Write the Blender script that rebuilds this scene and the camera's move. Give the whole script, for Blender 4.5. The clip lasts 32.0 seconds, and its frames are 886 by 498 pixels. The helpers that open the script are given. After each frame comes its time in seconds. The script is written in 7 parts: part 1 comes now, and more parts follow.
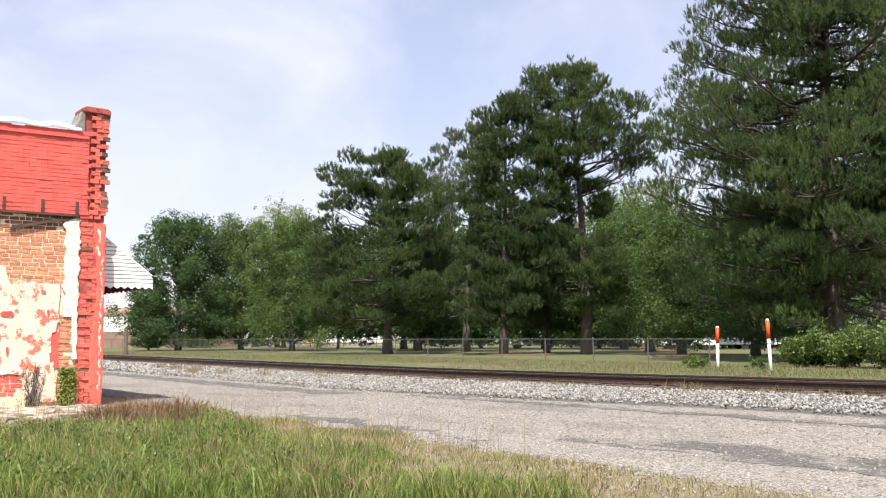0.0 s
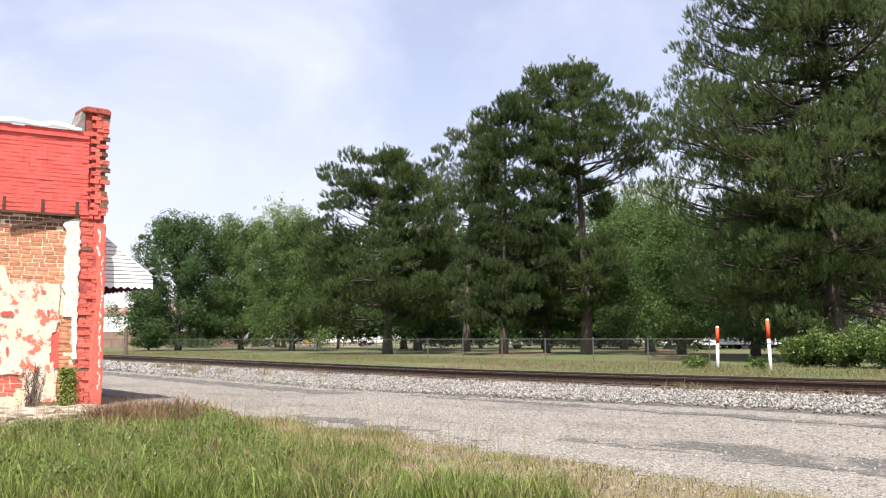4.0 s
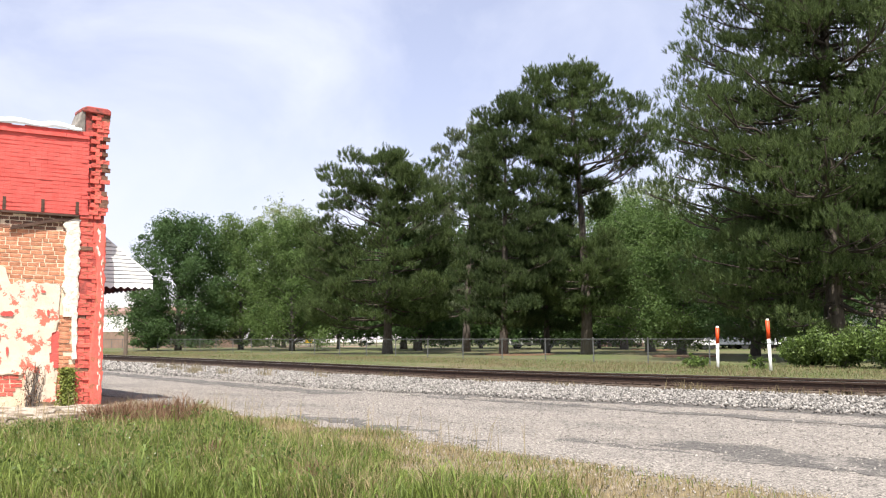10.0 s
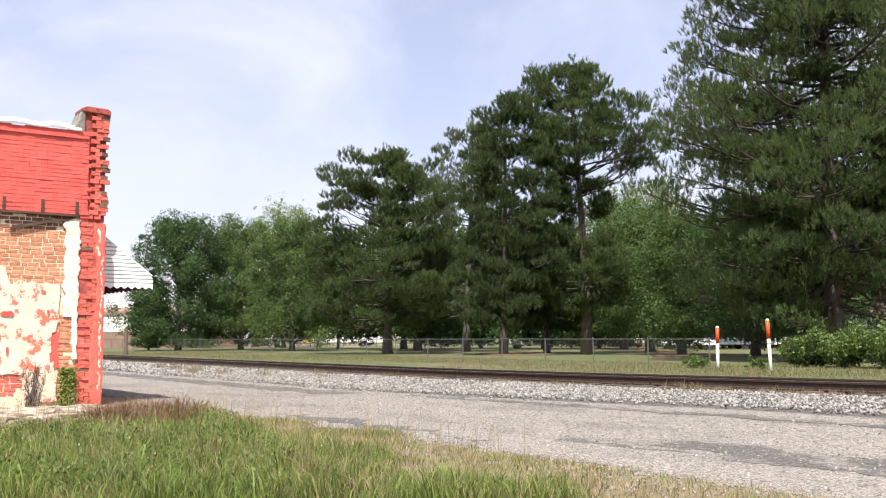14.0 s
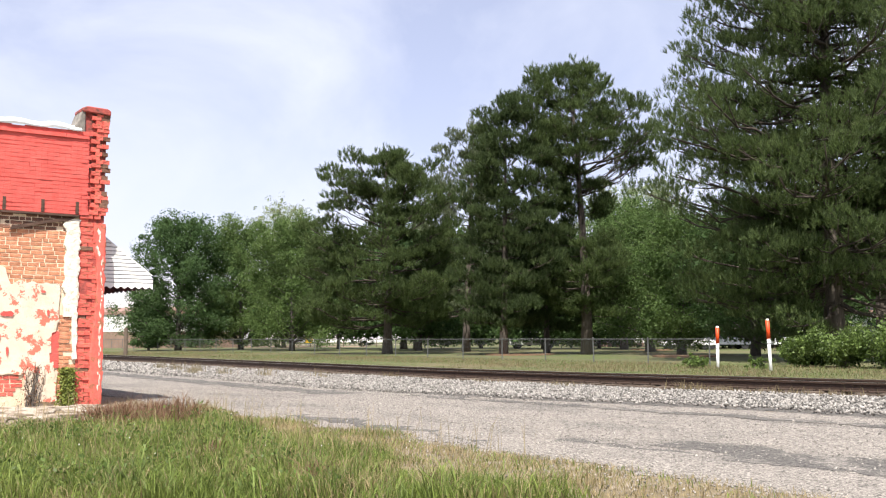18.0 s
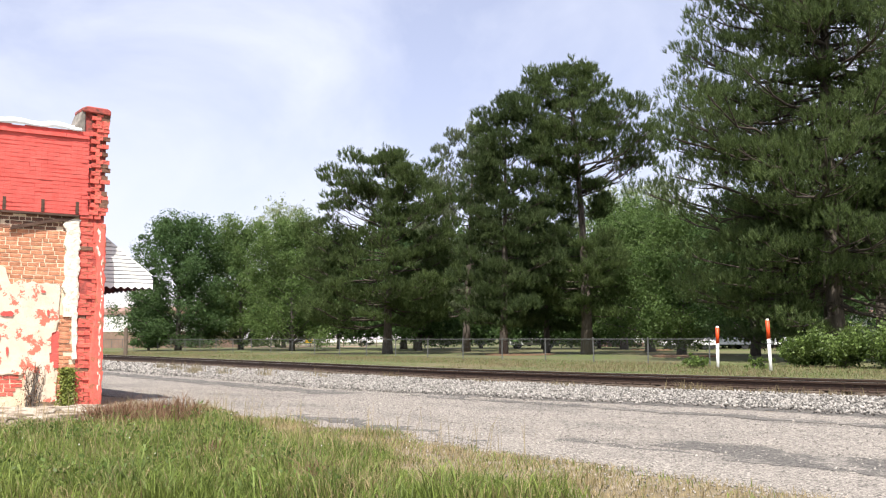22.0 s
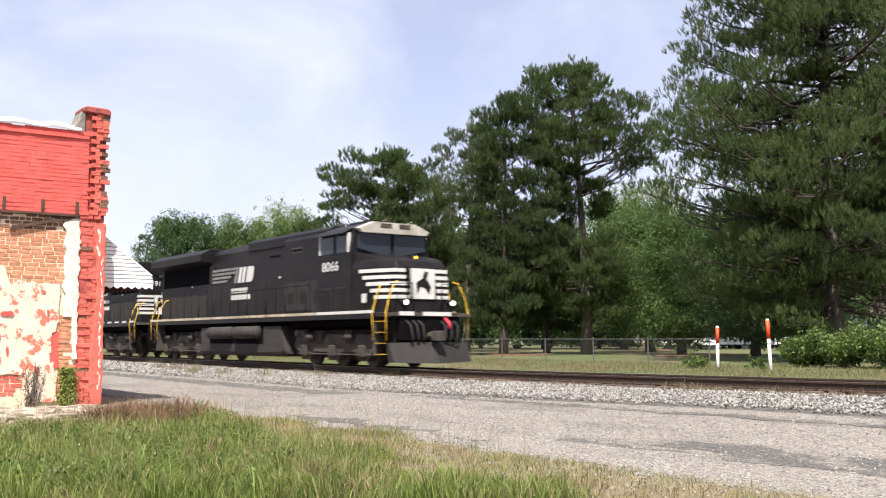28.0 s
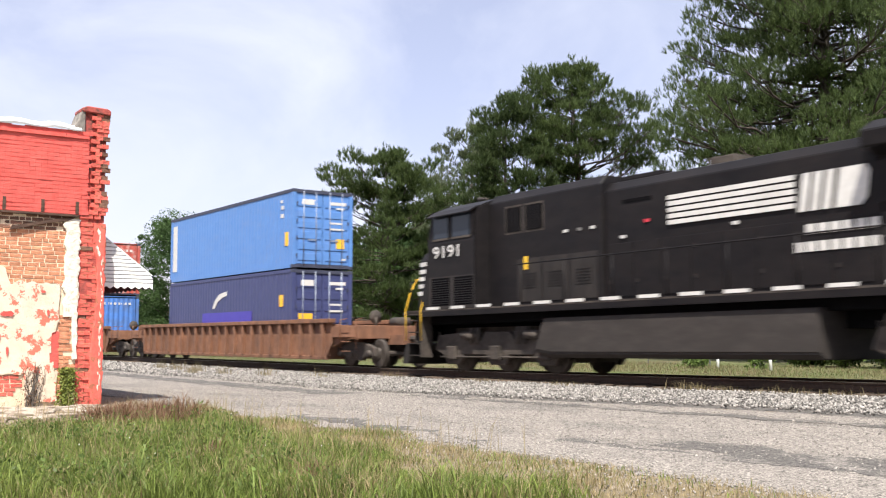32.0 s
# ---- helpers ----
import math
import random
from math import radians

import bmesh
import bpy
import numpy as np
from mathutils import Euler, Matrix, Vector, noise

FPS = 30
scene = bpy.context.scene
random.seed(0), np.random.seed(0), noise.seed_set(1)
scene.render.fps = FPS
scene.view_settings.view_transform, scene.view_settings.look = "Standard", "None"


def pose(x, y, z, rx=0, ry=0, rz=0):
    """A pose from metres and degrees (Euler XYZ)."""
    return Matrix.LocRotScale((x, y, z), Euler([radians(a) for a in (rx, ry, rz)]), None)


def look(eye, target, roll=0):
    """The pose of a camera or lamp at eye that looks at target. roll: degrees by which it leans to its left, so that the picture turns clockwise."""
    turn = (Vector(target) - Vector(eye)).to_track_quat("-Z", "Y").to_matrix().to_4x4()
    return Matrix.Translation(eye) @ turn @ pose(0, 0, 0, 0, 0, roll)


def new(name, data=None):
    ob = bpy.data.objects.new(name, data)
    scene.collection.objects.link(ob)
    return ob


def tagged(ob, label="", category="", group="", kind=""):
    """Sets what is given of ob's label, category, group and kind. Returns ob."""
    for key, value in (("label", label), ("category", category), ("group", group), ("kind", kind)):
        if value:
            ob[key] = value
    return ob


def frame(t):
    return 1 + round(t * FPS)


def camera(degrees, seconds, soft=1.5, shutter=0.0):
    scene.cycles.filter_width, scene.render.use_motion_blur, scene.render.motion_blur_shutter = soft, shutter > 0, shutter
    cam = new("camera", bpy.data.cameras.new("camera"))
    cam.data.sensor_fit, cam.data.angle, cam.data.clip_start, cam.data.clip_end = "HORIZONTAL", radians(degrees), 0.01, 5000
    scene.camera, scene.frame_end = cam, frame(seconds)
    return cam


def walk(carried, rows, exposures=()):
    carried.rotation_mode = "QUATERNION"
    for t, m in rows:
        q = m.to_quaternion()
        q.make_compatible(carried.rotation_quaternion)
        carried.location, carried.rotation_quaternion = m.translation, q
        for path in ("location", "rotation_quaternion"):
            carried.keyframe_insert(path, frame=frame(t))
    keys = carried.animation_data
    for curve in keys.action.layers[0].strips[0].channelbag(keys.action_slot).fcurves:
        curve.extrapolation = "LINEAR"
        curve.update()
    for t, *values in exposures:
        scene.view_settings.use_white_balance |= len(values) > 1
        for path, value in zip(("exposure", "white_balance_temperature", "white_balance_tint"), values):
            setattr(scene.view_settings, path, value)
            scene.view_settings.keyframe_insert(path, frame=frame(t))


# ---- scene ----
# ---------------------------------------------------------------- camera: a still tripod by the road
# World: x runs along the railway (the train travels towards +x), y points across it, z = 0 is the road.
cam = camera(46.36, 32.0, soft=1.2, shutter=0.5)
EYE = (0.0, 0.0, 1.25)
YAW, TILT = radians(34.83), radians(5.0)
AHEAD = (-math.cos(YAW) * math.cos(TILT), math.sin(YAW) * math.cos(TILT), math.sin(TILT))
STILL = look(EYE, tuple(EYE[i] + 50 * AHEAD[i] for i in range(3)))
walk(cam, [(0, STILL), (32, STILL)], exposures=[(0, 1.0), (32, 1.0)])

# ---------------------------------------------------------------- world and sun
SUN_EL, SUN_X, SUN_Y = radians(59), 0.77, -0.638
world = bpy.data.worlds.new("sky")
scene.world = world
world.use_nodes = True
wn, wl = world.node_tree.nodes, world.node_tree.links
wn.clear()
w_out, w_bg = wn.new("ShaderNodeOutputWorld"), wn.new("ShaderNodeBackground")
w_sky = wn.new("ShaderNodeTexSky")
w_sky.sky_type, w_sky.sun_disc = "NISHITA", False
w_sky.sun_elevation, w_sky.sun_rotation = SUN_EL, math.atan2(SUN_X, SUN_Y)
w_sky.air_density, w_sky.dust_density, w_sky.ozone_density = 1.0, 0.2, 2.0
w_tc, w_map = wn.new("ShaderNodeTexCoord"), wn.new("ShaderNodeMapping")
w_map.inputs["Rotation"].default_value = (0.3, 0.25, 0.5)
w_map.inputs["Scale"].default_value = (1.6, 3.2, 4.5)
w_noise = wn.new("ShaderNodeTexNoise")
w_noise.inputs["Scale"].default_value, w_noise.inputs["Detail"].default_value = 1.1, 7
w_noise.inputs["Roughness"].default_value, w_noise.inputs["Distortion"].default_value = 0.55, 0.4
w_ramp = wn.new("ShaderNodeValToRGB")
w_ramp.color_ramp.elements[0].position, w_ramp.color_ramp.elements[1].position = 0.36, 0.66
w_ramp.color_ramp.elements[0].color = (0.38, 0.38, 0.38, 1)
w_ramp.color_ramp.elements[1].color = (0.97, 0.97, 0.97, 1)
w_gain, w_mix = wn.new("ShaderNodeMix"), wn.new("ShaderNodeMix")
w_gain.data_type = w_mix.data_type = "RGBA"
w_gain.blend_type = "MULTIPLY"
w_gain.inputs[0].default_value = 1.0
w_gain.inputs[7].default_value = (1.46, 1.14, 1.2, 1)
w_mix.inputs[7].default_value = (7.0, 7.35, 8.6, 1)
w_bg.inputs["Strength"].default_value = 0.068
wl.new(w_tc.outputs["Generated"], w_map.inputs["Vector"])
wl.new(w_map.outputs["Vector"], w_noise.inputs["Vector"])
wl.new(w_noise.outputs["Fac"], w_ramp.inputs["Fac"])
wl.new(w_sky.outputs["Color"], w_gain.inputs[6])
wl.new(w_gain.outputs[2], w_mix.inputs[6])
wl.new(w_ramp.outputs["Color"], w_mix.inputs[0])
wl.new(w_mix.outputs[2], w_bg.inputs["Color"])
wl.new(w_bg.outputs["Background"], w_out.inputs["Surface"])

sun = new("sun", bpy.data.lights.new("sun", "SUN"))
sun.data.energy, sun.data.angle, sun.data.color = 5.0, radians(0.55), (1.0, 0.95, 0.87)
sun.matrix_world = look((SUN_X * math.cos(SUN_EL) * 80, SUN_Y * math.cos(SUN_EL) * 80, math.sin(SUN_EL) * 80), (0, 0, 0))


# ---------------------------------------------------------------- materials
def surface(name, low, high, scale=6.0, rough=0.8, metal=0.0, bump=0.2, bump_scale=40.0, dirt=None, dirt_scale=1.2, dirt_at=0.55,
            dirt_soft=0.12, stretch=(1, 1, 1), coat=0.0, per=0.0, see=0.0, island=False, speck=None):
    """Two tones in noise, a second large-scale stain, fine bump; per: spread of lightness from piece to piece."""
    m = bpy.data.materials.new(name)
    m.use_nodes = True
    n, l = m.node_tree.nodes, m.node_tree.links
    b = n["Principled BSDF"]
    tc, mp = n.new("ShaderNodeTexCoord"), n.new("ShaderNodeMapping")
    mp.inputs["Scale"].default_value = stretch
    l.new(tc.outputs["Object"], mp.inputs["Vector"])
    no = n.new("ShaderNodeTexNoise")
    no.inputs["Scale"].default_value, no.inputs["Detail"].default_value, no.inputs["Roughness"].default_value = scale, 6, 0.65
    l.new(mp.outputs["Vector"], no.inputs["Vector"])
    ra = n.new("ShaderNodeValToRGB")
    ra.color_ramp.elements[0].position, ra.color_ramp.elements[1].position = 0.3, 0.7
    ra.color_ramp.elements[0].color, ra.color_ramp.elements[1].color = (*low, 1), (*high, 1)
    l.new(no.outputs["Fac"], ra.inputs["Fac"])
    col = ra.outputs["Color"]
    if dirt:
        nd = n.new("ShaderNodeTexNoise")
        nd.inputs["Scale"].default_value, nd.inputs["Detail"].default_value, nd.inputs["Roughness"].default_value = dirt_scale, 9, 0.7
        l.new(mp.outputs["Vector"], nd.inputs["Vector"])
        mr = n.new("ShaderNodeMapRange")
        mr.inputs["From Min"].default_value, mr.inputs["From Max"].default_value = dirt_at - dirt_soft, dirt_at + dirt_soft
        l.new(nd.outputs["Fac"], mr.inputs["Value"])
        mx = n.new("ShaderNodeMix")
        mx.data_type = "RGBA"
        mx.inputs[7].default_value = (*dirt, 1)
        l.new(mr.outputs["Result"], mx.inputs[0])
        l.new(col, mx.inputs[6])
        col = mx.outputs[2]
    if speck:
        vo, sp, mr3 = n.new("ShaderNodeTexVoronoi"), n.new("ShaderNodeSeparateColor"), n.new("ShaderNodeMapRange")
        vo.inputs["Scale"].default_value = speck[0]
        l.new(tc.outputs["Object"], vo.inputs["Vector"])
        l.new(vo.outputs["Color"], sp.inputs["Color"])
        mr3.inputs["To Min"].default_value, mr3.inputs["To Max"].default_value = 1 - speck[1], 1 + speck[1]
        l.new(sp.outputs["Red"], mr3.inputs["Value"])
        hv = n.new("ShaderNodeHueSaturation")
        l.new(mr3.outputs["Result"], hv.inputs["Value"])
        l.new(col, hv.inputs["Color"])
        col = hv.outputs["Color"]
    if per:
        hs = n.new("ShaderNodeHueSaturation")
        rnd = n.new("ShaderNodeNewGeometry").outputs["Random Per Island"] if island else n.new("ShaderNodeObjectInfo").outputs["Random"]
        mr2 = n.new("ShaderNodeMapRange")
        mr2.inputs["To Min"].default_value, mr2.inputs["To Max"].default_value = 1 - per, 1 + per
        l.new(rnd, mr2.inputs["Value"])
        l.new(mr2.outputs["Result"], hs.inputs["Value"])
        l.new(col, hs.inputs["Color"])
        col = hs.outputs["Color"]
    l.new(col, b.inputs["Base Color"])
    b.inputs["Roughness"].default_value, b.inputs["Metallic"].default_value = rough, metal
    b.inputs["Coat Weight"].default_value = coat
    b.inputs["Specular IOR Level"].default_value = 0.35
    if see:
        tr = n.new("ShaderNodeBsdfTranslucent")
        ms = n.new("ShaderNodeMixShader")
        ms.inputs[0].default_value = see
        l.new(col, tr.inputs["Color"])
        l.new(b.outputs["BSDF"], ms.inputs[1])
        l.new(tr.outputs["BSDF"], ms.inputs[2])
        l.new(ms.outputs["Shader"], n["Material Output"].inputs["Surface"])
    if bump:
        nb, bp = n.new("ShaderNodeTexNoise"), n.new("ShaderNodeBump")
        nb.inputs["Scale"].default_value, nb.inputs["Detail"].default_value = bump_scale, 4
        l.new(mp.outputs["Vector"], nb.inputs["Vector"])
        bp.inputs["Strength"].default_value, bp.inputs["Distance"].default_value = bump, 0.02
        l.new(nb.outputs["Fac"], bp.inputs["Height"])
        l.new(bp.outputs["Normal"], b.inputs["Normal"])
    return m


def glow(name, colour, strength):
    m = surface(name, colour, colour, bump=0, rough=0.3)
    b = m.node_tree.nodes["Principled BSDF"]
    b.inputs["Emission Color"].default_value, b.inputs["Emission Strength"].default_value = (*colour, 1), strength
    return m


def glass(name, tint, rough=0.05):
    m = surface(name, tint, tint, bump=0, rough=rough)
    m.node_tree.nodes["Principled BSDF"].inputs["Specular IOR Level"].default_value = 0.3
    return m


M = {}
M["asphalt"] = surface("worn_asphalt", (0.145, 0.128, 0.112), (0.275, 0.248, 0.22), 55, 0.92, bump=0.7, bump_scale=60,
                       dirt=(0.12, 0.11, 0.10), dirt_scale=0.55, dirt_at=0.60, dirt_soft=0.1, stretch=(0.55, 1.3, 1), speck=(50, 0.72))
M["tar"] = surface("dark_asphalt_patch", (0.055, 0.05, 0.046), (0.13, 0.12, 0.11), 40, 0.9, bump=0.6, bump_scale=70,
                   dirt=(0.2, 0.18, 0.16), dirt_scale=2.2, dirt_at=0.585, dirt_soft=0.05, stretch=(0.6, 1.2, 1), speck=(48, 0.6))
M["soil"] = surface("dry_soil", (0.15, 0.122, 0.095), (0.31, 0.262, 0.208), 5, 0.95, bump=0.8, bump_scale=25, dirt=(0.16, 0.125, 0.07), dirt_scale=1.1, dirt_at=0.5, speck=(50, 0.35))
M["lawn"] = surface("lawn", (0.052, 0.072, 0.020), (0.105, 0.124, 0.042), 3, 0.95, bump=0.8, bump_scale=20, dirt=(0.135, 0.108, 0.062), dirt_scale=0.14, dirt_at=0.54)
M["ballast_bed"] = surface("ballast_bed", (0.06, 0.055, 0.05), (0.17, 0.158, 0.148), 28, 0.9, bump=1.0, bump_scale=34)
M["crib"] = surface("dusty_brown_crib", (0.07, 0.052, 0.04), (0.15, 0.118, 0.095), 26, 0.95, bump=1.0, bump_scale=30, speck=(30, 0.5))
M["stone"] = surface("ballast_stone", (0.16, 0.148, 0.135), (0.29, 0.272, 0.25), 30, 0.85, bump=0.3, bump_scale=60, per=0.68, island=True)
M["grit"] = surface("road_grit", (0.20, 0.182, 0.162), (0.33, 0.302, 0.27), 40, 0.9, bump=0, per=0.65, island=True)
M["tie"] = surface("weathered_tie", (0.065, 0.047, 0.035), (0.15, 0.115, 0.088), 9, 0.9, bump=0.6, stretch=(6, 1, 3), per=0.3)
M["rail"] = surface("rusty_rail", (0.036, 0.024, 0.018), (0.072, 0.046, 0.034), 12, 0.7, metal=0.2, bump=0.3)
M["rail_top"] = surface("polished_rail_head", (0.40, 0.38, 0.36), (0.55, 0.53, 0.5), 12, 0.28, metal=0.9, bump=0.05)
M["blade"] = surface("grass_blade", (0.092, 0.136, 0.024), (0.205, 0.252, 0.060), 0.8, 0.6, bump=0, per=0.5, see=0.35, island=True)
M["verge_blade"] = surface("verge_grass_blade", (0.088, 0.115, 0.032), (0.16, 0.185, 0.062), 0.5, 0.6, bump=0, per=0.3, see=0.3, island=True)
M["verge_straw"] = surface("dry_verge_blade", (0.155, 0.125, 0.065), (0.235, 0.19, 0.105), 0.5, 0.7, bump=0, per=0.3, see=0.3, island=True)
M["straw"] = surface("dry_grass", (0.23, 0.18, 0.09), (0.35, 0.285, 0.155), 1.5, 0.7, bump=0, per=0.35, see=0.3, island=True)
M["rust_weed"] = surface("reddish_weed", (0.13, 0.072, 0.042), (0.235, 0.135, 0.082), 1.5, 0.7, bump=0, per=0.35, see=0.3, island=True)
M["needle"] = surface("pine_needles", (0.053, 0.083, 0.025), (0.108, 0.148, 0.048), 0.5, 0.7, bump=0, per=0.5, see=0.48, island=True)
M["needle_old"] = surface("deep_green_pine_needles", (0.044, 0.071, 0.024), (0.090, 0.124, 0.043), 0.5, 0.75, bump=0, per=0.5, see=0.48, island=True)
M["needle_pale"] = surface("pale_pine_needles", (0.085, 0.11, 0.055), (0.16, 0.185, 0.10), 0.5, 0.7, bump=0, per=0.4, see=0.34, island=True)
M["leaf"] = surface("oak_leaves", (0.044, 0.087, 0.027), (0.082, 0.137, 0.043), 0.5, 0.68, bump=0, per=0.3, see=0.48, island=True)
M["leaf_mid"] = surface("shaded_spring_leaves", (0.060, 0.108, 0.029), (0.110, 0.168, 0.047), 0.5, 0.68, bump=0, per=0.35, see=0.48, island=True)
M["leaf_light"] = surface("spring_leaves", (0.074, 0.126, 0.033), (0.132, 0.188, 0.057), 0.5, 0.68, bump=0, per=0.3, see=0.5, island=True)
M["leaf_pale"] = surface("pale_new_leaves", (0.19, 0.235, 0.11), (0.30, 0.34, 0.18), 0.5, 0.6, bump=0, per=0.35, see=0.4, island=True)
M["leaf_bush"] = surface("shrub_leaves", (0.065, 0.108, 0.025), (0.135, 0.19, 0.045), 0.8, 0.5, bump=0, per=0.45, see=0.35, island=True)
M["ivy"] = surface("ivy_leaves", (0.15, 0.19, 0.04), (0.27, 0.30, 0.075), 3, 0.5, bump=0, per=0.4, see=0.25, island=True)
M["bark"] = surface("pine_bark", (0.052, 0.043, 0.036), (0.135, 0.112, 0.094), 5, 0.95, bump=1.0, bump_scale=9, stretch=(3, 3, 0.6))
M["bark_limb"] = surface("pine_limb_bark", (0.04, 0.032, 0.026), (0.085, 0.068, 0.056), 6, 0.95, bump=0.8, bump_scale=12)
M["bark_grey"] = surface("grey_bark", (0.05, 0.042, 0.035), (0.13, 0.115, 0.10), 5, 0.95, bump=0.8, bump_scale=10, stretch=(3, 3, 0.7))
M["galv"] = surface("galvanised_steel", (0.16, 0.163, 0.163), (0.25, 0.253, 0.253), 8, 0.55, metal=0.5, bump=0.05)
M["fence_wire"] = surface("dull_galvanised_steel", (0.10, 0.103, 0.10), (0.17, 0.172, 0.17), 8, 0.6, metal=0.4, bump=0.05)
M["orange"] = surface("orange_sleeve", (0.68, 0.06, 0.012), (0.76, 0.085, 0.02), 8, 0.5, bump=0.1)
M["white_post"] = surface("white_post_plastic", (0.74, 0.74, 0.72), (0.84, 0.84, 0.82), 7, 0.5, bump=0.1, dirt=(0.5, 0.48, 0.44), dirt_scale=4, dirt_at=0.68)
M["mulch"] = surface("pine_straw", (0.15, 0.085, 0.05), (0.25, 0.15, 0.09), 6, 0.95, bump=0.8)
M["red_paint"] = surface("red_painted_brick", (0.57, 0.088, 0.072), (0.69, 0.128, 0.106), 5, 0.75, bump=0.5, bump_scale=45, dirt=(0.34, 0.05, 0.04),
                         dirt_scale=3.0, dirt_at=0.66, dirt_soft=0.05, per=0.10)
M["red_worn"] = surface("flaking_red_paint", (0.54, 0.088, 0.068), (0.67, 0.148, 0.112), 7, 0.8, bump=0.6, bump_scale=40, dirt=(0.30, 0.115, 0.065),
                        dirt_scale=6.0, dirt_at=0.57, dirt_soft=0.03, per=0.2)
M["sooty_brick"] = surface("stained_dark_brick", (0.15, 0.075, 0.05), (0.30, 0.14, 0.09), 9, 0.9, bump=0.7, bump_scale=50, dirt=(0.08, 0.055, 0.045), dirt_scale=6, dirt_at=0.55, per=0.3)
M["red_grimy"] = surface("grimy_red_paint", (0.26, 0.06, 0.05), (0.44, 0.09, 0.072), 9, 0.85, bump=0.7, bump_scale=40, dirt=(0.12, 0.055, 0.045), dirt_scale=5, dirt_at=0.54, dirt_soft=0.05)
M["grey_mortar"] = surface("weathered_grey_mortar", (0.13, 0.115, 0.10), (0.26, 0.235, 0.21), 9, 0.95, bump=0.8, bump_scale=25)
M["brick"] = surface("bare_brick", (0.42, 0.165, 0.088), (0.60, 0.28, 0.16), 14, 0.9, bump=0.6, bump_scale=60, dirt=(0.70, 0.54, 0.36), dirt_scale=9, dirt_at=0.66,
                     dirt_soft=0.04, per=0.22)
M["mortar"] = surface("lime_mortar", (0.62, 0.48, 0.34), (0.79, 0.66, 0.49), 16, 0.95, bump=0.6)
M["cream"] = surface("flaking_cream_paint", (0.62, 0.505, 0.385), (0.74, 0.64, 0.52), 4, 0.85, bump=0.4, bump_scale=25, dirt=(0.66, 0.16, 0.11), dirt_scale=3.6,
                     dirt_at=0.56, dirt_soft=0.012)
M["plaster"] = surface("white_plaster", (0.60, 0.54, 0.45), (0.80, 0.75, 0.66), 7, 0.9, bump=1.0, bump_scale=16, dirt=(0.62, 0.40, 0.27), dirt_scale=6, dirt_at=0.62, dirt_soft=0.04)
# ledger timber; also colours the wall's cast-shadow strip and shaded joist pockets
M["timber_and_shade"] = surface("old_dark_timber_and_shade", (0.055, 0.032, 0.024), (0.12, 0.07, 0.05), 8, 0.9, bump=0.6, stretch=(1, 0.4, 3))
M["sheet"] = surface("white_metal_flashing", (0.68, 0.70, 0.72), (0.80, 0.81, 0.82), 3, 0.45, metal=0.3, bump=0.15, bump_scale=4, dirt=(0.5, 0.5, 0.5), dirt_scale=2)
M["awning"] = surface("white_awning_enamel", (0.80, 0.80, 0.77), (0.86, 0.86, 0.83), 5, 0.5, bump=0.05, dirt=(0.62, 0.62, 0.58), dirt_scale=3, dirt_at=0.7)
M["concrete"] = surface("old_concrete", (0.30, 0.255, 0.205), (0.48, 0.42, 0.35), 9, 0.9, bump=0.8, dirt=(0.16, 0.125, 0.09), dirt_scale=4.5, dirt_at=0.53, dirt_soft=0.05)
M["roofing"] = surface("grey_roofing", (0.20, 0.20, 0.20), (0.3, 0.3, 0.3), 4, 0.9)
M["black"] = surface("black_locomotive_paint", (0.0068, 0.0064, 0.0074), (0.0118, 0.0108, 0.012), 3, 0.5, bump=0.05, bump_scale=6, dirt=(0.02, 0.0168, 0.0162), dirt_scale=0.9,
                     dirt_at=0.58, dirt_soft=0.2, stretch=(0.6, 1, 1.4))
M["grime"] = surface("dusty_black_steel", (0.026, 0.0215, 0.0185), (0.062, 0.050, 0.042), 4, 0.85, bump=0.3, dirt=(0.088, 0.072, 0.06), dirt_scale=2.2, dirt_at=0.56)
M["tank"] = surface("dusty_fuel_tank", (0.026, 0.022, 0.0202), (0.048, 0.0405, 0.0365), 3, 0.8, bump=0.1, dirt=(0.03, 0.025, 0.0225), dirt_scale=1.6, stretch=(0.6, 1, 2))
M["black"].node_tree.nodes["Principled BSDF"].inputs["Specular IOR Level"].default_value = 0.12
M["dusty_black"] = surface("brake_dusted_black_paint", (0.0105, 0.009, 0.0088), (0.021, 0.0172, 0.016), 4, 0.7, bump=0.1, dirt=(0.03, 0.0245, 0.0215), dirt_scale=2.4, dirt_at=0.56, stretch=(1.6, 1, 0.5))
M["plow"] = surface("scraped_plow_steel", (0.016, 0.014, 0.0125), (0.036, 0.031, 0.028), 5, 0.75, bump=0.2, dirt=(0.014, 0.0125, 0.012), dirt_scale=2.5)
M["brow"] = surface("dusty_white_brow", (0.34, 0.31, 0.27), (0.50, 0.465, 0.415), 5, 0.7, bump=0.05, dirt=(0.25, 0.21, 0.17), dirt_scale=3, dirt_at=0.55)
# near-black for grilles, with the shade of recesses and openings put into the colour
M["void"] = surface("dark_grille_and_recess_shade", (0.004, 0.0038, 0.0044), (0.0075, 0.0072, 0.008), 5, 0.95, bump=0.1)
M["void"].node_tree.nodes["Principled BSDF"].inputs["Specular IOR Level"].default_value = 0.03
M["white"] = surface("white_marking", (0.50, 0.485, 0.46), (0.64, 0.625, 0.60), 5, 0.6, bump=0.05, dirt=(0.42, 0.40, 0.38), dirt_scale=2.5, dirt_at=0.62)
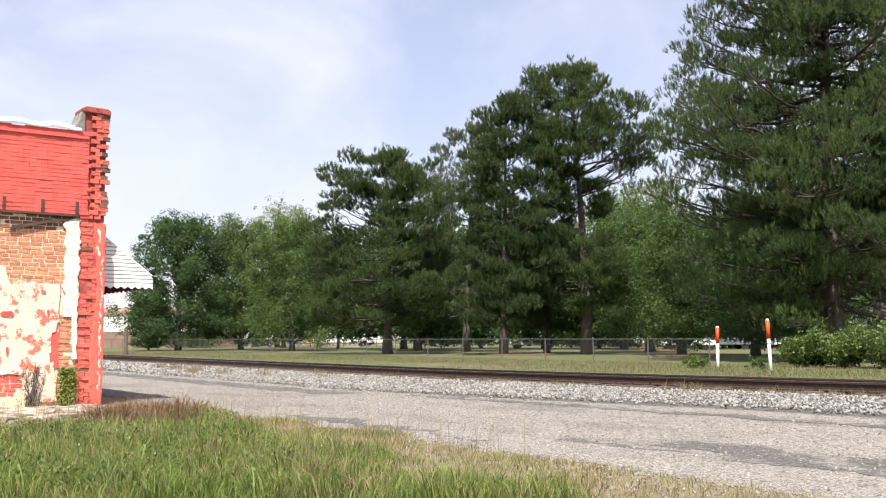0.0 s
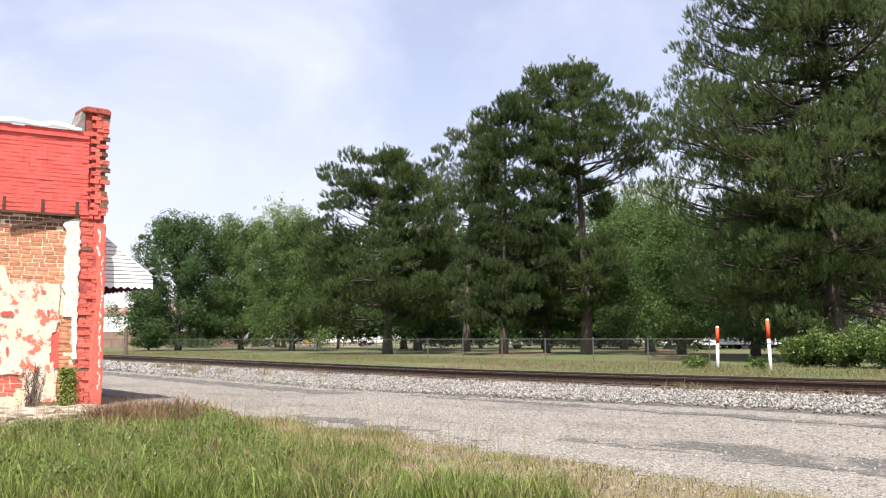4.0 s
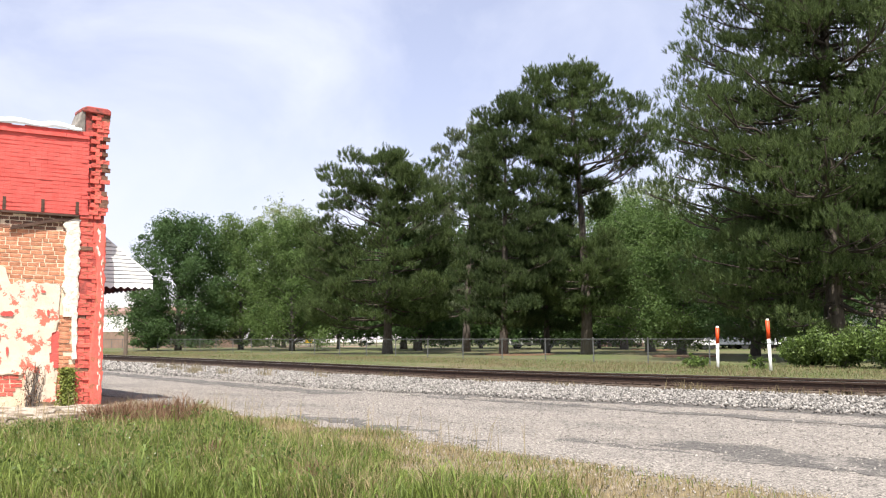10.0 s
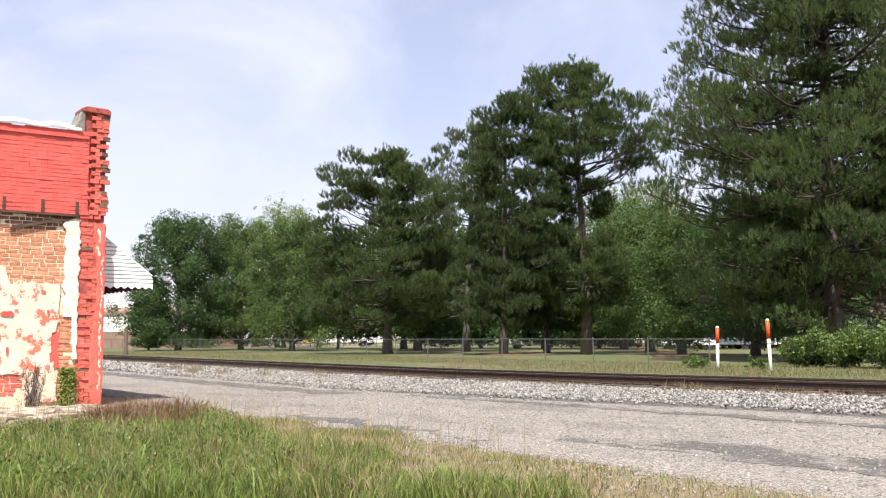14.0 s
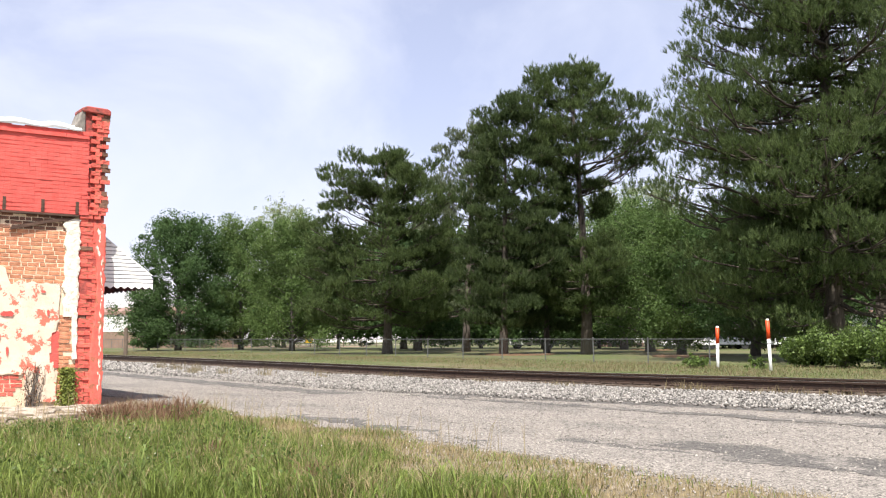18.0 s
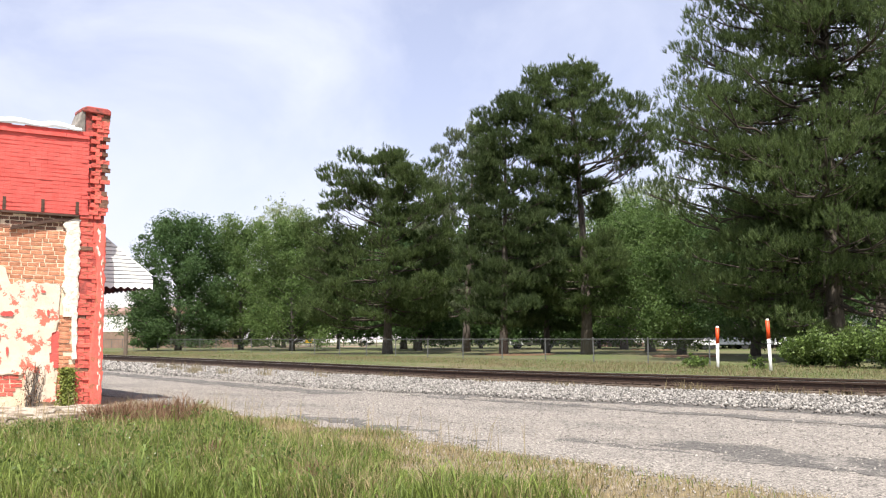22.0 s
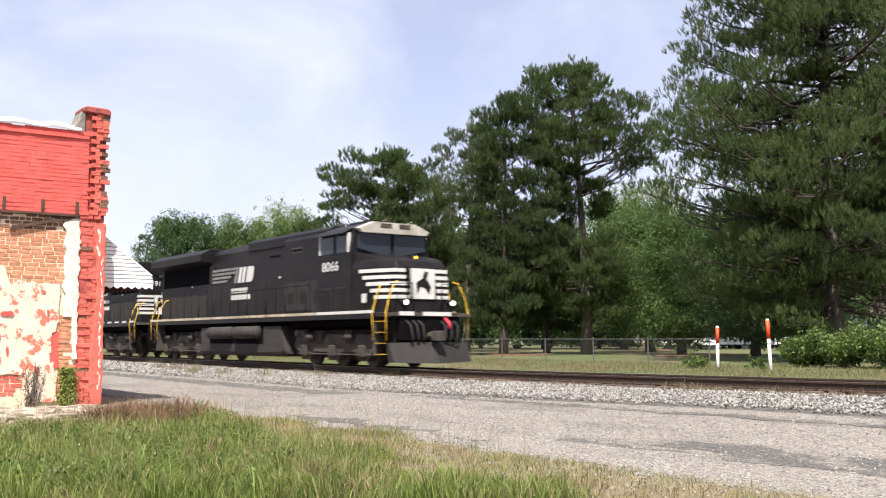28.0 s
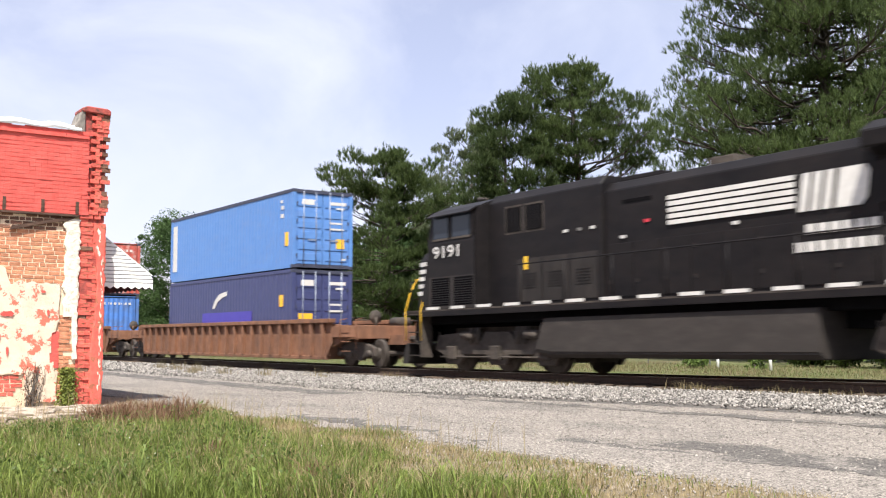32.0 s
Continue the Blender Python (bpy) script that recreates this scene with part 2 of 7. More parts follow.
M["faded_white"] = surface("faded_white_marking", (0.17, 0.163, 0.155), (0.26, 0.25, 0.24), 5, 0.7, bump=0.05, dirt=(0.08, 0.075, 0.07), dirt_scale=3, dirt_at=0.55)
M["yellow"] = surface("yellow_rail_paint", (0.72, 0.42, 0.02), (0.82, 0.52, 0.05), 6, 0.5, bump=0.05)
M["red_part"] = surface("red_cover", (0.5, 0.03, 0.05), (0.6, 0.05, 0.07), 5, 0.5, bump=0)
M["cab_glass"] = glass("tinted_cab_glass", (0.02, 0.025, 0.035))
M["steel"] = surface("worn_wheel_steel", (0.045, 0.037, 0.032), (0.09, 0.076, 0.066), 8, 0.6, metal=0.3, bump=0.1)
M["lamp"] = glow("lit_headlight", (1.0, 0.95, 0.85), 2.0)
M["amber"] = glow("amber_beacon", (1.0, 0.45, 0.05), 1.5)
M["well"] = surface("rusty_well_car", (0.15, 0.068, 0.037), (0.265, 0.128, 0.074), 3, 0.85, bump=0.3, dirt=(0.12, 0.065, 0.045), dirt_scale=1.2, dirt_at=0.55, stretch=(1, 1, 0.6))
M["blue"] = surface("bright_blue_container", (0.082, 0.198, 0.47), (0.104, 0.232, 0.515), 2.5, 0.5, bump=0.05, dirt=(0.12, 0.22, 0.46), dirt_scale=1.8, dirt_at=0.62, stretch=(0.5, 1, 1.5))
M["navy"] = surface("navy_container", (0.038, 0.047, 0.122), (0.05, 0.058, 0.15), 2.5, 0.5, bump=0.05, dirt=(0.05, 0.06, 0.15), dirt_scale=1.8, dirt_at=0.62)
M["bar_steel"] = surface("zinc_lock_bar", (0.2, 0.23, 0.30), (0.3, 0.33, 0.4), 8, 0.45, metal=0.3, bump=0.05)
M["sky_blue"] = surface("mid_blue_container", (0.06, 0.17, 0.48), (0.08, 0.21, 0.55), 2.5, 0.5, bump=0.05, dirt=(0.08, 0.14, 0.3), dirt_scale=2)
M["red_box"] = surface("faded_red_container", (0.36, 0.06, 0.045), (0.46, 0.10, 0.075), 2.5, 0.6, bump=0.05, dirt=(0.6, 0.5, 0.46), dirt_scale=3, dirt_at=0.62)
M["violet"] = surface("violet_patch", (0.05, 0.04, 0.30), (0.062, 0.05, 0.36), 3, 0.5, bump=0)
M["sticker"] = surface("orange_sticker", (0.72, 0.40, 0.02), (0.8, 0.48, 0.05), 6, 0.5, bump=0)
M["dark_steel"] = surface("dark_container_frame", (0.03, 0.035, 0.06), (0.06, 0.065, 0.1), 4, 0.6, bump=0.1)
M["far_white"] = surface("white_far_wall", (0.70, 0.69, 0.66), (0.82, 0.81, 0.78), 0.4, 0.8, bump=0.05)
M["far_roof"] = surface("red_brown_far_roof", (0.22, 0.13, 0.105), (0.30, 0.19, 0.155), 0.6, 0.85, bump=0.1)
M["far_tan"] = surface("tan_far_brick", (0.20, 0.135, 0.10), (0.30, 0.205, 0.155), 0.8, 0.85, bump=0.1)
M["car_white"] = surface("white_car_paint", (0.75, 0.75, 0.75), (0.82, 0.82, 0.82), 1, 0.25, bump=0, coat=0.6)
M["car_red"] = surface("red_car_paint", (0.45, 0.04, 0.03), (0.5, 0.05, 0.04), 1, 0.25, bump=0, coat=0.6)
M["car_grey"] = surface("grey_car_paint", (0.12, 0.13, 0.15), (0.15, 0.16, 0.18), 1, 0.25, bump=0, coat=0.6)
M["tyre"] = surface("black_rubber", (0.02, 0.02, 0.02), (0.035, 0.035, 0.035), 8, 0.9, bump=0.1)


# ---------------------------------------------------------------- mesh helpers
def part(name, bm, material, parent=None, label=""):
    me = bpy.data.meshes.new(name)
    bm.to_mesh(me)
    bm.free()
    me.materials.append(M[material])
    ob = new(name, me)
    ob.parent = parent
    if label:
        ob["label"] = label
    return ob


def shared(name, me, parent, m=None, label=""):
    ob = new(name, me)
    ob.parent = parent
    if m is not None:
        ob.matrix_basis = m
    if label:
        ob["label"] = label
    return ob


def thing(name, label, category, m=None, group="", kind=""):
    ob = new(name)
    ob.empty_display_size = 0.2
    if m is not None:
        ob.matrix_basis = m
    return tagged(ob, label, category, group, kind)


def box(bm, x0, x1, y0, y1, z0, z1, bevel=0.0):
    vs = [bm.verts.new(c) for c in ((x0, y0, z0), (x1, y0, z0), (x1, y1, z0), (x0, y1, z0), (x0, y0, z1), (x1, y0, z1), (x1, y1, z1), (x0, y1, z1))]
    fs = [bm.faces.new([vs[i] for i in q]) for q in ((0, 3, 2, 1), (4, 5, 6, 7), (0, 1, 5, 4), (1, 2, 6, 5), (2, 3, 7, 6), (3, 0, 4, 7))]
    if bevel:
        edges = list({e for f in fs for e in f.edges})
        bmesh.ops.bevel(bm, geom=edges, offset=bevel, segments=2, affect="EDGES", profile=0.6)
    return bm


def prism(bm, outline, axis, a, b):
    """An outline of 2D points, drawn out from a to b along axis x, y or z."""
    def at(p, s):
        return {"x": (s, p[0], p[1]), "y": (p[0], s, p[1]), "z": (p[0], p[1], s)}[axis]
    lo, hi = [bm.verts.new(at(p, a)) for p in outline], [bm.verts.new(at(p, b)) for p in outline]
    n = len(outline)
    fs = [bm.faces.new(lo), bm.faces.new(hi)]
    fs += [bm.faces.new((lo[i], lo[(i + 1) % n], hi[(i + 1) % n], hi[i])) for i in range(n)]
    bmesh.ops.recalc_face_normals(bm, faces=fs)
    return bm


def loft(bm, rings):
    """Skins closed rings of equally many points; caps both ends."""
    rows = [[bm.verts.new(p) for p in ring] for ring in rings]
    n = len(rows[0])
    fs = [bm.faces.new(rows[0]), bm.faces.new(rows[-1])]
    for u, v in zip(rows, rows[1:]):
        fs += [bm.faces.new((u[i], u[(i + 1) % n], v[(i + 1) % n], v[i])) for i in range(n)]
    bmesh.ops.recalc_face_normals(bm, faces=fs)
    return bm


def tube(bm, points, radii, sides=8):
    """A round tube along points; radii: one number or one for each point."""
    pts = [Vector(p) for p in points]
    rs = radii if isinstance(radii, (list, tuple)) else [radii] * len(pts)
    rings = []
    for i, p in enumerate(pts):
        d = (pts[min(i + 1, len(pts) - 1)] - pts[max(i - 1, 0)]).normalized()
        a = d.orthogonal().normalized() if i == 0 else (a - d * a.dot(d)).normalized()
        c = d.cross(a)
        rings.append([tuple(p + rs[i] * (a * math.cos(2 * math.pi * k / sides) + c * math.sin(2 * math.pi * k / sides))) for k in range(sides)])
    return loft(bm, rings)


def shell(bm, thickness):
    bmesh.ops.recalc_face_normals(bm, faces=bm.faces[:])
    bmesh.ops.solidify(bm, geom=bm.faces[:], thickness=thickness)
    bmesh.ops.recalc_face_normals(bm, faces=bm.faces[:])


def smooth(ob):
    for f in ob.data.polygons:
        f.use_smooth = True
    return ob


def raw_mesh(name, verts, faces, material):
    """A mesh from arrays; faces all with the same number of corners."""
    me = bpy.data.meshes.new(name)
    verts, faces = np.asarray(verts, np.float32), np.asarray(faces, np.int32)
    k = faces.shape[1]
    me.vertices.add(len(verts))
    me.vertices.foreach_set("co", verts.ravel())
    me.loops.add(faces.size)
    me.loops.foreach_set("vertex_index", faces.ravel())
    me.polygons.add(len(faces))
    me.polygons.foreach_set("loop_start", np.arange(0, faces.size, k, dtype=np.int32))
    me.polygons.foreach_set("loop_total", np.full(len(faces), k, np.int32))
    me.update(calc_edges=True)
    me.materials.append(M[material])
    return me


def soup(name, tris, material, parent=None, label=""):
    """Loose triangles of shape (n, 3, 3) as one object."""
    tris = np.asarray(tris, np.float32)
    me = raw_mesh(name, tris.reshape(-1, 3), np.arange(len(tris) * 3).reshape(-1, 3), material)
    ob = new(name, me)
    ob.parent = parent
    if label:
        ob["label"] = label
    return ob


def scatter(shape_v, shape_f, places, sizes, rng, flat=1.0):
    """Copies of a small shape at places, turned and jittered at random."""
    n, k = len(places), len(shape_v)
    q = rng.normal(size=(n, 4))
    q /= np.linalg.norm(q, axis=1)[:, None]
    w, x, y, z = q.T
    R = np.stack([1 - 2 * (y * y + z * z), 2 * (x * y - z * w), 2 * (x * z + y * w), 2 * (x * y + z * w), 1 - 2 * (x * x + z * z), 2 * (y * z - x * w),
                  2 * (x * z - y * w), 2 * (y * z + x * w), 1 - 2 * (x * x + y * y)], 1).reshape(n, 3, 3)
    v = np.asarray(shape_v)[None] * rng.uniform(0.65, 1.3, (n, k, 1)) * np.asarray(sizes)[:, None, None]
    v = np.einsum("nij,nkj->nki", R, v)
    v[..., 2] *= flat
    v += np.asarray(places)[:, None, :]
    f = np.asarray(shape_f)[None] + (np.arange(n) * k)[:, None, None]
    return v.reshape(-1, 3), f.reshape(-1, 3)


TETRA_V = [(1, 0, -0.4), (-0.6, 0.8, -0.4), (-0.6, -0.8, -0.4), (0, 0, 0.8)]
TETRA_F = [(0, 1, 3), (1, 2, 3), (2, 0, 3), (0, 2, 1)]
OCTA_V = [(1, 0, 0), (-1, 0, 0), (0, 0.8, 0), (0, -0.8, 0), (0, 0, 0.7), (0, 0, -0.7)]
OCTA_F = [(0, 2, 4), (2, 1, 4), (1, 3, 4), (3, 0, 4), (2, 0, 5), (1, 2, 5), (3, 1, 5), (0, 3, 5)]
# ---------------------------------------------------------------- ground, road, railway bed
def rise(x):
    """The railway climbs gently as it nears the crossing."""
    u = min(1.0, max(0.0, (x + 28.0) / 30.0))
    return 0.18 * u * u * (3 - 2 * u)


def lift(x, y):
    """The road's far edge and the verge climb with the railway."""
    return rise(x) * float(np.interp(y, (8.0, 13.0, 20.0, 25.0), (0, 1, 1, 0)))


def ground_z(x, y):
    up = lift(x, y)
    up -= min(0.012, up * 0.6) if y < 19 else 0
    if y < 12.6:
        return up
    return up + float(np.interp(y, (12.6, 16.2, 19.5, 22, 30, 150, 4000), (0.0, 0.06, 0.10, 0.26, 0.32, 0.72, 0.9)))


def build_ground():
    xs = [-3000, -1200, -500] + [-300 + 10 * i for i in range(22)] + [-84 + 2 * i for i in range(56)] + [60, 150, 400, 1200, 3000]
    ys = [-2500, -800, -200, -60, -20, -8, -2, 0, 2, 4, 5.5, 6.5, 7.5, 8.0, 9.5, 11, 12.6, 13.0, 14.4, 16.2, 19.5, 21, 22.5, 25, 28, 32, 37, 45, 60, 80, 110, 150, 220, 400, 900, 3500]
    bm = bmesh.new()
    grid = []
    for x in xs:
        col = []
        for y in ys:
            z = ground_z(x, y)
            if -100 < x < 20 and (21 < y < 100):
                z += 0.05 * noise.noise((x * 0.12, y * 0.2, 0))
            col.append(bm.verts.new((x, y, z)))
        grid.append(col)
    for i in range(len(xs) - 1):
        for j in range(len(ys) - 1):
            f = bm.faces.new((grid[i][j], grid[i + 1][j], grid[i + 1][j + 1], grid[i][j + 1]))
            f.material_index = 1 if ys[j] >= 19.5 or ys[j] < -8 else 0
            f.smooth = True
    ob = part("ground", bm, "soil")
    ob.data.materials.append(M["lawn"])
    return tagged(ob, "ground of dry soil, weeds and mown lawn", "ground", kind="structure")


build_ground()


def ragged_sheet(name, x0, x1, edge_a, edge_b, z, material, step=0.5, rough_edge=0.2, seed=0.0, thick=0.03, freq=0.8):
    """A thin slab along x between two ragged edges in y."""
    n = int((x1 - x0) / step)
    bm = bmesh.new()
    tops, lows = [], []
    for i in range(n + 1):
        x = x0 + (x1 - x0) * i / n
        a = edge_a + rough_edge * (noise.noise((x * freq, seed, 0)) + 0.5 * noise.noise((x * freq * 4, seed, 3)))
        b = edge_b + rough_edge * (noise.noise((x * freq, seed, 9)) + 0.5 * noise.noise((x * freq * 4, seed, 5)))
        tops.append([bm.verts.new((x, a + (b - a) * k / 4, z + lift(x, a + (b - a) * k / 4))) for k in range(5)])
        lows.append([bm.verts.new((x, a, z - thick + lift(x, a))), bm.verts.new((x, b, z - thick + lift(x, b)))])
    for i in range(n):
        for k in range(4):
            bm.faces.new((tops[i][k], tops[i + 1][k], tops[i + 1][k + 1], tops[i][k + 1]))
        bm.faces.new((lows[i][0], lows[i + 1][0], tops[i + 1][0], tops[i][0]))
        bm.faces.new((tops[i][4], tops[i + 1][4], lows[i + 1][1], lows[i][1]))
    return part(name, bm, material)


road = tagged(ragged_sheet("road", -320, 120, 7.15, 13.7, 0.007, "asphalt", 0.12, 0.32, freq=1.1), "pale worn asphalt road beside the railway", "road", kind="structure")
for k, (x0, x1, a, b, s) in enumerate(((-9.8, -2.2, 7.75, 8.7, 1.0), (-8.6, -1.0, 8.9, 9.55, 4.0), (-46, -20.5, 11.15, 12.1, 6.0), (-19, -7, 12.25, 12.6, 8.0),
                                       (-7.4, -4.9, 8.6, 9.3, 3.0), (-15.5, -10.2, 7.7, 7.95, 7.5))):
    tagged(ragged_sheet("asphalt_patch", x0, x1, a, b, 0.0105 + 0.001 * k, "tar", 0.1, 0.42, s, 0.004, 1.1), "dark broken asphalt patch in the road", "asphalt patch", "road patches", "structure")

TRACK, RAIL_Z = 17.75, 0.37


def bed_z(y):
    """Height of the ballast bank."""
    return float(np.interp(y, (12.55, 13.1, 16.0, 16.6, 18.9, 19.5, 20.6), (-0.01, 0.05, 0.145, 0.13, 0.14, 0.13, 0.05)))


def toe_y(x):
    """Foot of the bank; the road eats into it near the crossing."""
    return 12.75 + 0.95 * min(1.0, max(0.0, (x + 22.0) / 13.0)) + 0.25 * noise.noise((x * 0.3, 0, 0))


def build_bed():
    bm = bmesh.new()
    rows = []
    for x in [-330 + 6 * i for i in range(46)] + [-60 + 1.0 * i for i in range(80)] + [30, 60, 120]:
        toe = toe_y(x)
        rows.append([bm.verts.new((x, y, z + rise(x))) for y, z in ((toe, 0.0), (max(13.6, toe + 0.5), 0.07), (16.0, 0.145), (16.35, 0.125), (18.9, 0.14), (19.5, 0.13), (20.8, 0.05))])
    for u, v in zip(rows, rows[1:]):
        for k in range(6):
            bm.faces.new((u[k], v[k], v[k + 1], u[k + 1])).material_index = 1 if 2 <= k <= 4 else 0
    bank = part("ballast_bank", bm, "ballast_bed")
    bank.data.materials.append(M["crib"])
    tagged(bank, "bank of pale crushed stone under the track", "ballast", kind="structure")


build_bed()
rng = np.random.default_rng(5)


def ballast_stones(n, x0, x1, y0, y1, size, seed):
    r = np.random.default_rng(seed)
    x = r.uniform(x0, x1, n)
    y = r.uniform(y0, y1, n) + 0.25 * np.sin(x * 0.9)
    on = np.array([v > toe_y(u) - 0.35 * r.random() ** 2 for u, v in zip(x, y)])
    x, y = x[on], y[on]
    n = len(x)
    z = np.array([bed_z(v) + rise(u) for u, v in zip(x, y)]) + r.uniform(0.0, 0.025, n)
    s = size * r.lognormal(0, 0.28, n)
    return scatter(OCTA_V, OCTA_F, np.stack([x, y, z], 1), s, r)


va, fa = ballast_stones(33000, -34, -3, 12.6, 16.32, 0.026, 1)
vb, fb = ballast_stones(8500, -75, -34, 12.7, 16.32, 0.046, 2)
vc, fc = ballast_stones(1500, -60, 2, 16.5, 20.2, 0.034, 3)
stones = new("ballast_stones", raw_mesh("ballast_stones", np.concatenate([va, vb, vc]), np.concatenate([fa, fb + len(va), fc + len(va) + len(vb)]), "stone"))
tagged(stones, "loose pale grey crushed stone on the bank", "ballast", kind="stuff")

n_grit = 30000
gx, gy = rng.uniform(-26, -2, n_grit), 7.0 + 5.9 * rng.beta(0.75, 0.75, n_grit)
gx[:9000], gy[:9000] = rng.uniform(-13, -3.5, 9000), 7.4 + 1.0 * rng.normal(0, 1, 9000)
vg, fg = scatter(TETRA_V, TETRA_F, np.stack([gx, gy, 0.011 + np.array([lift(u, v) for u, v in zip(gx, gy)])], 1), 0.0080 * rng.lognormal(0, 0.4, n_grit), rng)
tagged(new("road_grit", raw_mesh("road_grit", vg, fg, "grit")), "loose pale grit strewn over the asphalt", "gravel", kind="stuff")


def build_track():
    track = thing("railway_track", "single railway track with rusty rails on old wooden ties", "railway track", kind="structure")
    profile = [(-0.075, 0), (0.075, 0), (0.075, 0.012), (0.012, 0.03), (0.01, 0.125), (0.036, 0.135), (0.036, 0.17), (-0.036, 0.17), (-0.036, 0.135), (-0.01, 0.125), (-0.012, 0.03), (-0.075, 0.012)]
    line = [-330, -28] + [-27 + i for i in range(30)] + [120]
    for side in (-0.755, 0.755):
        bm = bmesh.new()
        loft(bm, [[(x, TRACK + side + a, 0.195 + rise(x) + b) for a, b in profile] for x in line])
        rail = part("rail", bm, "rail", track)
        bm = bmesh.new()
        head = [(-0.03, 0.3655), (0.03, 0.3655), (0.03, RAIL_Z), (-0.03, RAIL_Z)]
        loft(bm, [[(x, TRACK + side + a, rise(x) + b) for a, b in head] for x in line])
        part("running_surface", bm, "rail_top", rail, "polished top of the rail")
    bm = bmesh.new()
    box(bm, -0.115, 0.115, -1.3, 1.3, -0.1, 0.09, 0.012)
    tie_mesh = part("tie", bm, "tie", track)
    tie_mesh.matrix_basis = pose(-12, TRACK, 0.1 + rise(-12))
    r = random.Random(4)
    bm = bmesh.new()
    box(bm, -0.09, 0.09, -0.15, 0.15, 0, 0.014)
    box(bm, -0.06, -0.03, -0.11, -0.08, 0.014, 0.04)
    box(bm, 0.03, 0.06, 0.08, 0.11, 0.014, 0.04)
    plate = part("tie_plate", bm, "rail", track)
    plate.matrix_basis = pose(-12, TRACK - 0.755, 0.19 + rise(-12))
    for i in range(-130, 30):
        x = -12 + 0.53 * i
        if i:
            shared("tie", tie_mesh.data, track, pose(x + r.uniform(-0.03, 0.03), TRACK + r.uniform(-0.09, 0.06), 0.1 + rise(x) + r.uniform(-0.015, 0.008), 0, 0, r.uniform(-1.5, 1.5)))
            if -90 < i < 20:
                shared("tie_plate", plate.data, track, pose(x, TRACK - 0.755, 0.19 + rise(x)))
    bm = bmesh.new()
    for i in range(-590, -130):
        box(bm, -12 + 0.53 * i - 0.115, -12 + 0.53 * i + 0.115, TRACK - 1.3, TRACK + 1.3, 0, 0.19)
    far = part("far_ties", bm, "tie", track)
    far["kind"] = "stuff"


build_track()


# ---------------------------------------------------------------- grass and weeds
def blades(points, heights, widths, lean, rng, curl=0.35):
    """Tapered blades of three triangles each."""
    n = len(points)
    a = rng.uniform(0, 2 * math.pi, n)
    out = np.stack([np.cos(a), np.sin(a), np.zeros(n)], 1)
    b = rng.uniform(0, 2 * math.pi, n)
    side = np.stack([np.cos(b), np.sin(b), np.zeros(n)], 1) * np.asarray(widths)[:, None]
    up = np.array([0, 0, 1.0])
    h = np.asarray(heights)[:, None]
    le = (np.asarray(lean) * rng.uniform(0.3, 1.4, n))[:, None]
    mid = points + up * h * 0.58 + out * h * le * curl
    tip = points + up * h * (1 - 0.35 * le) + out * h * le
    v = np.stack([points - side, points + side, mid - side * 0.75, mid + side * 0.75, tip], 1)
    f = np.array([(0, 1, 3), (0, 3, 2), (2, 3, 4)])[None] + (np.arange(n) * 5)[:, None, None]
    return v.reshape(-1, 3), f.reshape(-1, 3)


def patch_noise(x, y, s, seed):
    return np.array([noise.noise((a * s, b * s, seed)) for a, b in zip(x, y)])


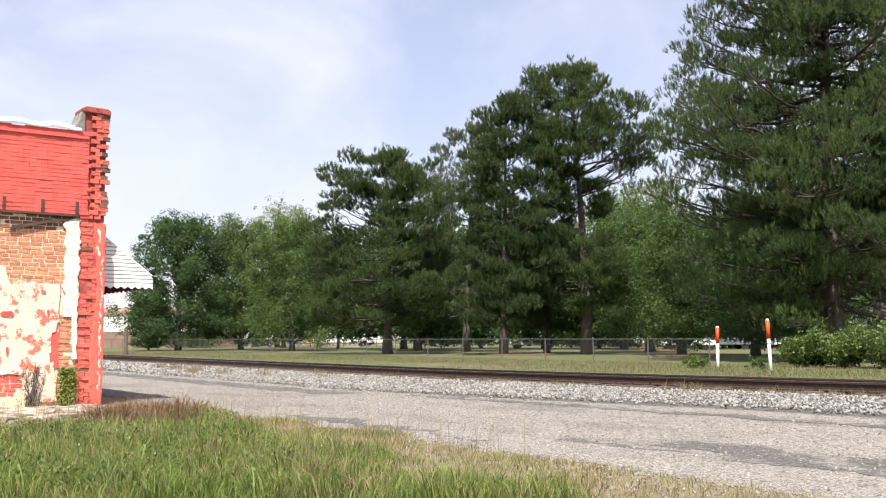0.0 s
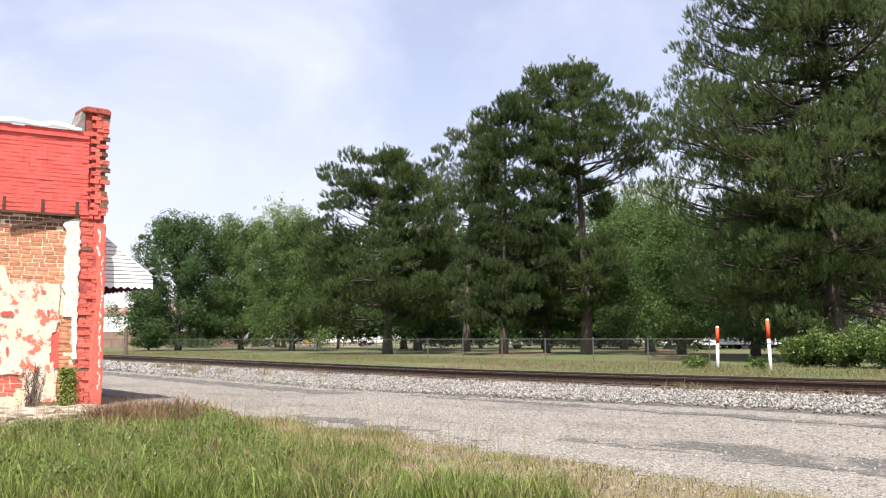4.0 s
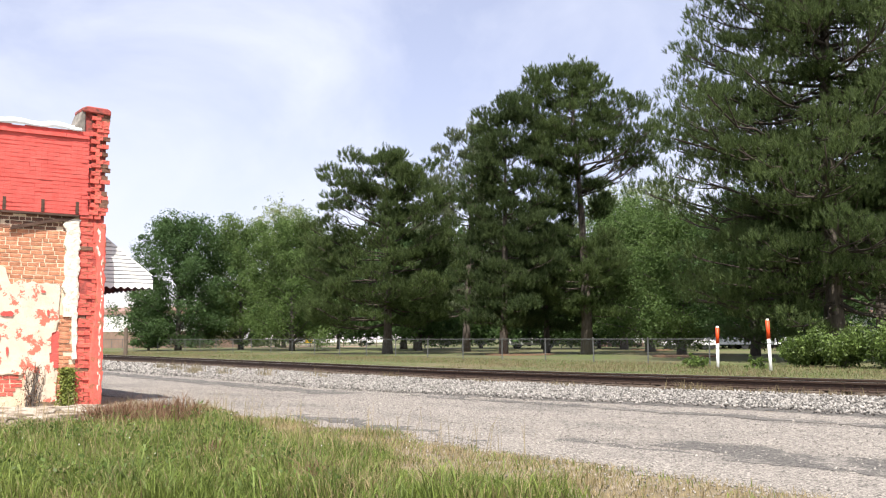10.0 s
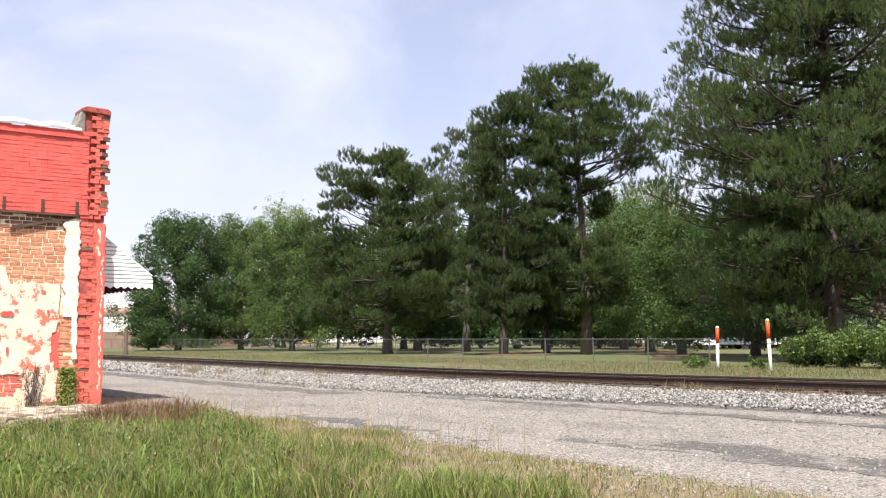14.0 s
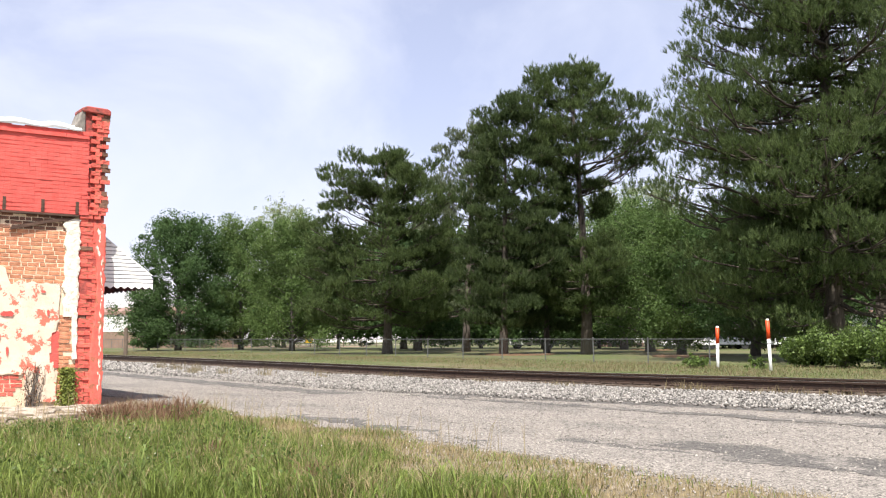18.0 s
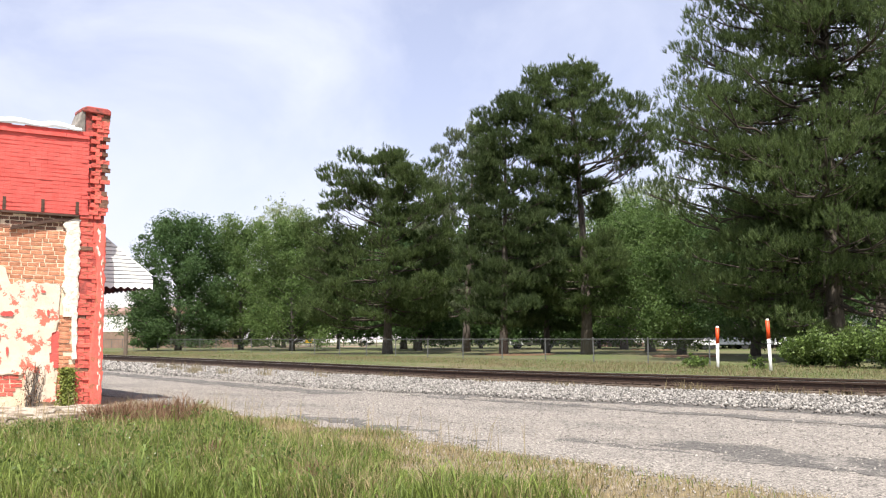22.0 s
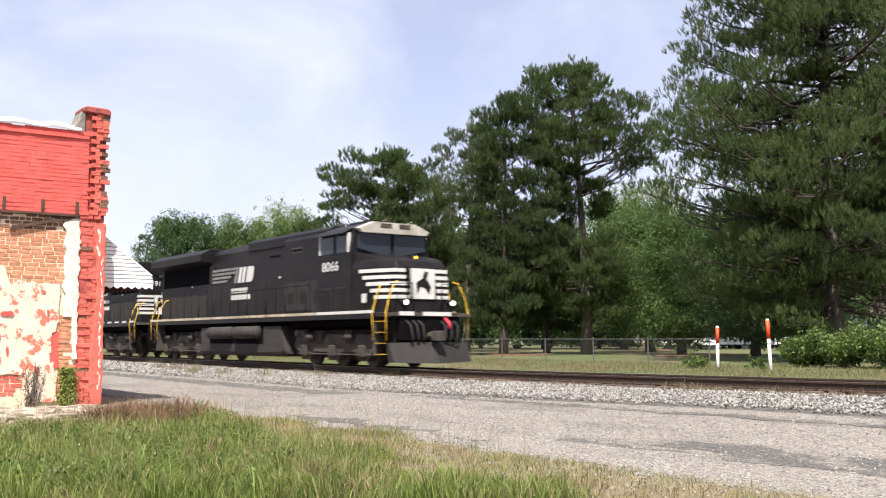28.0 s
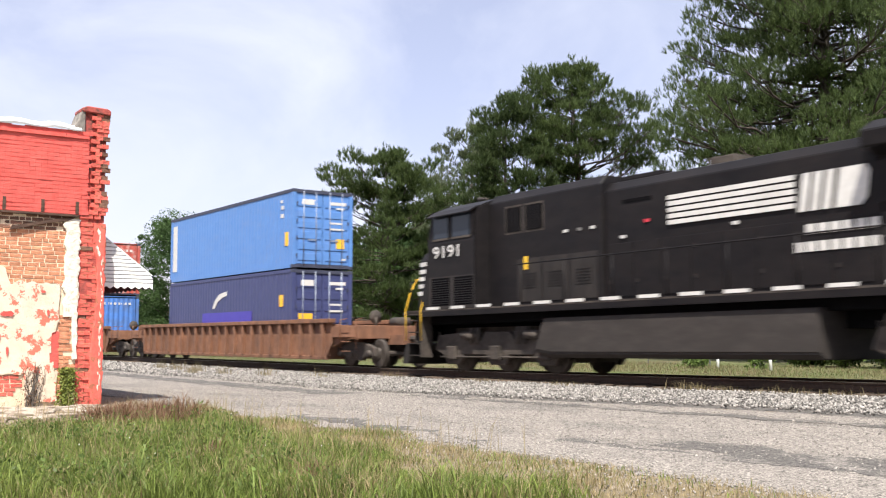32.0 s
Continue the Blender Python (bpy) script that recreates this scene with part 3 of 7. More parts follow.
def near_grass():
    r = np.random.default_rng(11)
    n = 330000
    x, y = r.uniform(-21.0, -3.8, n), r.uniform(0.8, 7.6, n)
    inside = (y > -0.205 * x - 0.75) & (y > 7.63 + (x + 4.83) * 1.44 - 0.9) & (x > -15.5 - 0.95 * np.clip(y - 4.3, 0, 9) + 0.25 * np.sin(y * 3.1))
    x, y = x[inside], y[inside]
    p1, p2 = patch_noise(x, y, 0.55, 1.0), patch_noise(x, y, 1.7, 2.0)
    edge = np.clip((7.25 + 0.45 * p1 + 0.22 * p2 - y) / 2.6, 0, 1)          # 0 at the road, 1 deep in the grass
    right = np.clip((x + 10.8) / 3.8, 0, 1)                      # the grass thins out towards the junction
    mid = np.clip((x + 14.5) / 3.5, 0, 1)                       # a broader dry band along the road
    deep = np.clip((edge - 0.55) / 0.3, 0, 1)                   # the sward stays green away from the road
    lush = np.clip((edge - 0.30 * mid * (1 - deep)) * 1.25 - 0.55 * right * (1 - 0.6 * deep) + 0.6 * p1 + 0.3 * p2 + 0.06, 0, 1)
    p3 = patch_noise(x, y, 2.6, 9.0)
    keep = r.uniform(0, 1, len(x)) < (0.5 - 0.26 * right + 0.62 * lush + 0.2 * (p3 > 0.0)) * (edge > 0.02) * np.clip(0.3 + edge * 5, 0, 1)
    x, y, lush, edge, p2, p3 = x[keep], y[keep], lush[keep], edge[keep], p2[keep], p3[keep]
    pts = np.stack([x, y, np.zeros(len(x))], 1)
    dry = r.uniform(0, 1, len(x)) > 0.14 + 0.66 * lush + 0.5 * patch_noise(x, y, 1.1, 14.0)
    red = (np.hypot((x + 15.6) * 0.8, (y - 5.0) * 1.15) < 1.35) & (r.uniform(0, 1, len(x)) < 0.72)
    h = (0.055 + 0.125 * lush) * np.interp(x + 15.5 + 0.95 * np.clip(y - 4.3, 0, 9), (0, 3.2), (0.3, 1.0)) * r.lognormal(0, 0.33, len(x)) * (1 + 0.4 * p2)
    for name, pick, mat, hs, label in (("grass", ~dry & ~red, "blade", 1.0, "tall uncut green roadside grass"), ("dry_grass", dry & ~red, "straw", 0.95, "dry straw-coloured grass along the road"),
                                       ("reddish_weeds", red, "rust_weed", 1.6, "reddish brown dead weeds beside the brick building")):
        w = 0.0030 * r.lognormal(0, 0.4, pick.sum()) * (0.75 if mat != "blade" else 1.1)
        v, f = blades(pts[pick], h[pick] * hs, w, np.full(pick.sum(), 0.62), r)
        tagged(new(name, raw_mesh(name, v, f, mat)), label, "grass", kind="stuff")
    # tussocks: fans of longer blades that break up the sward
    k = 620
    cx, cy = r.uniform(-17.6, -5.5, k), r.uniform(1.4, 6.9, k)
    ok = (cy > -0.205 * cx - 0.6) & (cy > 7.63 + (cx + 4.83) * 1.44 - 0.4) & (cy < 6.9 - 0.16 * (cx + 17))
    cx, cy = cx[ok], cy[ok]
    cx, cy = np.concatenate([cx, r.normal(-14.9, 0.5, 46)]), np.concatenate([cy, r.normal(4.75, 0.24, 46)])
    kinds = r.choice(3, len(cx), p=(0.62, 0.375, 0.005))
    kinds[np.hypot(cx + 16.0, (cy - 5.2) * 1.2) < 1.5] = 2
    kinds[(cx < -15.2 - 0.9 * np.clip(cy - 4.3, 0, 9)) & (np.arange(len(cx)) < len(cx) - 46)] = 9
    for kind, mat, name, label in ((0, "blade", "grass_tussocks", "longer green tussocks in the roadside grass"), (1, "straw", "straw_tussocks", "longer straw-coloured tussocks in the grass"), (2, "rust_weed", "weed_tussocks", "reddish brown dead weed clumps")):
        sel = kinds == kind
        m = 46
        bx, by = np.repeat(cx[sel], m), np.repeat(cy[sel], m)
        size = np.repeat(r.uniform(0.12, 0.32, sel.sum()) * (1.6 if kind == 2 else 1.0), m)
        p = np.stack([bx + r.normal(0, 0.07, len(bx)), by + r.normal(0, 0.07, len(bx)), np.zeros(len(bx))], 1)
        v, f = blades(p, size * r.uniform(0.6, 1.1, len(bx)), 0.0045 * r.lognormal(0, 0.3, len(bx)), np.full(len(bx), 0.8), r)
        tagged(new(name, raw_mesh(name, v, f, mat)), label, "grass", kind="stuff")
    # tall seed stalks
    k = 620
    x, y = r.uniform(-17.3, -8.5, k), r.uniform(2.5, 7.3, k)
    ok = (y > -0.205 * x - 0.6) & (y > 7.63 + (x + 4.83) * 1.44)
    pts = np.stack([x[ok], y[ok], np.zeros(ok.sum())], 1)
    v, f = blades(pts, r.uniform(0.28, 0.55, len(pts)), np.full(len(pts), 0.0035), np.full(len(pts), 0.25), r)
    tagged(new("seed_stalks", raw_mesh("seed_stalks", v, f, "straw")), "thin dry seed stalks above the grass", "grass", kind="stuff")
    # broad-leaved weeds
    k = 30000
    x, y = r.uniform(-17.5, -6, k), r.uniform(1.5, 6.8, k)
    ok = (y > -0.205 * x - 0.7) & (y > 7.63 + (x + 4.83) * 1.44 - 0.5) & (patch_noise(x, y, 0.9, 7.0) > -0.05) & (y < 6.0 - 0.28 * (x + 14)) & (x > -14.6 - 0.95 * np.clip(y - 4.3, 0, 9))
    c = np.stack([x[ok], y[ok], r.uniform(0.02, 0.24, ok.sum())], 1)
    soup_leaves("broad_weeds", c, 0.030, "leaf_bush", r, None, "broad-leaved green weeds in the grass")
    k = 60
    x, y = r.uniform(-16, -6.5, k), r.uniform(1.8, 6.5, k)
    ok = (y > -0.205 * x - 0.7) & (y > 7.63 + (x + 4.83) * 1.44 - 0.5)
    c = np.stack([x[ok], y[ok], r.uniform(0.2, 0.36, ok.sum())], 1)
    soup_leaves("wild_flowers", c, 0.012, "far_white", r, None, "tiny white wild flowers in the grass")


def leaf_tris(centres, size, r, up=0.3):
    """Folded leaves of two triangles at the centres."""
    n = len(centres)
    d = r.normal(size=(n, 3))
    d /= np.linalg.norm(d, axis=1)[:, None]
    q = r.normal(size=(n, 3))
    q[:, 2] *= up
    s = np.cross(d, q)
    s /= np.linalg.norm(s, axis=1)[:, None] + 1e-9
    L = (size * r.lognormal(0, 0.25, n))[:, None]
    w = L * 0.42
    a, b = centres - d * L * 0.5, centres + d * L * 0.5
    k = np.cross(d, s) * L * 0.12
    l, m = centres + s * w + k, centres - s * w + k
    v = np.stack([a, l, b, m], 1).reshape(-1, 3)
    f = np.array([(0, 1, 2), (0, 2, 3)])[None] + (np.arange(n) * 4)[:, None, None]
    return v, f.reshape(-1, 3)


def single_tris(centres, size, r):
    """One slender triangle a leaf, for crowns that stay far off."""
    n = len(centres)
    d, q = r.normal(size=(n, 3)), r.normal(size=(n, 3))
    d /= np.linalg.norm(d, axis=1)[:, None]
    s = np.cross(d, q)
    s /= np.linalg.norm(s, axis=1)[:, None] + 1e-9
    L = (size * r.lognormal(0, 0.25, n))[:, None]
    a = centres - d * L * 0.5
    v = np.stack([a - s * L * 0.42, a + s * L * 0.42, centres + d * L * 0.6], 1).reshape(-1, 3)
    return v, np.arange(3 * n).reshape(-1, 3)


def soup_leaves(name, centres, size, material, r, parent, label="", far=False):
    v, f = single_tris(centres, size, r) if far else leaf_tris(centres, size, r)
    ob = new(name, raw_mesh(name, v, f, material))
    ob.parent = parent
    if parent is None:
        tagged(ob, label, "plants", kind="stuff")
    return ob


near_grass()


def verge_grass():
    r = np.random.default_rng(21)
    n = 76000
    u = r.uniform(0, 1, n)
    x = -8 - 72 * u ** 1.4
    y = r.uniform(20.4, 31.5, n)
    p = patch_noise(x, y, 0.35, 4.0)
    z = np.array([ground_z(u_, v) for u_, v in zip(x, y)])
    pts = np.stack([x, y, z], 1)
    dry = r.uniform(0, 1, n) < 0.52 + 0.9 * p
    h = (0.062 + 0.05 * p) * r.lognormal(0, 0.4, n) * np.interp(y, (20.4, 24, 29, 31.5), (0.9, 1.25, 1.1, 0.4))
    for name, pick, mat, label in (("verge_grass", ~dry, "verge_blade", "green grass verge between track and fence"), ("dry_verge_grass", dry, "verge_straw", "dry grass verge between track and fence")):
        m = pick.sum()
        a, b = r.uniform(0, 2 * math.pi, m), r.uniform(0, 2 * math.pi, m)
        side = np.stack([np.cos(b), np.sin(b), np.zeros(m)], 1) * 0.007
        tip = pts[pick] + np.stack([np.cos(a) * 0.5, np.sin(a) * 0.5, np.ones(m)], 1) * h[pick][:, None]
        v, f = np.stack([pts[pick] - side, pts[pick] + side, tip], 1).reshape(-1, 3), np.arange(3 * m).reshape(-1, 3)
        tagged(new(name, raw_mesh(name, v, f, mat)), label, "grass", kind="stuff")


verge_grass()


def track_weeds():
    """Small dry clumps that stand in the ballast shoulder."""
    r = np.random.default_rng(31)
    vs, fs, n = [], [], 0
    for x, y, k, h in ((-14.5, 16.2, 60, 0.28), (-13.9, 16.3, 40, 0.22), (-17.9, 15.9, 40, 0.22), (-21, 15.9, 26, 0.2), (-12.2, 16.1, 40, 0.25), (-30.5, 14.3, 45, 0.3), (-33, 14.0, 40, 0.3),
                       (-36, 14.2, 60, 0.3), (-38.5, 14.4, 50, 0.28), (-28, 14.9, 30, 0.25), (-26, 16.2, 30, 0.2), (-35, 13.6, 50, 0.26), (-41, 14.6, 50, 0.3), (-11, 16.3, 30, 0.2)):
        k = int(k * 1.5)
        pts = np.stack([r.normal(x, 0.32, k), r.normal(y, 0.09, k), np.full(k, bed_z(y) + rise(x) - 0.01)], 1)
        v, f = blades(pts, (0.95 if x < -25 else 0.62) * h * r.lognormal(0, 0.3, k), np.full(k, 0.0065), np.full(k, 0.4), r)
        vs.append(v)
        fs.append(f + n)
        n += len(v)
    tagged(new("track_weeds", raw_mesh("track_weeds", np.concatenate(vs), np.concatenate(fs), "verge_straw")), "small dry weeds growing in the ballast", "weeds", kind="stuff")


track_weeds()

# ---------------------------------------------------------------- brick building
WALL_X = -20.1
COURSE, BRICK = 0.077, 0.215


def ragged_panel(outline_y0, outline_y1, low, high, seed, x0, x1, wobble=0.05, step=0.06):
    """A sheet of plaster on the wall: ragged left and right edges between low and high; outline_y0/1 give y as functions of z."""
    bm = bmesh.new()
    rows = []
    n = max(4, int((high - low) / step))
    for i in range(n + 1):
        z = low + (high - low) * i / n
        a = outline_y0(z) + wobble * noise.noise((z * 6, seed, 0))
        b = outline_y1(z) + wobble * noise.noise((z * 6, seed, 7)) + wobble * 0.6 * noise.noise((z * 17, seed, 2))
        if b < a + 0.02:
            b = a + 0.02
        m = 8
        rows.append(([bm.verts.new((x1 - (0.010 if k in (0, m) else 0) + 0.004 * noise.noise((z * 5, k, seed)), a + (b - a) * k / m, z)) for k in range(m + 1)],
                     [bm.verts.new((x0, a, z)), bm.verts.new((x0, b, z))]))
    for (u, ub), (v, vb) in zip(rows, rows[1:]):
        for k in range(8):
            bm.faces.new((u[k], u[k + 1], v[k + 1], v[k]))
        bm.faces.new((ub[0], u[0], v[0], vb[0]))
        bm.faces.new((u[8], ub[1], vb[1], v[8]))
    bm.faces.new(rows[-1][0] + rows[-1][1][::-1])
    bm.faces.new(rows[0][0] + rows[0][1][::-1])
    bmesh.ops.recalc_face_normals(bm, faces=bm.faces)
    return bm


def build_store():
    store = thing("brick_building", "old single-storey brick store with flaking red and cream paint", "building")
    # structural core, set back behind the facing
    bm = bmesh.new()
    box(bm, WALL_X - 0.35, WALL_X - 0.035, -8.0, 5.93, 0, 5.2)
    gable = part("end_wall", bm, "mortar", store, "end wall of brick with pale lime mortar joints")
    bm = bmesh.new()
    box(bm, -34, WALL_X - 0.352, 5.63, 5.93, 0, 5.2)
    part("street_wall", bm, "red_worn", store)
    bm = bmesh.new()
    box(bm, -34, WALL_X - 0.352, -8.0, -7.7, 0, 5.2)
    part("rear_wall", bm, "red_worn", store)
    bm = bmesh.new()
    box(bm, -34.3, -34.002, -8.0, 5.93, 0, 5.2)
    part("far_wall", bm, "red_worn", store)
    bm = bmesh.new()
    box(bm, -34, WALL_X - 0.36, -7.69, 5.62, 4.7, 4.9)
    part("roof", bm, "roofing", store)
    # bare bricks
    rr = random.Random(8)
    meshes = []
    for L in (BRICK - 0.012, BRICK * 0.5 - 0.012, BRICK * 0.8 - 0.012):
        for s in range(3):
            bm = bmesh.new()
            box(bm, -0.05, 0.0, 0, L, 0, COURSE - 0.014)
            for v in bm.verts:
                if v.co.x > -0.01:
                    v.co += Vector((rr.uniform(-0.006, 0.003), rr.uniform(-0.005, 0.005), rr.uniform(-0.005, 0.005)))
            bmesh.ops.bevel(bm, geom=[e for e in bm.edges if all(v.co.x > -0.02 for v in e.verts)], offset=0.005, segments=1, affect="EDGES")
            me = bpy.data.meshes.new("brick")
            bm.to_mesh(me)
            bm.free()
            me.materials.append(M["brick"])
            meshes.append((L, me))
    red = [(L, me.copy()) for L, me in meshes]
    for L, me in red:
        me.materials[0] = M["red_worn"]
    sooty = [(L, me.copy()) for L, me in meshes]
    for L, me in sooty:
        me.materials[0] = M["sooty_brick"]

    def courses(y0, y1, z0, z1, source, depth, jitter, drop, skip=None):
        row, z = 0, z0
        while z < z1 - 0.02:
            y = y0 - rr.uniform(0, 0.12)
            while y < y1 - 0.02:
                L, me = source[rr.choice((0, 1, 2, 0, 1, 2, 0, 1, 2, 3, 4, 6, 7))]
                if y + L > y0 + 0.03 and rr.random() > drop and not (skip and skip(y + L / 2, z)):
                    yy = max(y, y0)
                    if y + L <= y1 + 0.03:
                        shared("brick", me, gable, pose(WALL_X + depth + rr.uniform(-jitter, jitter), yy, z + 0.006))
                y += L + 0.014
            z += COURSE
            row += 1

    courses(3.95, 5.46, 2.22, 3.30, meshes, -0.026, 0.004, 0.0)
    courses(3.95, 5.46, 3.298, 3.57, sooty, -0.028, 0.006, 0.03)
    courses(5.2, 5.56, 0.10, 1.72, meshes, -0.018, 0.012, 0.08)
    courses(3.95, 4.6, 0.22, 0.62, red, -0.024, 0.004, 0.22)
    # weathered red corner pilaster
    bm = bmesh.new()
    box(bm, WALL_X - 0.5, WALL_X - 0.028, 5.56, 5.93, 0, 5.66)
    pil = part("pilaster", bm, "red_grimy", store, "corner pilaster of eroded red-painted brick")
    bm = bmesh.new()
    box(bm, WALL_X - 0.5, WALL_X - 0.05, 5.93, 6.0, 3.5, 5.62)
    part("pilaster_side", bm, "red_grimy", store, "eroded dark brick side of the pilaster")
    z, row = 0.02, 0
    while z < 5.6:
        wide = 0.13 * max(0.0, min(1.0, (z - 3.3) / 0.5))
        cells = ((5.53, 0.16), (5.70, 0.17), (5.885, 0.15 + wide * 0.3)) if row % 2 else ((5.53, 0.25), (5.79, 0.12), (5.92, 0.115 + wide * 0.3))
        for y, L in cells:
            if (z > 3.6 and y < 5.62) or rr.random() < (0.07 if z < 3.4 else (0.05 if y < 5.85 else 0.22)):
                continue
            out = rr.uniform(-0.022, 0.005) + (0.03 if z > 3.55 else 0)
            worn = rr.uniform(0.7, 1.06) if y > 5.87 else 1.04
            shared("brick", (sooty if rr.random() < (0.35 if y > 5.87 and z > 3.3 else 0.06) else red)[row % 3][1], pil, pose(WALL_X + out, y + rr.uniform(-0.012, 0.012), z, 0, 0, rr.uniform(-3, 3)) @ Matrix.Diagonal((1.7, L * worn / red[0][0], rr.uniform(1.22, 1.34), 1)))
        z += COURSE
        row += 1
    bm = bmesh.new()
    prism(bm, [(5.40, 5.22), (5.58, 5.22), (5.58, 5.66), (5.50, 5.64), (5.44, 5.46), (5.38, 5.36)], "x", WALL_X - 0.5, WALL_X + 0.02)
    bmesh.ops.bevel(bm, geom=bm.edges[:], offset=0.02, segments=1, affect="EDGES")
    part("pilaster_cap", bm, "grey_mortar", store, "grey mortar cap of the pilaster")
    bm = bmesh.new()
    prism(bm, [(5.50, 5.63), (6.06, 5.60), (6.05, 5.70), (5.98, 5.735), (5.6, 5.745), (5.5, 5.70)], "x", WALL_X - 0.5, WALL_X + 0.05)
    bmesh.ops.bevel(bm, geom=bm.edges[:], offset=0.018, segments=1, affect="EDGES")
    part("pilaster_head", bm, "red_grimy", store, "weathered red head of the pilaster")
    # smooth painted strip on the pilaster's outer edge
    part("corner_coat", ragged_panel(lambda z: 5.83 - 0.05 * math.sin(z * 2.1), lambda z: 6.03, 0.02, 3.45, 5.0, WALL_X - 0.3, WALL_X + 0.016, 0.03), "red_worn", store, "flaking red plaster coat on the corner")
    for k in range(34):
        za = 0.3 + 3.05 * (k + rr.random()) / 34
        yy, wy, hz = (5.89 if za > 2.85 else 5.965) + rr.uniform(-0.03, 0.025), rr.uniform(0.008, 0.022) * (1.8 if za > 2.85 else 1), rr.uniform(0.02, 0.10)
        rq = [(yy + wy * math.cos(a) * rr.uniform(0.4, 1.1), za + hz * math.sin(a) * rr.uniform(0.4, 1.1)) for a in [2 * math.pi * j / 9 for j in range(9)]]
        bm = bmesh.new()
        prism(bm, rq, "x", WALL_X + 0.004, WALL_X + 0.0195)
        part("bare_flake", bm, "plaster", store, "bare pale flake on the corner")
    # red-painted upper band: joined bricks, slightly proud
    bm = bmesh.new()
    box(bm, WALL_X - 0.026, WALL_X + 0.028, -8.0, 5.66, 3.62, 5.22)
    band = part("upper_band", bm, "red_paint", store, "bright red painted brick band below the roof edge")
    bm = bmesh.new()
    z, row = 3.625, 0
    while z < 5.2:
        y = 3.6 - (row % 2) * BRICK / 2
        while y < 5.6:
            y1 = min(y + BRICK - (0.002 if rr.random() < 0.7 else 0.007), 5.68 + 0.04 * math.sin(row * 2.3))
            o = rr.uniform(0.037, 0.044) if rr.random() > 0.03 else 0.03
            box(bm, WALL_X + 0.02, WALL_X + o + (0.03 if 5.02 < z < 5.1 else 0), y, y1, z, z + COURSE - (rr.uniform(0.003, 0.006) if rr.random() < 0.75 else rr.uniform(0.01, 0.02)))
            y += BRICK
        z += COURSE
        row += 1
    face = part("painted_bricks", bm, "red_paint", band)
    face["kind"] = "stuff"
    # joist pockets as dark boxes, ledger board, and a cast shadow as a dark strip
    # boxes set proud of the wall; their dark colour imitates the pockets' shade
    for y in (4.15, 4.83, 5.46):
        bm = bmesh.new()
        box(bm, WALL_X + 0.0, WALL_X + 0.052, y - 0.03, y + 0.03, 3.63, 3.87, 0.006)
        part("joist_pocket", bm, "timber_and_shade", store, "dark box standing in for a shaded joist pocket")
    bm = bmesh.new()
    box(bm, WALL_X - 0.03, WALL_X + 0.06, -8, 5.5, 3.575, 3.615, 0.006)
    part("ledger", bm, "timber_and_shade", store, "dark ledger board under the red band")
    # solid slanting strip, dark in place of a shadow falling on the bricks
    bm = bmesh.new()
    prism(bm, [(4.26, 3.26), (4.3, 3.34), (5.1, 3.53), (5.45, 3.565), (5.3, 3.49), (4.9, 3.42)], "x", WALL_X - 0.006, WALL_X + 0.03)
    part("cast_shadow_strip", bm, "timber_and_shade", store, "dark slanting strip standing in for a cast shadow on the bare bricks")
    # paint and plaster
    top_edge = lambda y: 2.30 + 0.10 * noise.noise((y * 5, 1, 1)) - 0.03 * noise.noise((y * 16, 2, 1))
    bm = bmesh.new()
    cols = []
    ys = [3.2 + 0.035 * i for i in range(58)]
    for y in ys:
        zt = top_edge(y) + 0.28 * max(0.0, min(1.0, (4.33 - y) / 0.12))
        z0 = 0.62 + 0.05 * noise.noise((y * 7, 4, 1)) if y < 4.62 else 0.10 + 0.03 * noise.noise((y * 8, 4, 2))
        cols.append([bm.verts.new((WALL_X + 0.004 * noise.noise((y * 4, k, 3)), y + (0.03 * noise.noise((k * 0.9, y * 3, 5))), z0 + (zt - z0) * k / 12)) for k in range(13)])
    for u, v in zip(cols, cols[1:]):
        for k in range(12):
            yy, zz = u[k].co.y, u[k].co.z
            if (yy > 5.05 and 4 <= k <= 6) or (yy > 5.12 and 3 <= k <= 7):
                continue
            bm.faces.new((u[k], v[k], v[k + 1], u[k + 1]))
    fs = bmesh.ops.extrude_face_region(bm, geom=bm.faces[:])["geom"]
    bmesh.ops.translate(bm, vec=(-0.014, 0, 0), verts=[v for v in fs if isinstance(v, bmesh.types.BMVert)])
    bmesh.ops.recalc_face_normals(bm, faces=bm.faces[:])
    part("cream_coat", bm, "cream", store, "flaking cream paint with red showing through")
    bm = bmesh.new()
    box(bm, WALL_X - 0.03, WALL_X - 0.014, 4.95, 5.22, 0.72, 1.4)
    part("red_patch", bm, "red_paint", store, "patch of older red paint")
    for i, (y, z, w, h) in enumerate(((4.28, 1.72, 0.34, 0.12), (4.16, 1.3, 0.05, 0.16), (4.30, 1.05, 0.07, 0.2), (4.9, 2.14, 0.12, 0.05), (5.0, 1.75, 0.06, 0.14))):
        rq = [(y + w * math.cos(a) * (0.6 + 0.4 * noise.noise((math.cos(a) * 2, math.sin(a) * 2, i * 5))) * 0.6, z + h * math.sin(a) * (0.7 + 0.5 * noise.noise((math.cos(a) * 2, math.sin(a) * 2, i * 3 + 1))) * 0.6)
              for a in [2 * math.pi * k / 14 for k in range(14)]]
        bm = bmesh.new()
        prism(bm, rq, "x", WALL_X + 0.012, WALL_X + 0.018)
        part("paint_flake", bm, "red_paint", store, "patch of older red paint")
    part("white_strip", ragged_panel(lambda z: 5.27, lambda z: 5.54, 1.68, 3.53, 2.0, WALL_X - 0.03, WALL_X + 0.022, 0.085), "plaster", store, "strip of broken white plaster")
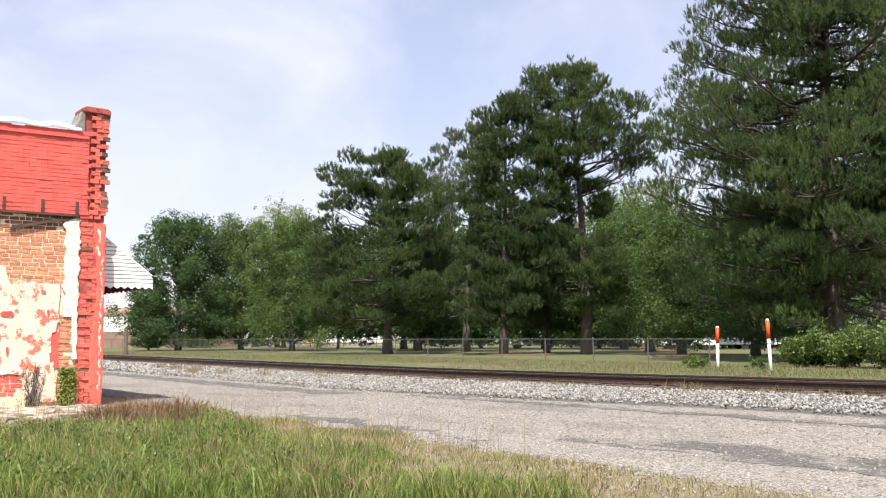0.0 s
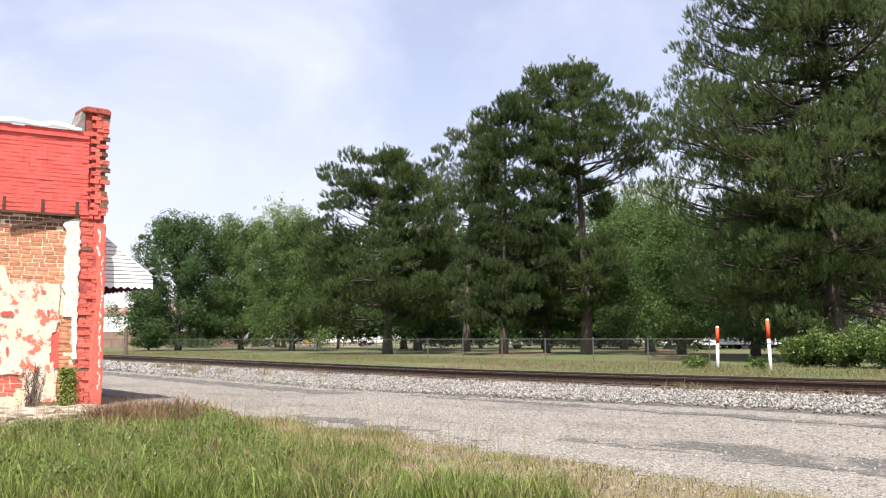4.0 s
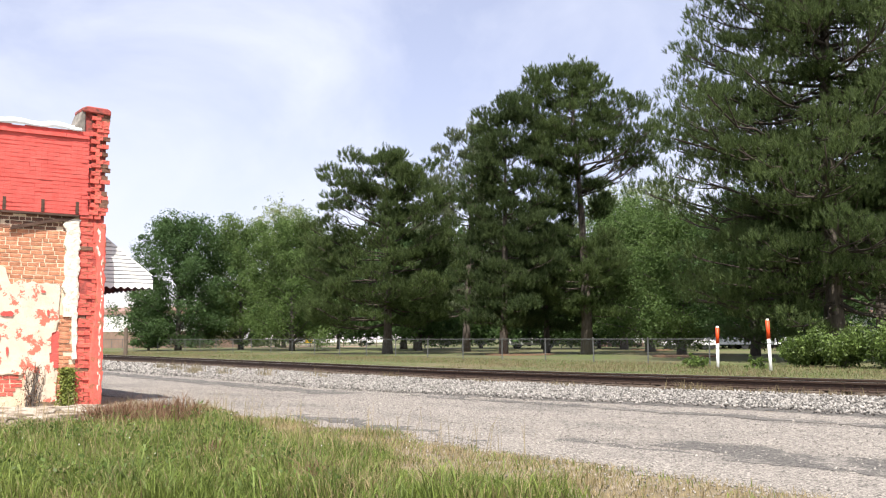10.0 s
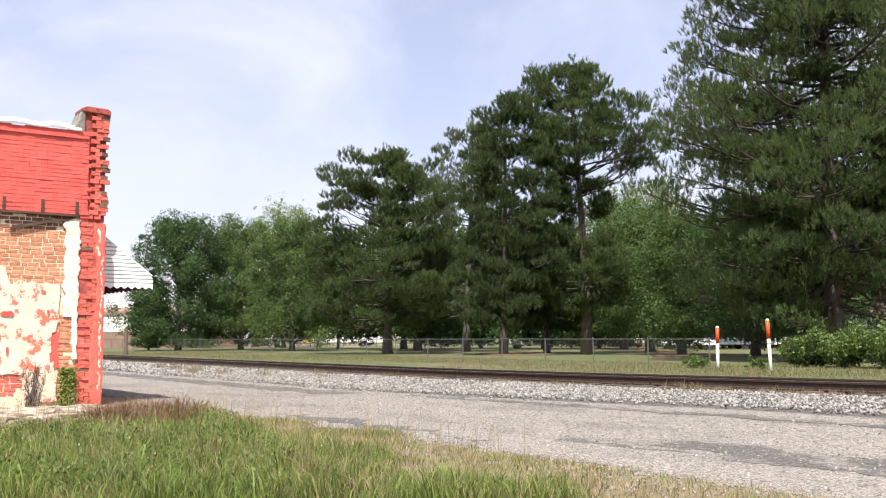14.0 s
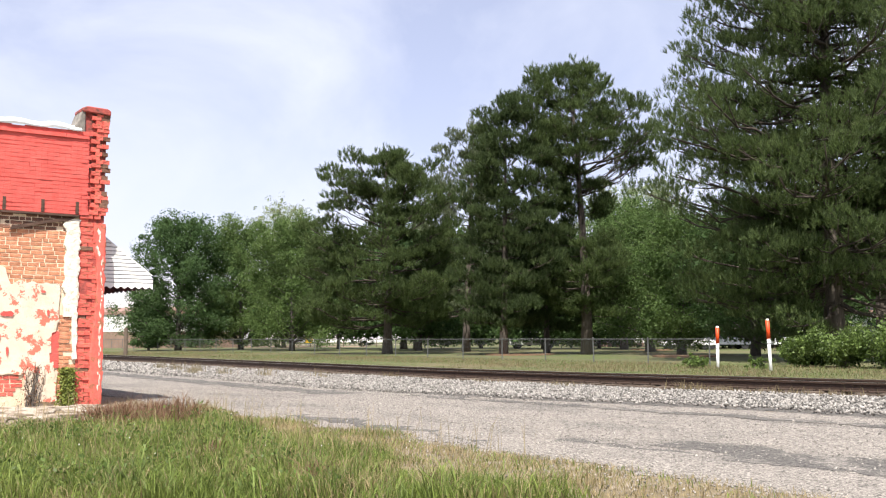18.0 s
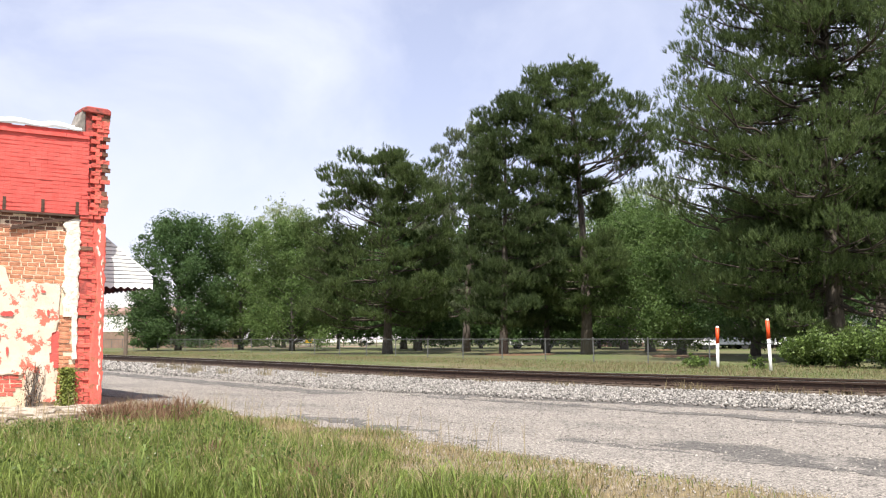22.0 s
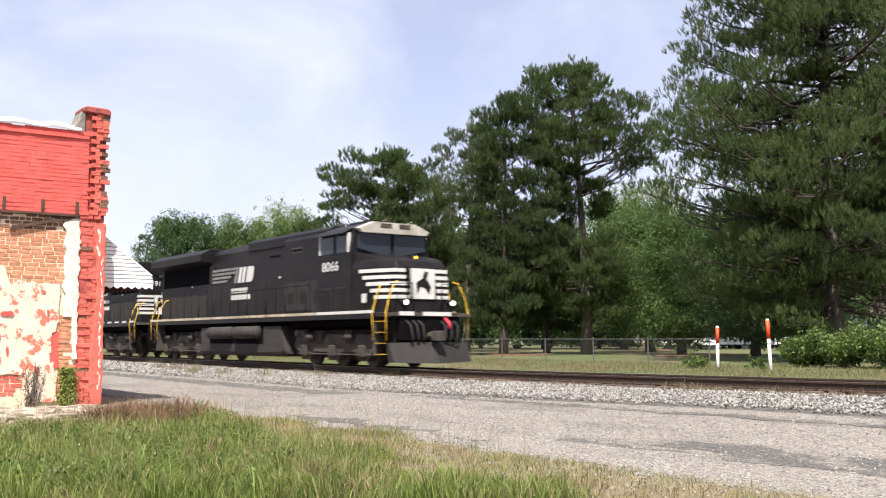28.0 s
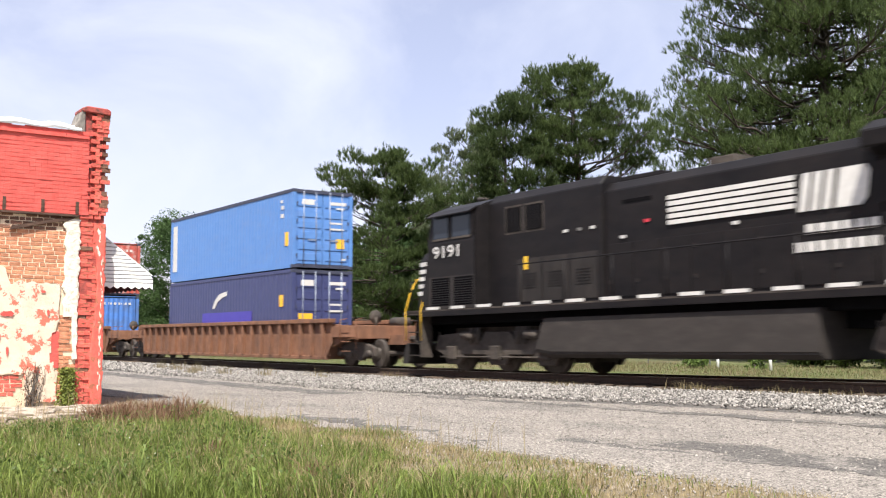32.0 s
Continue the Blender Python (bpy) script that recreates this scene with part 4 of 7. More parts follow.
    part("plaster_tongue", ragged_panel(lambda z: 5.42 + (1.7 - z) * 0.06, lambda z: 5.54, 0.88, 1.69, 3.0, WALL_X - 0.03, WALL_X + 0.02, 0.03), "plaster", store, "strip of broken white plaster")
    # metal sheet on the wall head
    bm = bmesh.new()
    rows = []
    for i in range(90):
        y = -8 + 13.5 * i / 89
        w = 0.018 * math.sin(y * 9) + 0.02 * noise.noise((y * 2.3, 0, 0))
        rows.append([bm.verts.new(p) for p in ((WALL_X + 0.075, y, 5.235 + w * 0.5), (WALL_X + 0.085, y, 5.27 + w), (WALL_X - 0.05, y, 5.37 + w), (WALL_X - 0.5, y, 5.44 + w))])
    for u, v in zip(rows, rows[1:]):
        for k in range(3):
            bm.faces.new((u[k], v[k], v[k + 1], u[k + 1]))
    shell(bm, 0.006)
    part("roof_flashing", bm, "sheet", store, "crinkled white metal flashing on the wall head")
    return store


build_store()


def build_awning():
    aw = thing("awning", "white corrugated metal awning with a scalloped edge", "awning")
    x0, y0, y1 = -20.46, 5.96, 7.10
    z_in, z_out, z_low = 3.39, 2.51, 2.31
    # horizontal slats of the closed end
    n = 14
    for i in range(n):
        a, b = z_low + (z_in - z_low) * i / n, z_low + (z_in - z_low) * (i + 1) / n
        def reach(z):
            return y1 if z <= z_out else y0 + (y1 - y0) * (z_in - z) / (z_in - z_out)
        ya, yb = reach(a), reach(b)
        bm = bmesh.new()
        prism(bm, [(y0, a), (ya, a), (max(yb, y0 + 0.02), b - 0.018), (y0, b - 0.018)], "x", x0 - 0.012, x0 + 0.012)
        part("end_slat", bm, "awning", aw)
        bm = bmesh.new()
        prism(bm, [(y0, b - 0.018), (max(yb, y0 + 0.02) - 0.004, b - 0.018), (max(yb, y0 + 0.015) - 0.004, b), (y0, b)], "x", x0 - 0.012, x0 - 0.004)
        part("end_groove", bm, "galv", aw)
    bm = bmesh.new()
    pts = [(y0, z_low + 0.004)]
    for i in range(0, 57):
        y = y0 + (y1 - y0) * i / 56
        pts.append((y, z_low - 0.035 - 0.02 * math.cos(i * math.pi / 3.5)))
    pts.append((y1, z_low + 0.004))
    prism(bm, pts[::-1], "x", x0 - 0.008, x0 + 0.016)
    part("end_scallop", bm, "awning", aw)
    # roof slats
    bm = bmesh.new()
    for k in range(60):
        x = x0 - 0.02 - k * 0.2
        prism(bm, [(y0, z_in), (y1 + 0.02, z_out), (y1 + 0.02, z_out + 0.02), (y0, z_in + 0.02)], "x", x - 0.19, x)
    part("roof_slats", bm, "awning", aw)["kind"] = "stuff"
    bm = bmesh.new()
    pts = []
    for i in range(0, 241):
        x = x0 - 12.0 * i / 240
        pts.append((x, z_low - 0.03 - 0.02 * math.cos(i * 1.1)))
    prism(bm, [(x0, z_out + 0.02)] + pts + [(x0 - 12.0, z_out + 0.02)], "y", y1, y1 + 0.012)
    part("front_valance", bm, "dark_steel", aw, "dark front valance")
    for x in (-20.8, -24.5, -28.5, -32.3):
        bm = bmesh.new()
        tube(bm, [(x, y0 - 0.03, 2.35), (x, y1, 2.42)], 0.02, 6)
        part("bracket", bm, "galv", aw)


build_awning()


def ivy():
    r = np.random.default_rng(44)
    n = 1700
    z = 0.72 * r.uniform(0, 1, n) ** 0.8
    y = 5.37 + r.normal(0, 0.085, n) * (1 - 0.35 * z)
    c = np.stack([WALL_X + 0.02 + r.uniform(0, 0.10, n), np.clip(y, 5.16, 5.57), z], 1)
    p = thing("ivy", "green ivy climbing the foot of the brick wall", "ivy")
    soup_leaves("leaves", c, 0.044, "ivy", r, p)
    bm = bmesh.new()
    tube(bm, [(WALL_X + 0.04, 5.36, 0), (WALL_X + 0.02, 5.4, 0.4), (WALL_X + 0.02, 5.37, 0.68)], [0.015, 0.01, 0.005], 6)
    part("stem", bm, "bark_grey", p)
    # dead vine on the cream paint
    q = thing("dead_vine", "withered vine stems on the cream wall", "vine")
    rq = random.Random(6)
    for k in range(9):
        y, z = 4.75 + rq.uniform(-0.28, 0.22), 0.0
        pts = [(WALL_X + 0.03, y, z)]
        for s in range(7):
            y += rq.uniform(-0.05, 0.05)
            z += rq.uniform(0.06, 0.16)
            pts.append((WALL_X + 0.02, y, z))
        bm = bmesh.new()
        tube(bm, pts, [0.012 - 0.0012 * i for i in range(8)], 5)
        part("stem", bm, "bark_grey", q)
    c = np.stack([WALL_X + 0.02 + r.uniform(0, 0.05, 260), r.normal(4.75, 0.13, 260), r.uniform(0.05, 0.75, 260)], 1)
    soup_leaves("dead_leaves", c, 0.028, "rust_weed", r, q)


ivy()


def broken_slabs():
    r = random.Random(3)
    for i, (x, y, w, d, t) in enumerate(((-19.5, 3.9, 0.55, 0.9, 4), (-19.45, 4.85, 0.5, 0.8, -3), (-18.9, 3.6, 0.5, 0.7, 12), (-18.7, 4.4, 0.45, 0.75, -8), (-19.5, 5.6, 0.45, 0.5, 5), (-18.2, 3.4, 0.4, 0.6, 20), (-18.0, 4.2, 0.5, 0.55, -14), (-17.5, 3.7, 0.45, 0.5, 8), (-17.4, 4.6, 0.42, 0.5, 25), (-18.3, 5.1, 0.5, 0.5, -5), (-16.9, 4.1, 0.4, 0.45, -20), (-19.0, 5.5, 0.35, 0.4, 30))):
        pts = [(w * math.cos(a) * r.uniform(0.75, 1.05), d * 0.62 * math.sin(a) * r.uniform(0.8, 1.1)) for a in [math.pi / 4 + math.pi / 3 * k for k in range(6)]]
        bm = bmesh.new()
        prism(bm, pts, "z", 0.0, 0.07)
        bmesh.ops.bevel(bm, geom=bm.edges[:], offset=0.015, segments=1, affect="EDGES")
        ob = tagged(part("concrete_slab", bm, "concrete"), "broken pale concrete slab at the wall's foot", "slab", "broken slabs")
        ob.matrix_basis = pose(x, y, -0.02, 0, r.uniform(-3, 3), t)
    for x, y, w, d, t in ((-9.9, 4.75, 0.45, 0.16, 30), (-6.55, 5.55, 0.3, 0.14, 55)):
        pts = [(w * math.cos(a) * r.uniform(0.75, 1.05), d * math.sin(a) * r.uniform(0.8, 1.1)) for a in [math.pi / 4 + math.pi / 3 * k for k in range(6)]]
        bm = bmesh.new()
        prism(bm, pts, "z", -0.02, 0.035)
        ob = tagged(part("concrete_slab", bm, "concrete"), "flat piece of concrete sunk in the grass", "slab", "broken slabs")
        ob.matrix_basis = pose(x, y, 0, 0, 0, t)


broken_slabs()


# ---------------------------------------------------------------- fence, marker posts
def build_fence():
    fe = thing("chain_link_fence", "low galvanised chain-link fence along the railway", "fence")
    y, base = 29.5, 0.3
    bm = bmesh.new()
    tube(bm, [(0, 0, -0.1), (0, 0, 1.0)], 0.026, 8)
    bmesh.ops.create_uvsphere(bm, u_segments=8, v_segments=5, radius=0.03, matrix=Matrix.Translation((0, 0, 1.0)))
    post = part("post", bm, "fence_wire", fe)
    xs = [-28.5 - 3.05 * i for i in range(27)] + [-25.45]
    post.matrix_basis = pose(xs[0], y, base)
    r = random.Random(2)
    for x in xs[1:]:
        shared("post", post.data, fe, pose(x, y, base + r.uniform(-0.03, 0.02), r.uniform(-1, 1), r.uniform(-1, 1)))
    bm = bmesh.new()
    tube(bm, [(-25.4, y, base + 0.965), (-108, y, base + 0.965)], 0.018, 6)
    part("top_rail", bm, "fence_wire", fe)
    # mesh of crossing wires
    tris = []
    s = 0.085
    for i in range(int(83 / s)):
        for sgn in (1, -1):
            x = -25.4 - i * s
            a, b = np.array((x, y - 0.02, base)), np.array((x - sgn * 0.93, y - 0.02, base + 0.93))
            w = np.array((0.0022, 0, 0.0022))
            tris += [(a - w, a + w, b + w), (a - w, b + w, b - w)]
    soup("wire_mesh", tris, "fence_wire", fe, "thin diamond wire mesh")


build_fence()


def marker_post(x, y, height, sleeve, lean, label):
    z = ground_z(x, y)
    p = thing("marker_post", label, "marker post", pose(x, y, z, 0, lean, 0), "marker posts")
    bm = bmesh.new()
    tube(bm, [(0, 0, -0.2), (0, 0, height - sleeve)], 0.052, 12)
    smooth(part("tube", bm, "white_post", p))
    bm = bmesh.new()
    tube(bm, [(0, 0, height - sleeve), (0, 0, height - 0.05)], 0.058, 12)
    smooth(part("sleeve", bm, "orange", p, "bright orange sleeve"))
    bm = bmesh.new()
    tube(bm, [(0, 0, height - 0.052), (0, 0, height - 0.02), (0, 0, height)], [0.054, 0.05, 0.03], 12)
    part("cap", bm, "white_post", p)
    bm = bmesh.new()
    tube(bm, [(0, 0, height - sleeve - 0.17), (0, 0, height - sleeve - 0.14)], 0.054, 12)
    part("band", bm, "tyre", p)


marker_post(-23.3, 27.4, 1.40, 0.58, 0.5, "white pipeline marker post with orange sleeve, upright")
marker_post(-20.55, 26.6, 1.60, 0.62, -3.2, "taller white marker post with orange sleeve, leaning")
# ---------------------------------------------------------------- trees
SWAY = []          # crowns that the wind moves: (object, phase, degrees)


def shoot_needles(bases, axes, length, spread, width, count, r):
    """Upright brushes: needles that leave a short shoot all along it and lean forward."""
    n = len(bases)
    c, h = np.repeat(bases, count, 0), np.repeat(axes, count, 0)
    q = r.normal(size=(n * count, 3))
    side = np.cross(h, q)
    side /= np.linalg.norm(side, axis=1)[:, None] + 1e-9
    u = r.uniform(0, 1, (n * count, 1))
    root = c + h * u * length * 0.55
    d = h * r.uniform(0.55, 1.1, (n * count, 1)) + side * (1.05 - 0.6 * u) * spread
    d /= np.linalg.norm(d, axis=1)[:, None]
    w = np.cross(d, r.normal(size=(n * count, 3)))
    w /= np.linalg.norm(w, axis=1)[:, None] + 1e-9
    w *= width * 0.5
    tip = root + d * length * r.uniform(0.45, 0.7, (n * count, 1))
    return np.stack([root - w, root + w, tip], 1), np.repeat(np.arange(n), count)


def limb_path(start, azimuth, length, rise, droop, r, n=6):
    p = np.array(start, float)
    pts = [tuple(p)]
    az = azimuth
    for i in range(n):
        k = (i + 1) / n
        az += r.uniform(-0.14, 0.14)
        slope = rise * (1 - k) + droop * k + r.uniform(-0.08, 0.08)
        st = length / n
        p = p + st * np.array((math.cos(az) * math.cos(slope), math.sin(az) * math.cos(slope), math.sin(slope)))
        pts.append(tuple(p))
    return pts


def trunk_path(height, lean, r, n=9):
    ph = r.uniform(0, 6)
    return [(lean[0] * (k / n) ** 1.4 * height + 0.012 * height * math.sin(ph + 3 * k / n) * (k / n), lean[1] * (k / n) ** 1.4 * height + 0.010 * height * math.cos(ph + 2.6 * k / n) * (k / n), height * k / n) for k in range(n + 1)]


def on_path(path, z):
    zs = [p[2] for p in path]
    return np.array((np.interp(z, zs, [p[0] for p in path]), np.interp(z, zs, [p[1] for p in path]), z))


ABEAM = 0.963          # azimuth along which the crowns' two flanks were judged


def pine(x, y, height, crown, seed, label, limbs=60, shoots=9000, lean=0.0, girth=0.3, material="needle", sway=0.45, gaps=(), inner=0.42,
         size=0.42, count=15, width=0.031, rise=(0.02, 0.3, 0.95), bare=0.0, depth=1.0, filled=0.35, clumps=5, pad=0.72):
    """crown: (height, reach of one flank, reach of the other) in metres; gaps: (from, to, flank -1 or 1, nearest, farthest) without needles."""
    r = random.Random(seed)
    g = np.random.default_rng(seed)
    tree = thing("pine_tree", label, "pine tree", pose(x, y, ground_z(x, y)), "pines in the park")
    drift = (lean * math.cos(ABEAM), lean * math.sin(ABEAM))
    tp = trunk_path(height * 0.97, drift, r)
    bm = bmesh.new()
    tube(bm, tp, [girth * (1 - 0.9 * k / 9) * (1.25 if k == 0 else 1) for k in range(10)], 12)
    smooth(part("trunk", bm, "bark", tree, "tall straight trunk with scaly brown bark"))
    cz, ca, cb = [p[0] for p in crown], [p[1] for p in crown], [p[2] for p in crown]
    low, high = cz[0], cz[-1]
    grid_z = np.linspace(low, high, 200)
    share = np.cumsum(np.interp(grid_z, cz, [a + b + 0.7 for a, b in zip(ca, cb)]))
    share = share / share[-1]
    bases, axes, level = [], [], []
    for i in range(limbs):
        zt = float(np.interp((i + r.random()) / limbs, share, grid_z))
        az = i * 2.39996 + r.uniform(-0.35, 0.35)
        az -= 0.32 * math.sin(2 * (az - ABEAM))
        k = math.cos(az - ABEAM)
        a, b = float(np.interp(zt, cz, ca)), float(np.interp(zt, cz, cb))
        reach = (b if k > 0 else a) * abs(k) ** 0.75 + depth * 0.5 * (a + b) * (1 - abs(k) ** 0.75)
        inside = r.random() < (filled if (zt - low) / (high - low) < 0.72 else 0.6)
        reach *= r.uniform(0.25, 0.85) if inside else r.uniform(0.88, 1.06)
        reach = max(reach - 0.1, 0.3)
        f = (zt - low) / (high - low)
        climb = float(np.interp(f, (0, 0.5, 1), rise)) + r.uniform(-0.12, 0.12)
        zs = min(max(zt - reach * climb, 0.8), height * 0.93)
        start = on_path(tp, zs)
        mid_axis = on_path(tp, min(zt, height * 0.97))
        end = np.array((mid_axis[0] + reach * math.cos(az), mid_axis[1] + reach * math.sin(az), zt))
        n = 7
        bow = -0.10 * reach if f < 0.55 else -0.06 * reach
        wig = g.normal(size=(n + 1, 3)) * 0.035 * reach * np.array((1, 1, 0.5))
        pa = np.array([start + (end - start) * (j / n) + np.array((0, 0, bow * math.sin(math.pi * j / n))) + wig[j] * math.sin(math.pi * j / n) for j in range(n + 1)])
        bm = bmesh.new()
        th = max(0.016, min(0.10, 0.0125 * reach + girth * 0.04))
        tube(bm, [tuple(p) for p in pa], [th * (1 - 0.8 * q / n) for q in range(n + 1)], 5)
        along = (end - start) / (np.linalg.norm(end - start) + 1e-9)
        flat = np.cross(along, (0, 0, 1.0))
        flat /= np.linalg.norm(flat) + 1e-9
        for b_ in range(clumps):
            # rounded pads of shoots: one at the limb's tip, the others on side branches
            u = 1.0 if b_ == 0 else inner + (0.97 - inner) * ((b_ - r.random()) / (clumps - 1)) ** 0.68
            j = min(int(u * n), n - 1)
            p = pa[max(0, j - 1)] if b_ else pa[n - 1]
            on = pa[j] + (pa[j + 1] - pa[j]) * (u * n - j)
            off = (0.12 + 0.26 * reach * (1.25 - u)) * r.uniform(0.5, 1.2)
            sgn = (1 if b_ % 2 else -1) if b_ else 0
            q = on + flat * sgn * off + np.array((0, 0, off * r.uniform(-0.35, 0.75)))
            d = q - p
            side = np.cross(d, (0.1, 0.2, 1.0))
            side /= np.linalg.norm(side) + 1e-9
            up = np.cross(side, d)
            up /= np.linalg.norm(up) + 1e-9
            t0 = max(0.010, th * 0.4)
            bend = p + d * 0.55 - np.array((0, 0, 0.10 * off))
            for o0, o1, ra, rb in ((p, bend, t0, t0 * 0.7), (bend, q, t0 * 0.7, t0 * 0.3)):
                ring = [[bm.verts.new(tuple(o + s_ * (side * math.cos(v) + up * math.sin(v)))) for v in (0.5, 2.6, 4.7)] for o, s_ in ((o0, ra), (o1, rb))]
                for e in range(3):
                    bm.faces.new((ring[0][e], ring[0][(e + 1) % 3], ring[1][(e + 1) % 3], ring[1][e]))
            if r.random() < bare:
                continue
            rel = q - mid_axis
            lat = rel[0] * math.cos(ABEAM) + rel[1] * math.sin(ABEAM)
            if any(lo < q[2] < hi and near < lat * s_ < far for lo, hi, s_, near, far in gaps):
                continue
            rc = pad * r.uniform(0.55, 1.25)
            each = int(shoots / (limbs * clumps) * (rc / pad) ** 1.6) + 4
            o = g.normal(size=(each, 3)) + along * 0.35
            o[:, 2] = np.abs(o[:, 2]) - 0.25
            o /= np.linalg.norm(o, axis=1)[:, None]
            c = q + o * rc * g.uniform(0.25, 1.0, (each, 1)) ** 0.6 * np.array((1, 1, 0.62)) - np.array((0, 0, size * 0.3))
            ax = o * 0.5 + np.array((0, 0, 0.95)) + g.normal(size=(each, 3)) * 0.22
            ax /= np.linalg.norm(ax, axis=1)[:, None]
            bases.append(c)
            axes.append(ax)
            level.append(np.full(each, int(min(2, f * 3))))
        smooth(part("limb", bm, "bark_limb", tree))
    # a few leading shoots crown the tip
    m = 60
    top = on_path(tp, height * 0.97)
    c = top + g.normal(size=(m, 3)) * np.array((0.35, 0.35, 0.3))
    bases.append(c)
    axes.append(np.tile((0, 0, 1.0), (m, 1)))
    level.append(np.full(m, 2))
    bases, axes, level = np.concatenate(bases), np.concatenate(axes), np.concatenate(level)
    tris, owner = shoot_needles(bases, axes, size, 0.62, width, count, g)
    sec = level[owner]
    for s in range(3):
        if (sec == s).any():
            ob = soup("crown", tris[sec == s], material, tree, "dense brush-like green pine needles")
            SWAY.append((ob, seed * 0.7 + s * 0.5, sway * (0.5 + 0.35 * s)))
    return tree


def broadleaf(x, y, height, radius, base, profile, seed, label, leaves=26000, size=0.16, material="leaf", girth=0.22, limbs=34, sway=0.3, open_top=False, clump=0.95, name="oak_tree", bark="bark_grey", category="tree"):
    r = random.Random(seed)
    g = np.random.default_rng(seed)
    z0 = ground_z(x, y)
    tree = thing(name, label, category, pose(x, y, z0), "trees in the park")
    tp = trunk_path(height * 0.86, (0, 0), r)
    bm = bmesh.new()
    tube(bm, tp, [girth * (1 - 0.88 * k / 9) * (1.25 if k == 0 else 1) for k in range(10)], 10)
    smooth(part("trunk", bm, bark, tree))
    zs, rs = [p[0] for p in profile], [p[1] for p in profile]
    centres, weights, low = [], [], []
    for i in range(limbs):
        f = base + (0.97 - base) * ((i + 0.5) / limbs) ** 0.85
        az = i * 2.39996 + r.uniform(-0.4, 0.4)
        reach = radius * float(np.interp(f, zs, rs)) * r.uniform(0.7, 1.1)
        st = max(base * 0.6, f - 0.22) * height
        path = limb_path(tuple(on_path(tp, min(st, height * 0.85))), az, max(0.4, math.hypot(reach, (f * height - st))), math.atan2(f * height - st, reach + 0.01) + 0.25, math.atan2(f * height - st, reach + 0.01) - 0.25, r)
        bm = bmesh.new()
        th = girth * 0.34 * (1.15 - f)
        tube(bm, path, [max(0.012, th * (1 - 0.85 * q / 6)) for q in range(7)], 5)
        smooth(part("limb", bm, bark, tree))
        pa = np.array(path)
        for b in range(20):
            u = 0.28 + 0.72 * r.random() ** 0.7
            j = min(int(u * 6), 5)
            centres.append(pa[j] + (pa[j + 1] - pa[j]) * (u * 6 - j) + g.normal(size=3) * np.array((0.3, 0.3, 0.22)) * radius * 0.3)
            weights.append(clump * r.uniform(0.3, 1.25))
    centres, weights = np.array(centres), np.array(weights)
    who = g.integers(0, len(centres), leaves)
    d = g.normal(size=(leaves, 3))
    d /= np.linalg.norm(d, axis=1)[:, None]
    pts = centres[who] + d * (weights[who] * g.uniform(0.25, 1, leaves) ** 0.5)[:, None] * np.array((1.05, 1.05, 0.85))
    pts = pts[pts[:, 2] > 0.25]
    zc = pts[:, 2] / height
    for s, (a, b) in enumerate(((-1, base + (1 - base) * 0.45), (base + (1 - base) * 0.45, 2))):
        sel = (zc >= a) & (zc < b)
        if sel.any():
            ob = soup_leaves("crown", pts[sel], size, material, g, tree, far=True)
            SWAY.append((ob, seed * 1.3 + s, sway * (0.6 + 0.5 * s)))
    return tree


EGG = ((0.0, 0.4), (0.15, 0.85), (0.35, 1.0), (0.6, 0.95), (0.8, 0.7), (0.95, 0.35), (1.0, 0.15))

pine(-56.2, 34.8, 13.0, ((1.9, 4.4, 3.4), (3.0, 5.4, 4.2), (4.6, 5.8, 4.6), (6.2, 5.7, 4.6), (7.8, 5.0, 4.4), (9.2, 4.2, 4.2), (10.4, 4.5, 4.2), (11.4, 4.1, 3.9), (12.2, 3.2, 2.9), (12.9, 2.0, 1.8)), 1,
     "round-crowned pine behind the chain-link fence", 104, 18000, girth=0.30, gaps=((7.7, 9.2, -1, 1.3, 3.3),), rise=(0.0, 0.3, 0.6), filled=0.4)
pine(-60.6, 44.2, 16.6, ((2.4, 3.8, 3.8), (4.2, 4.2, 4.2), (8.3, 3.8, 3.6), (11.0, 3.4, 3.2), (12.8, 3.0, 2.8), (15.0, 2.4, 2.2), (16.2, 1.0, 0.9)), 2,
     "taller pine standing behind the round-crowned pine", 72, 8200, lean=0.03, girth=0.28, material="needle_pale", bare=0.12, width=0.034, count=16)
pine(-46.0, 42.5, 17.7, ((2.3, 1.8, 2.2), (3.6, 2.9, 3.0), (5.0, 3.2, 3.2), (6.2, 2.8, 2.6), (7.0, 2.0, 1.9), (8.0, 1.4, 1.5), (9.6, 1.5, 1.7), (10.6, 2.3, 2.2), (11.6, 2.9, 4.2), (13.0, 3.2, 5.2), (14.2, 3.2, 4.9), (15.2, 3.1, 4.5), (16.0, 3.0, 3.0), (17.0, 2.6, 2.5), (17.6, 1.5, 1.5)), 3,
     "tall pine with an open middle crown and bare trunk", 112, 15500, lean=-0.036, girth=0.34, gaps=((10.2, 11.6, 1, 0.8, 3.0), (6.6, 10.0, 1, -0.5, 0.7)), rise=(0.0, 0.4, 0.7), filled=0.4, clumps=5)
pine(-47.6, 37.4, 15.2, ((1.7, 2.2, 2.0), (4.2, 3.2, 2.7), (7.0, 2.7, 3.2), (9.8, 2.2, 3.3), (12.0, 1.9, 3.1), (13.6, 1.6, 2.5), (14.6, 1.3, 1.9), (15.3, 0.5, 0.7)), 4,
     "dark pine with low branches near the fence", 70, 11000, inner=0.15, lean=0.03, filled=0.5, material="needle_old", girth=0.24)
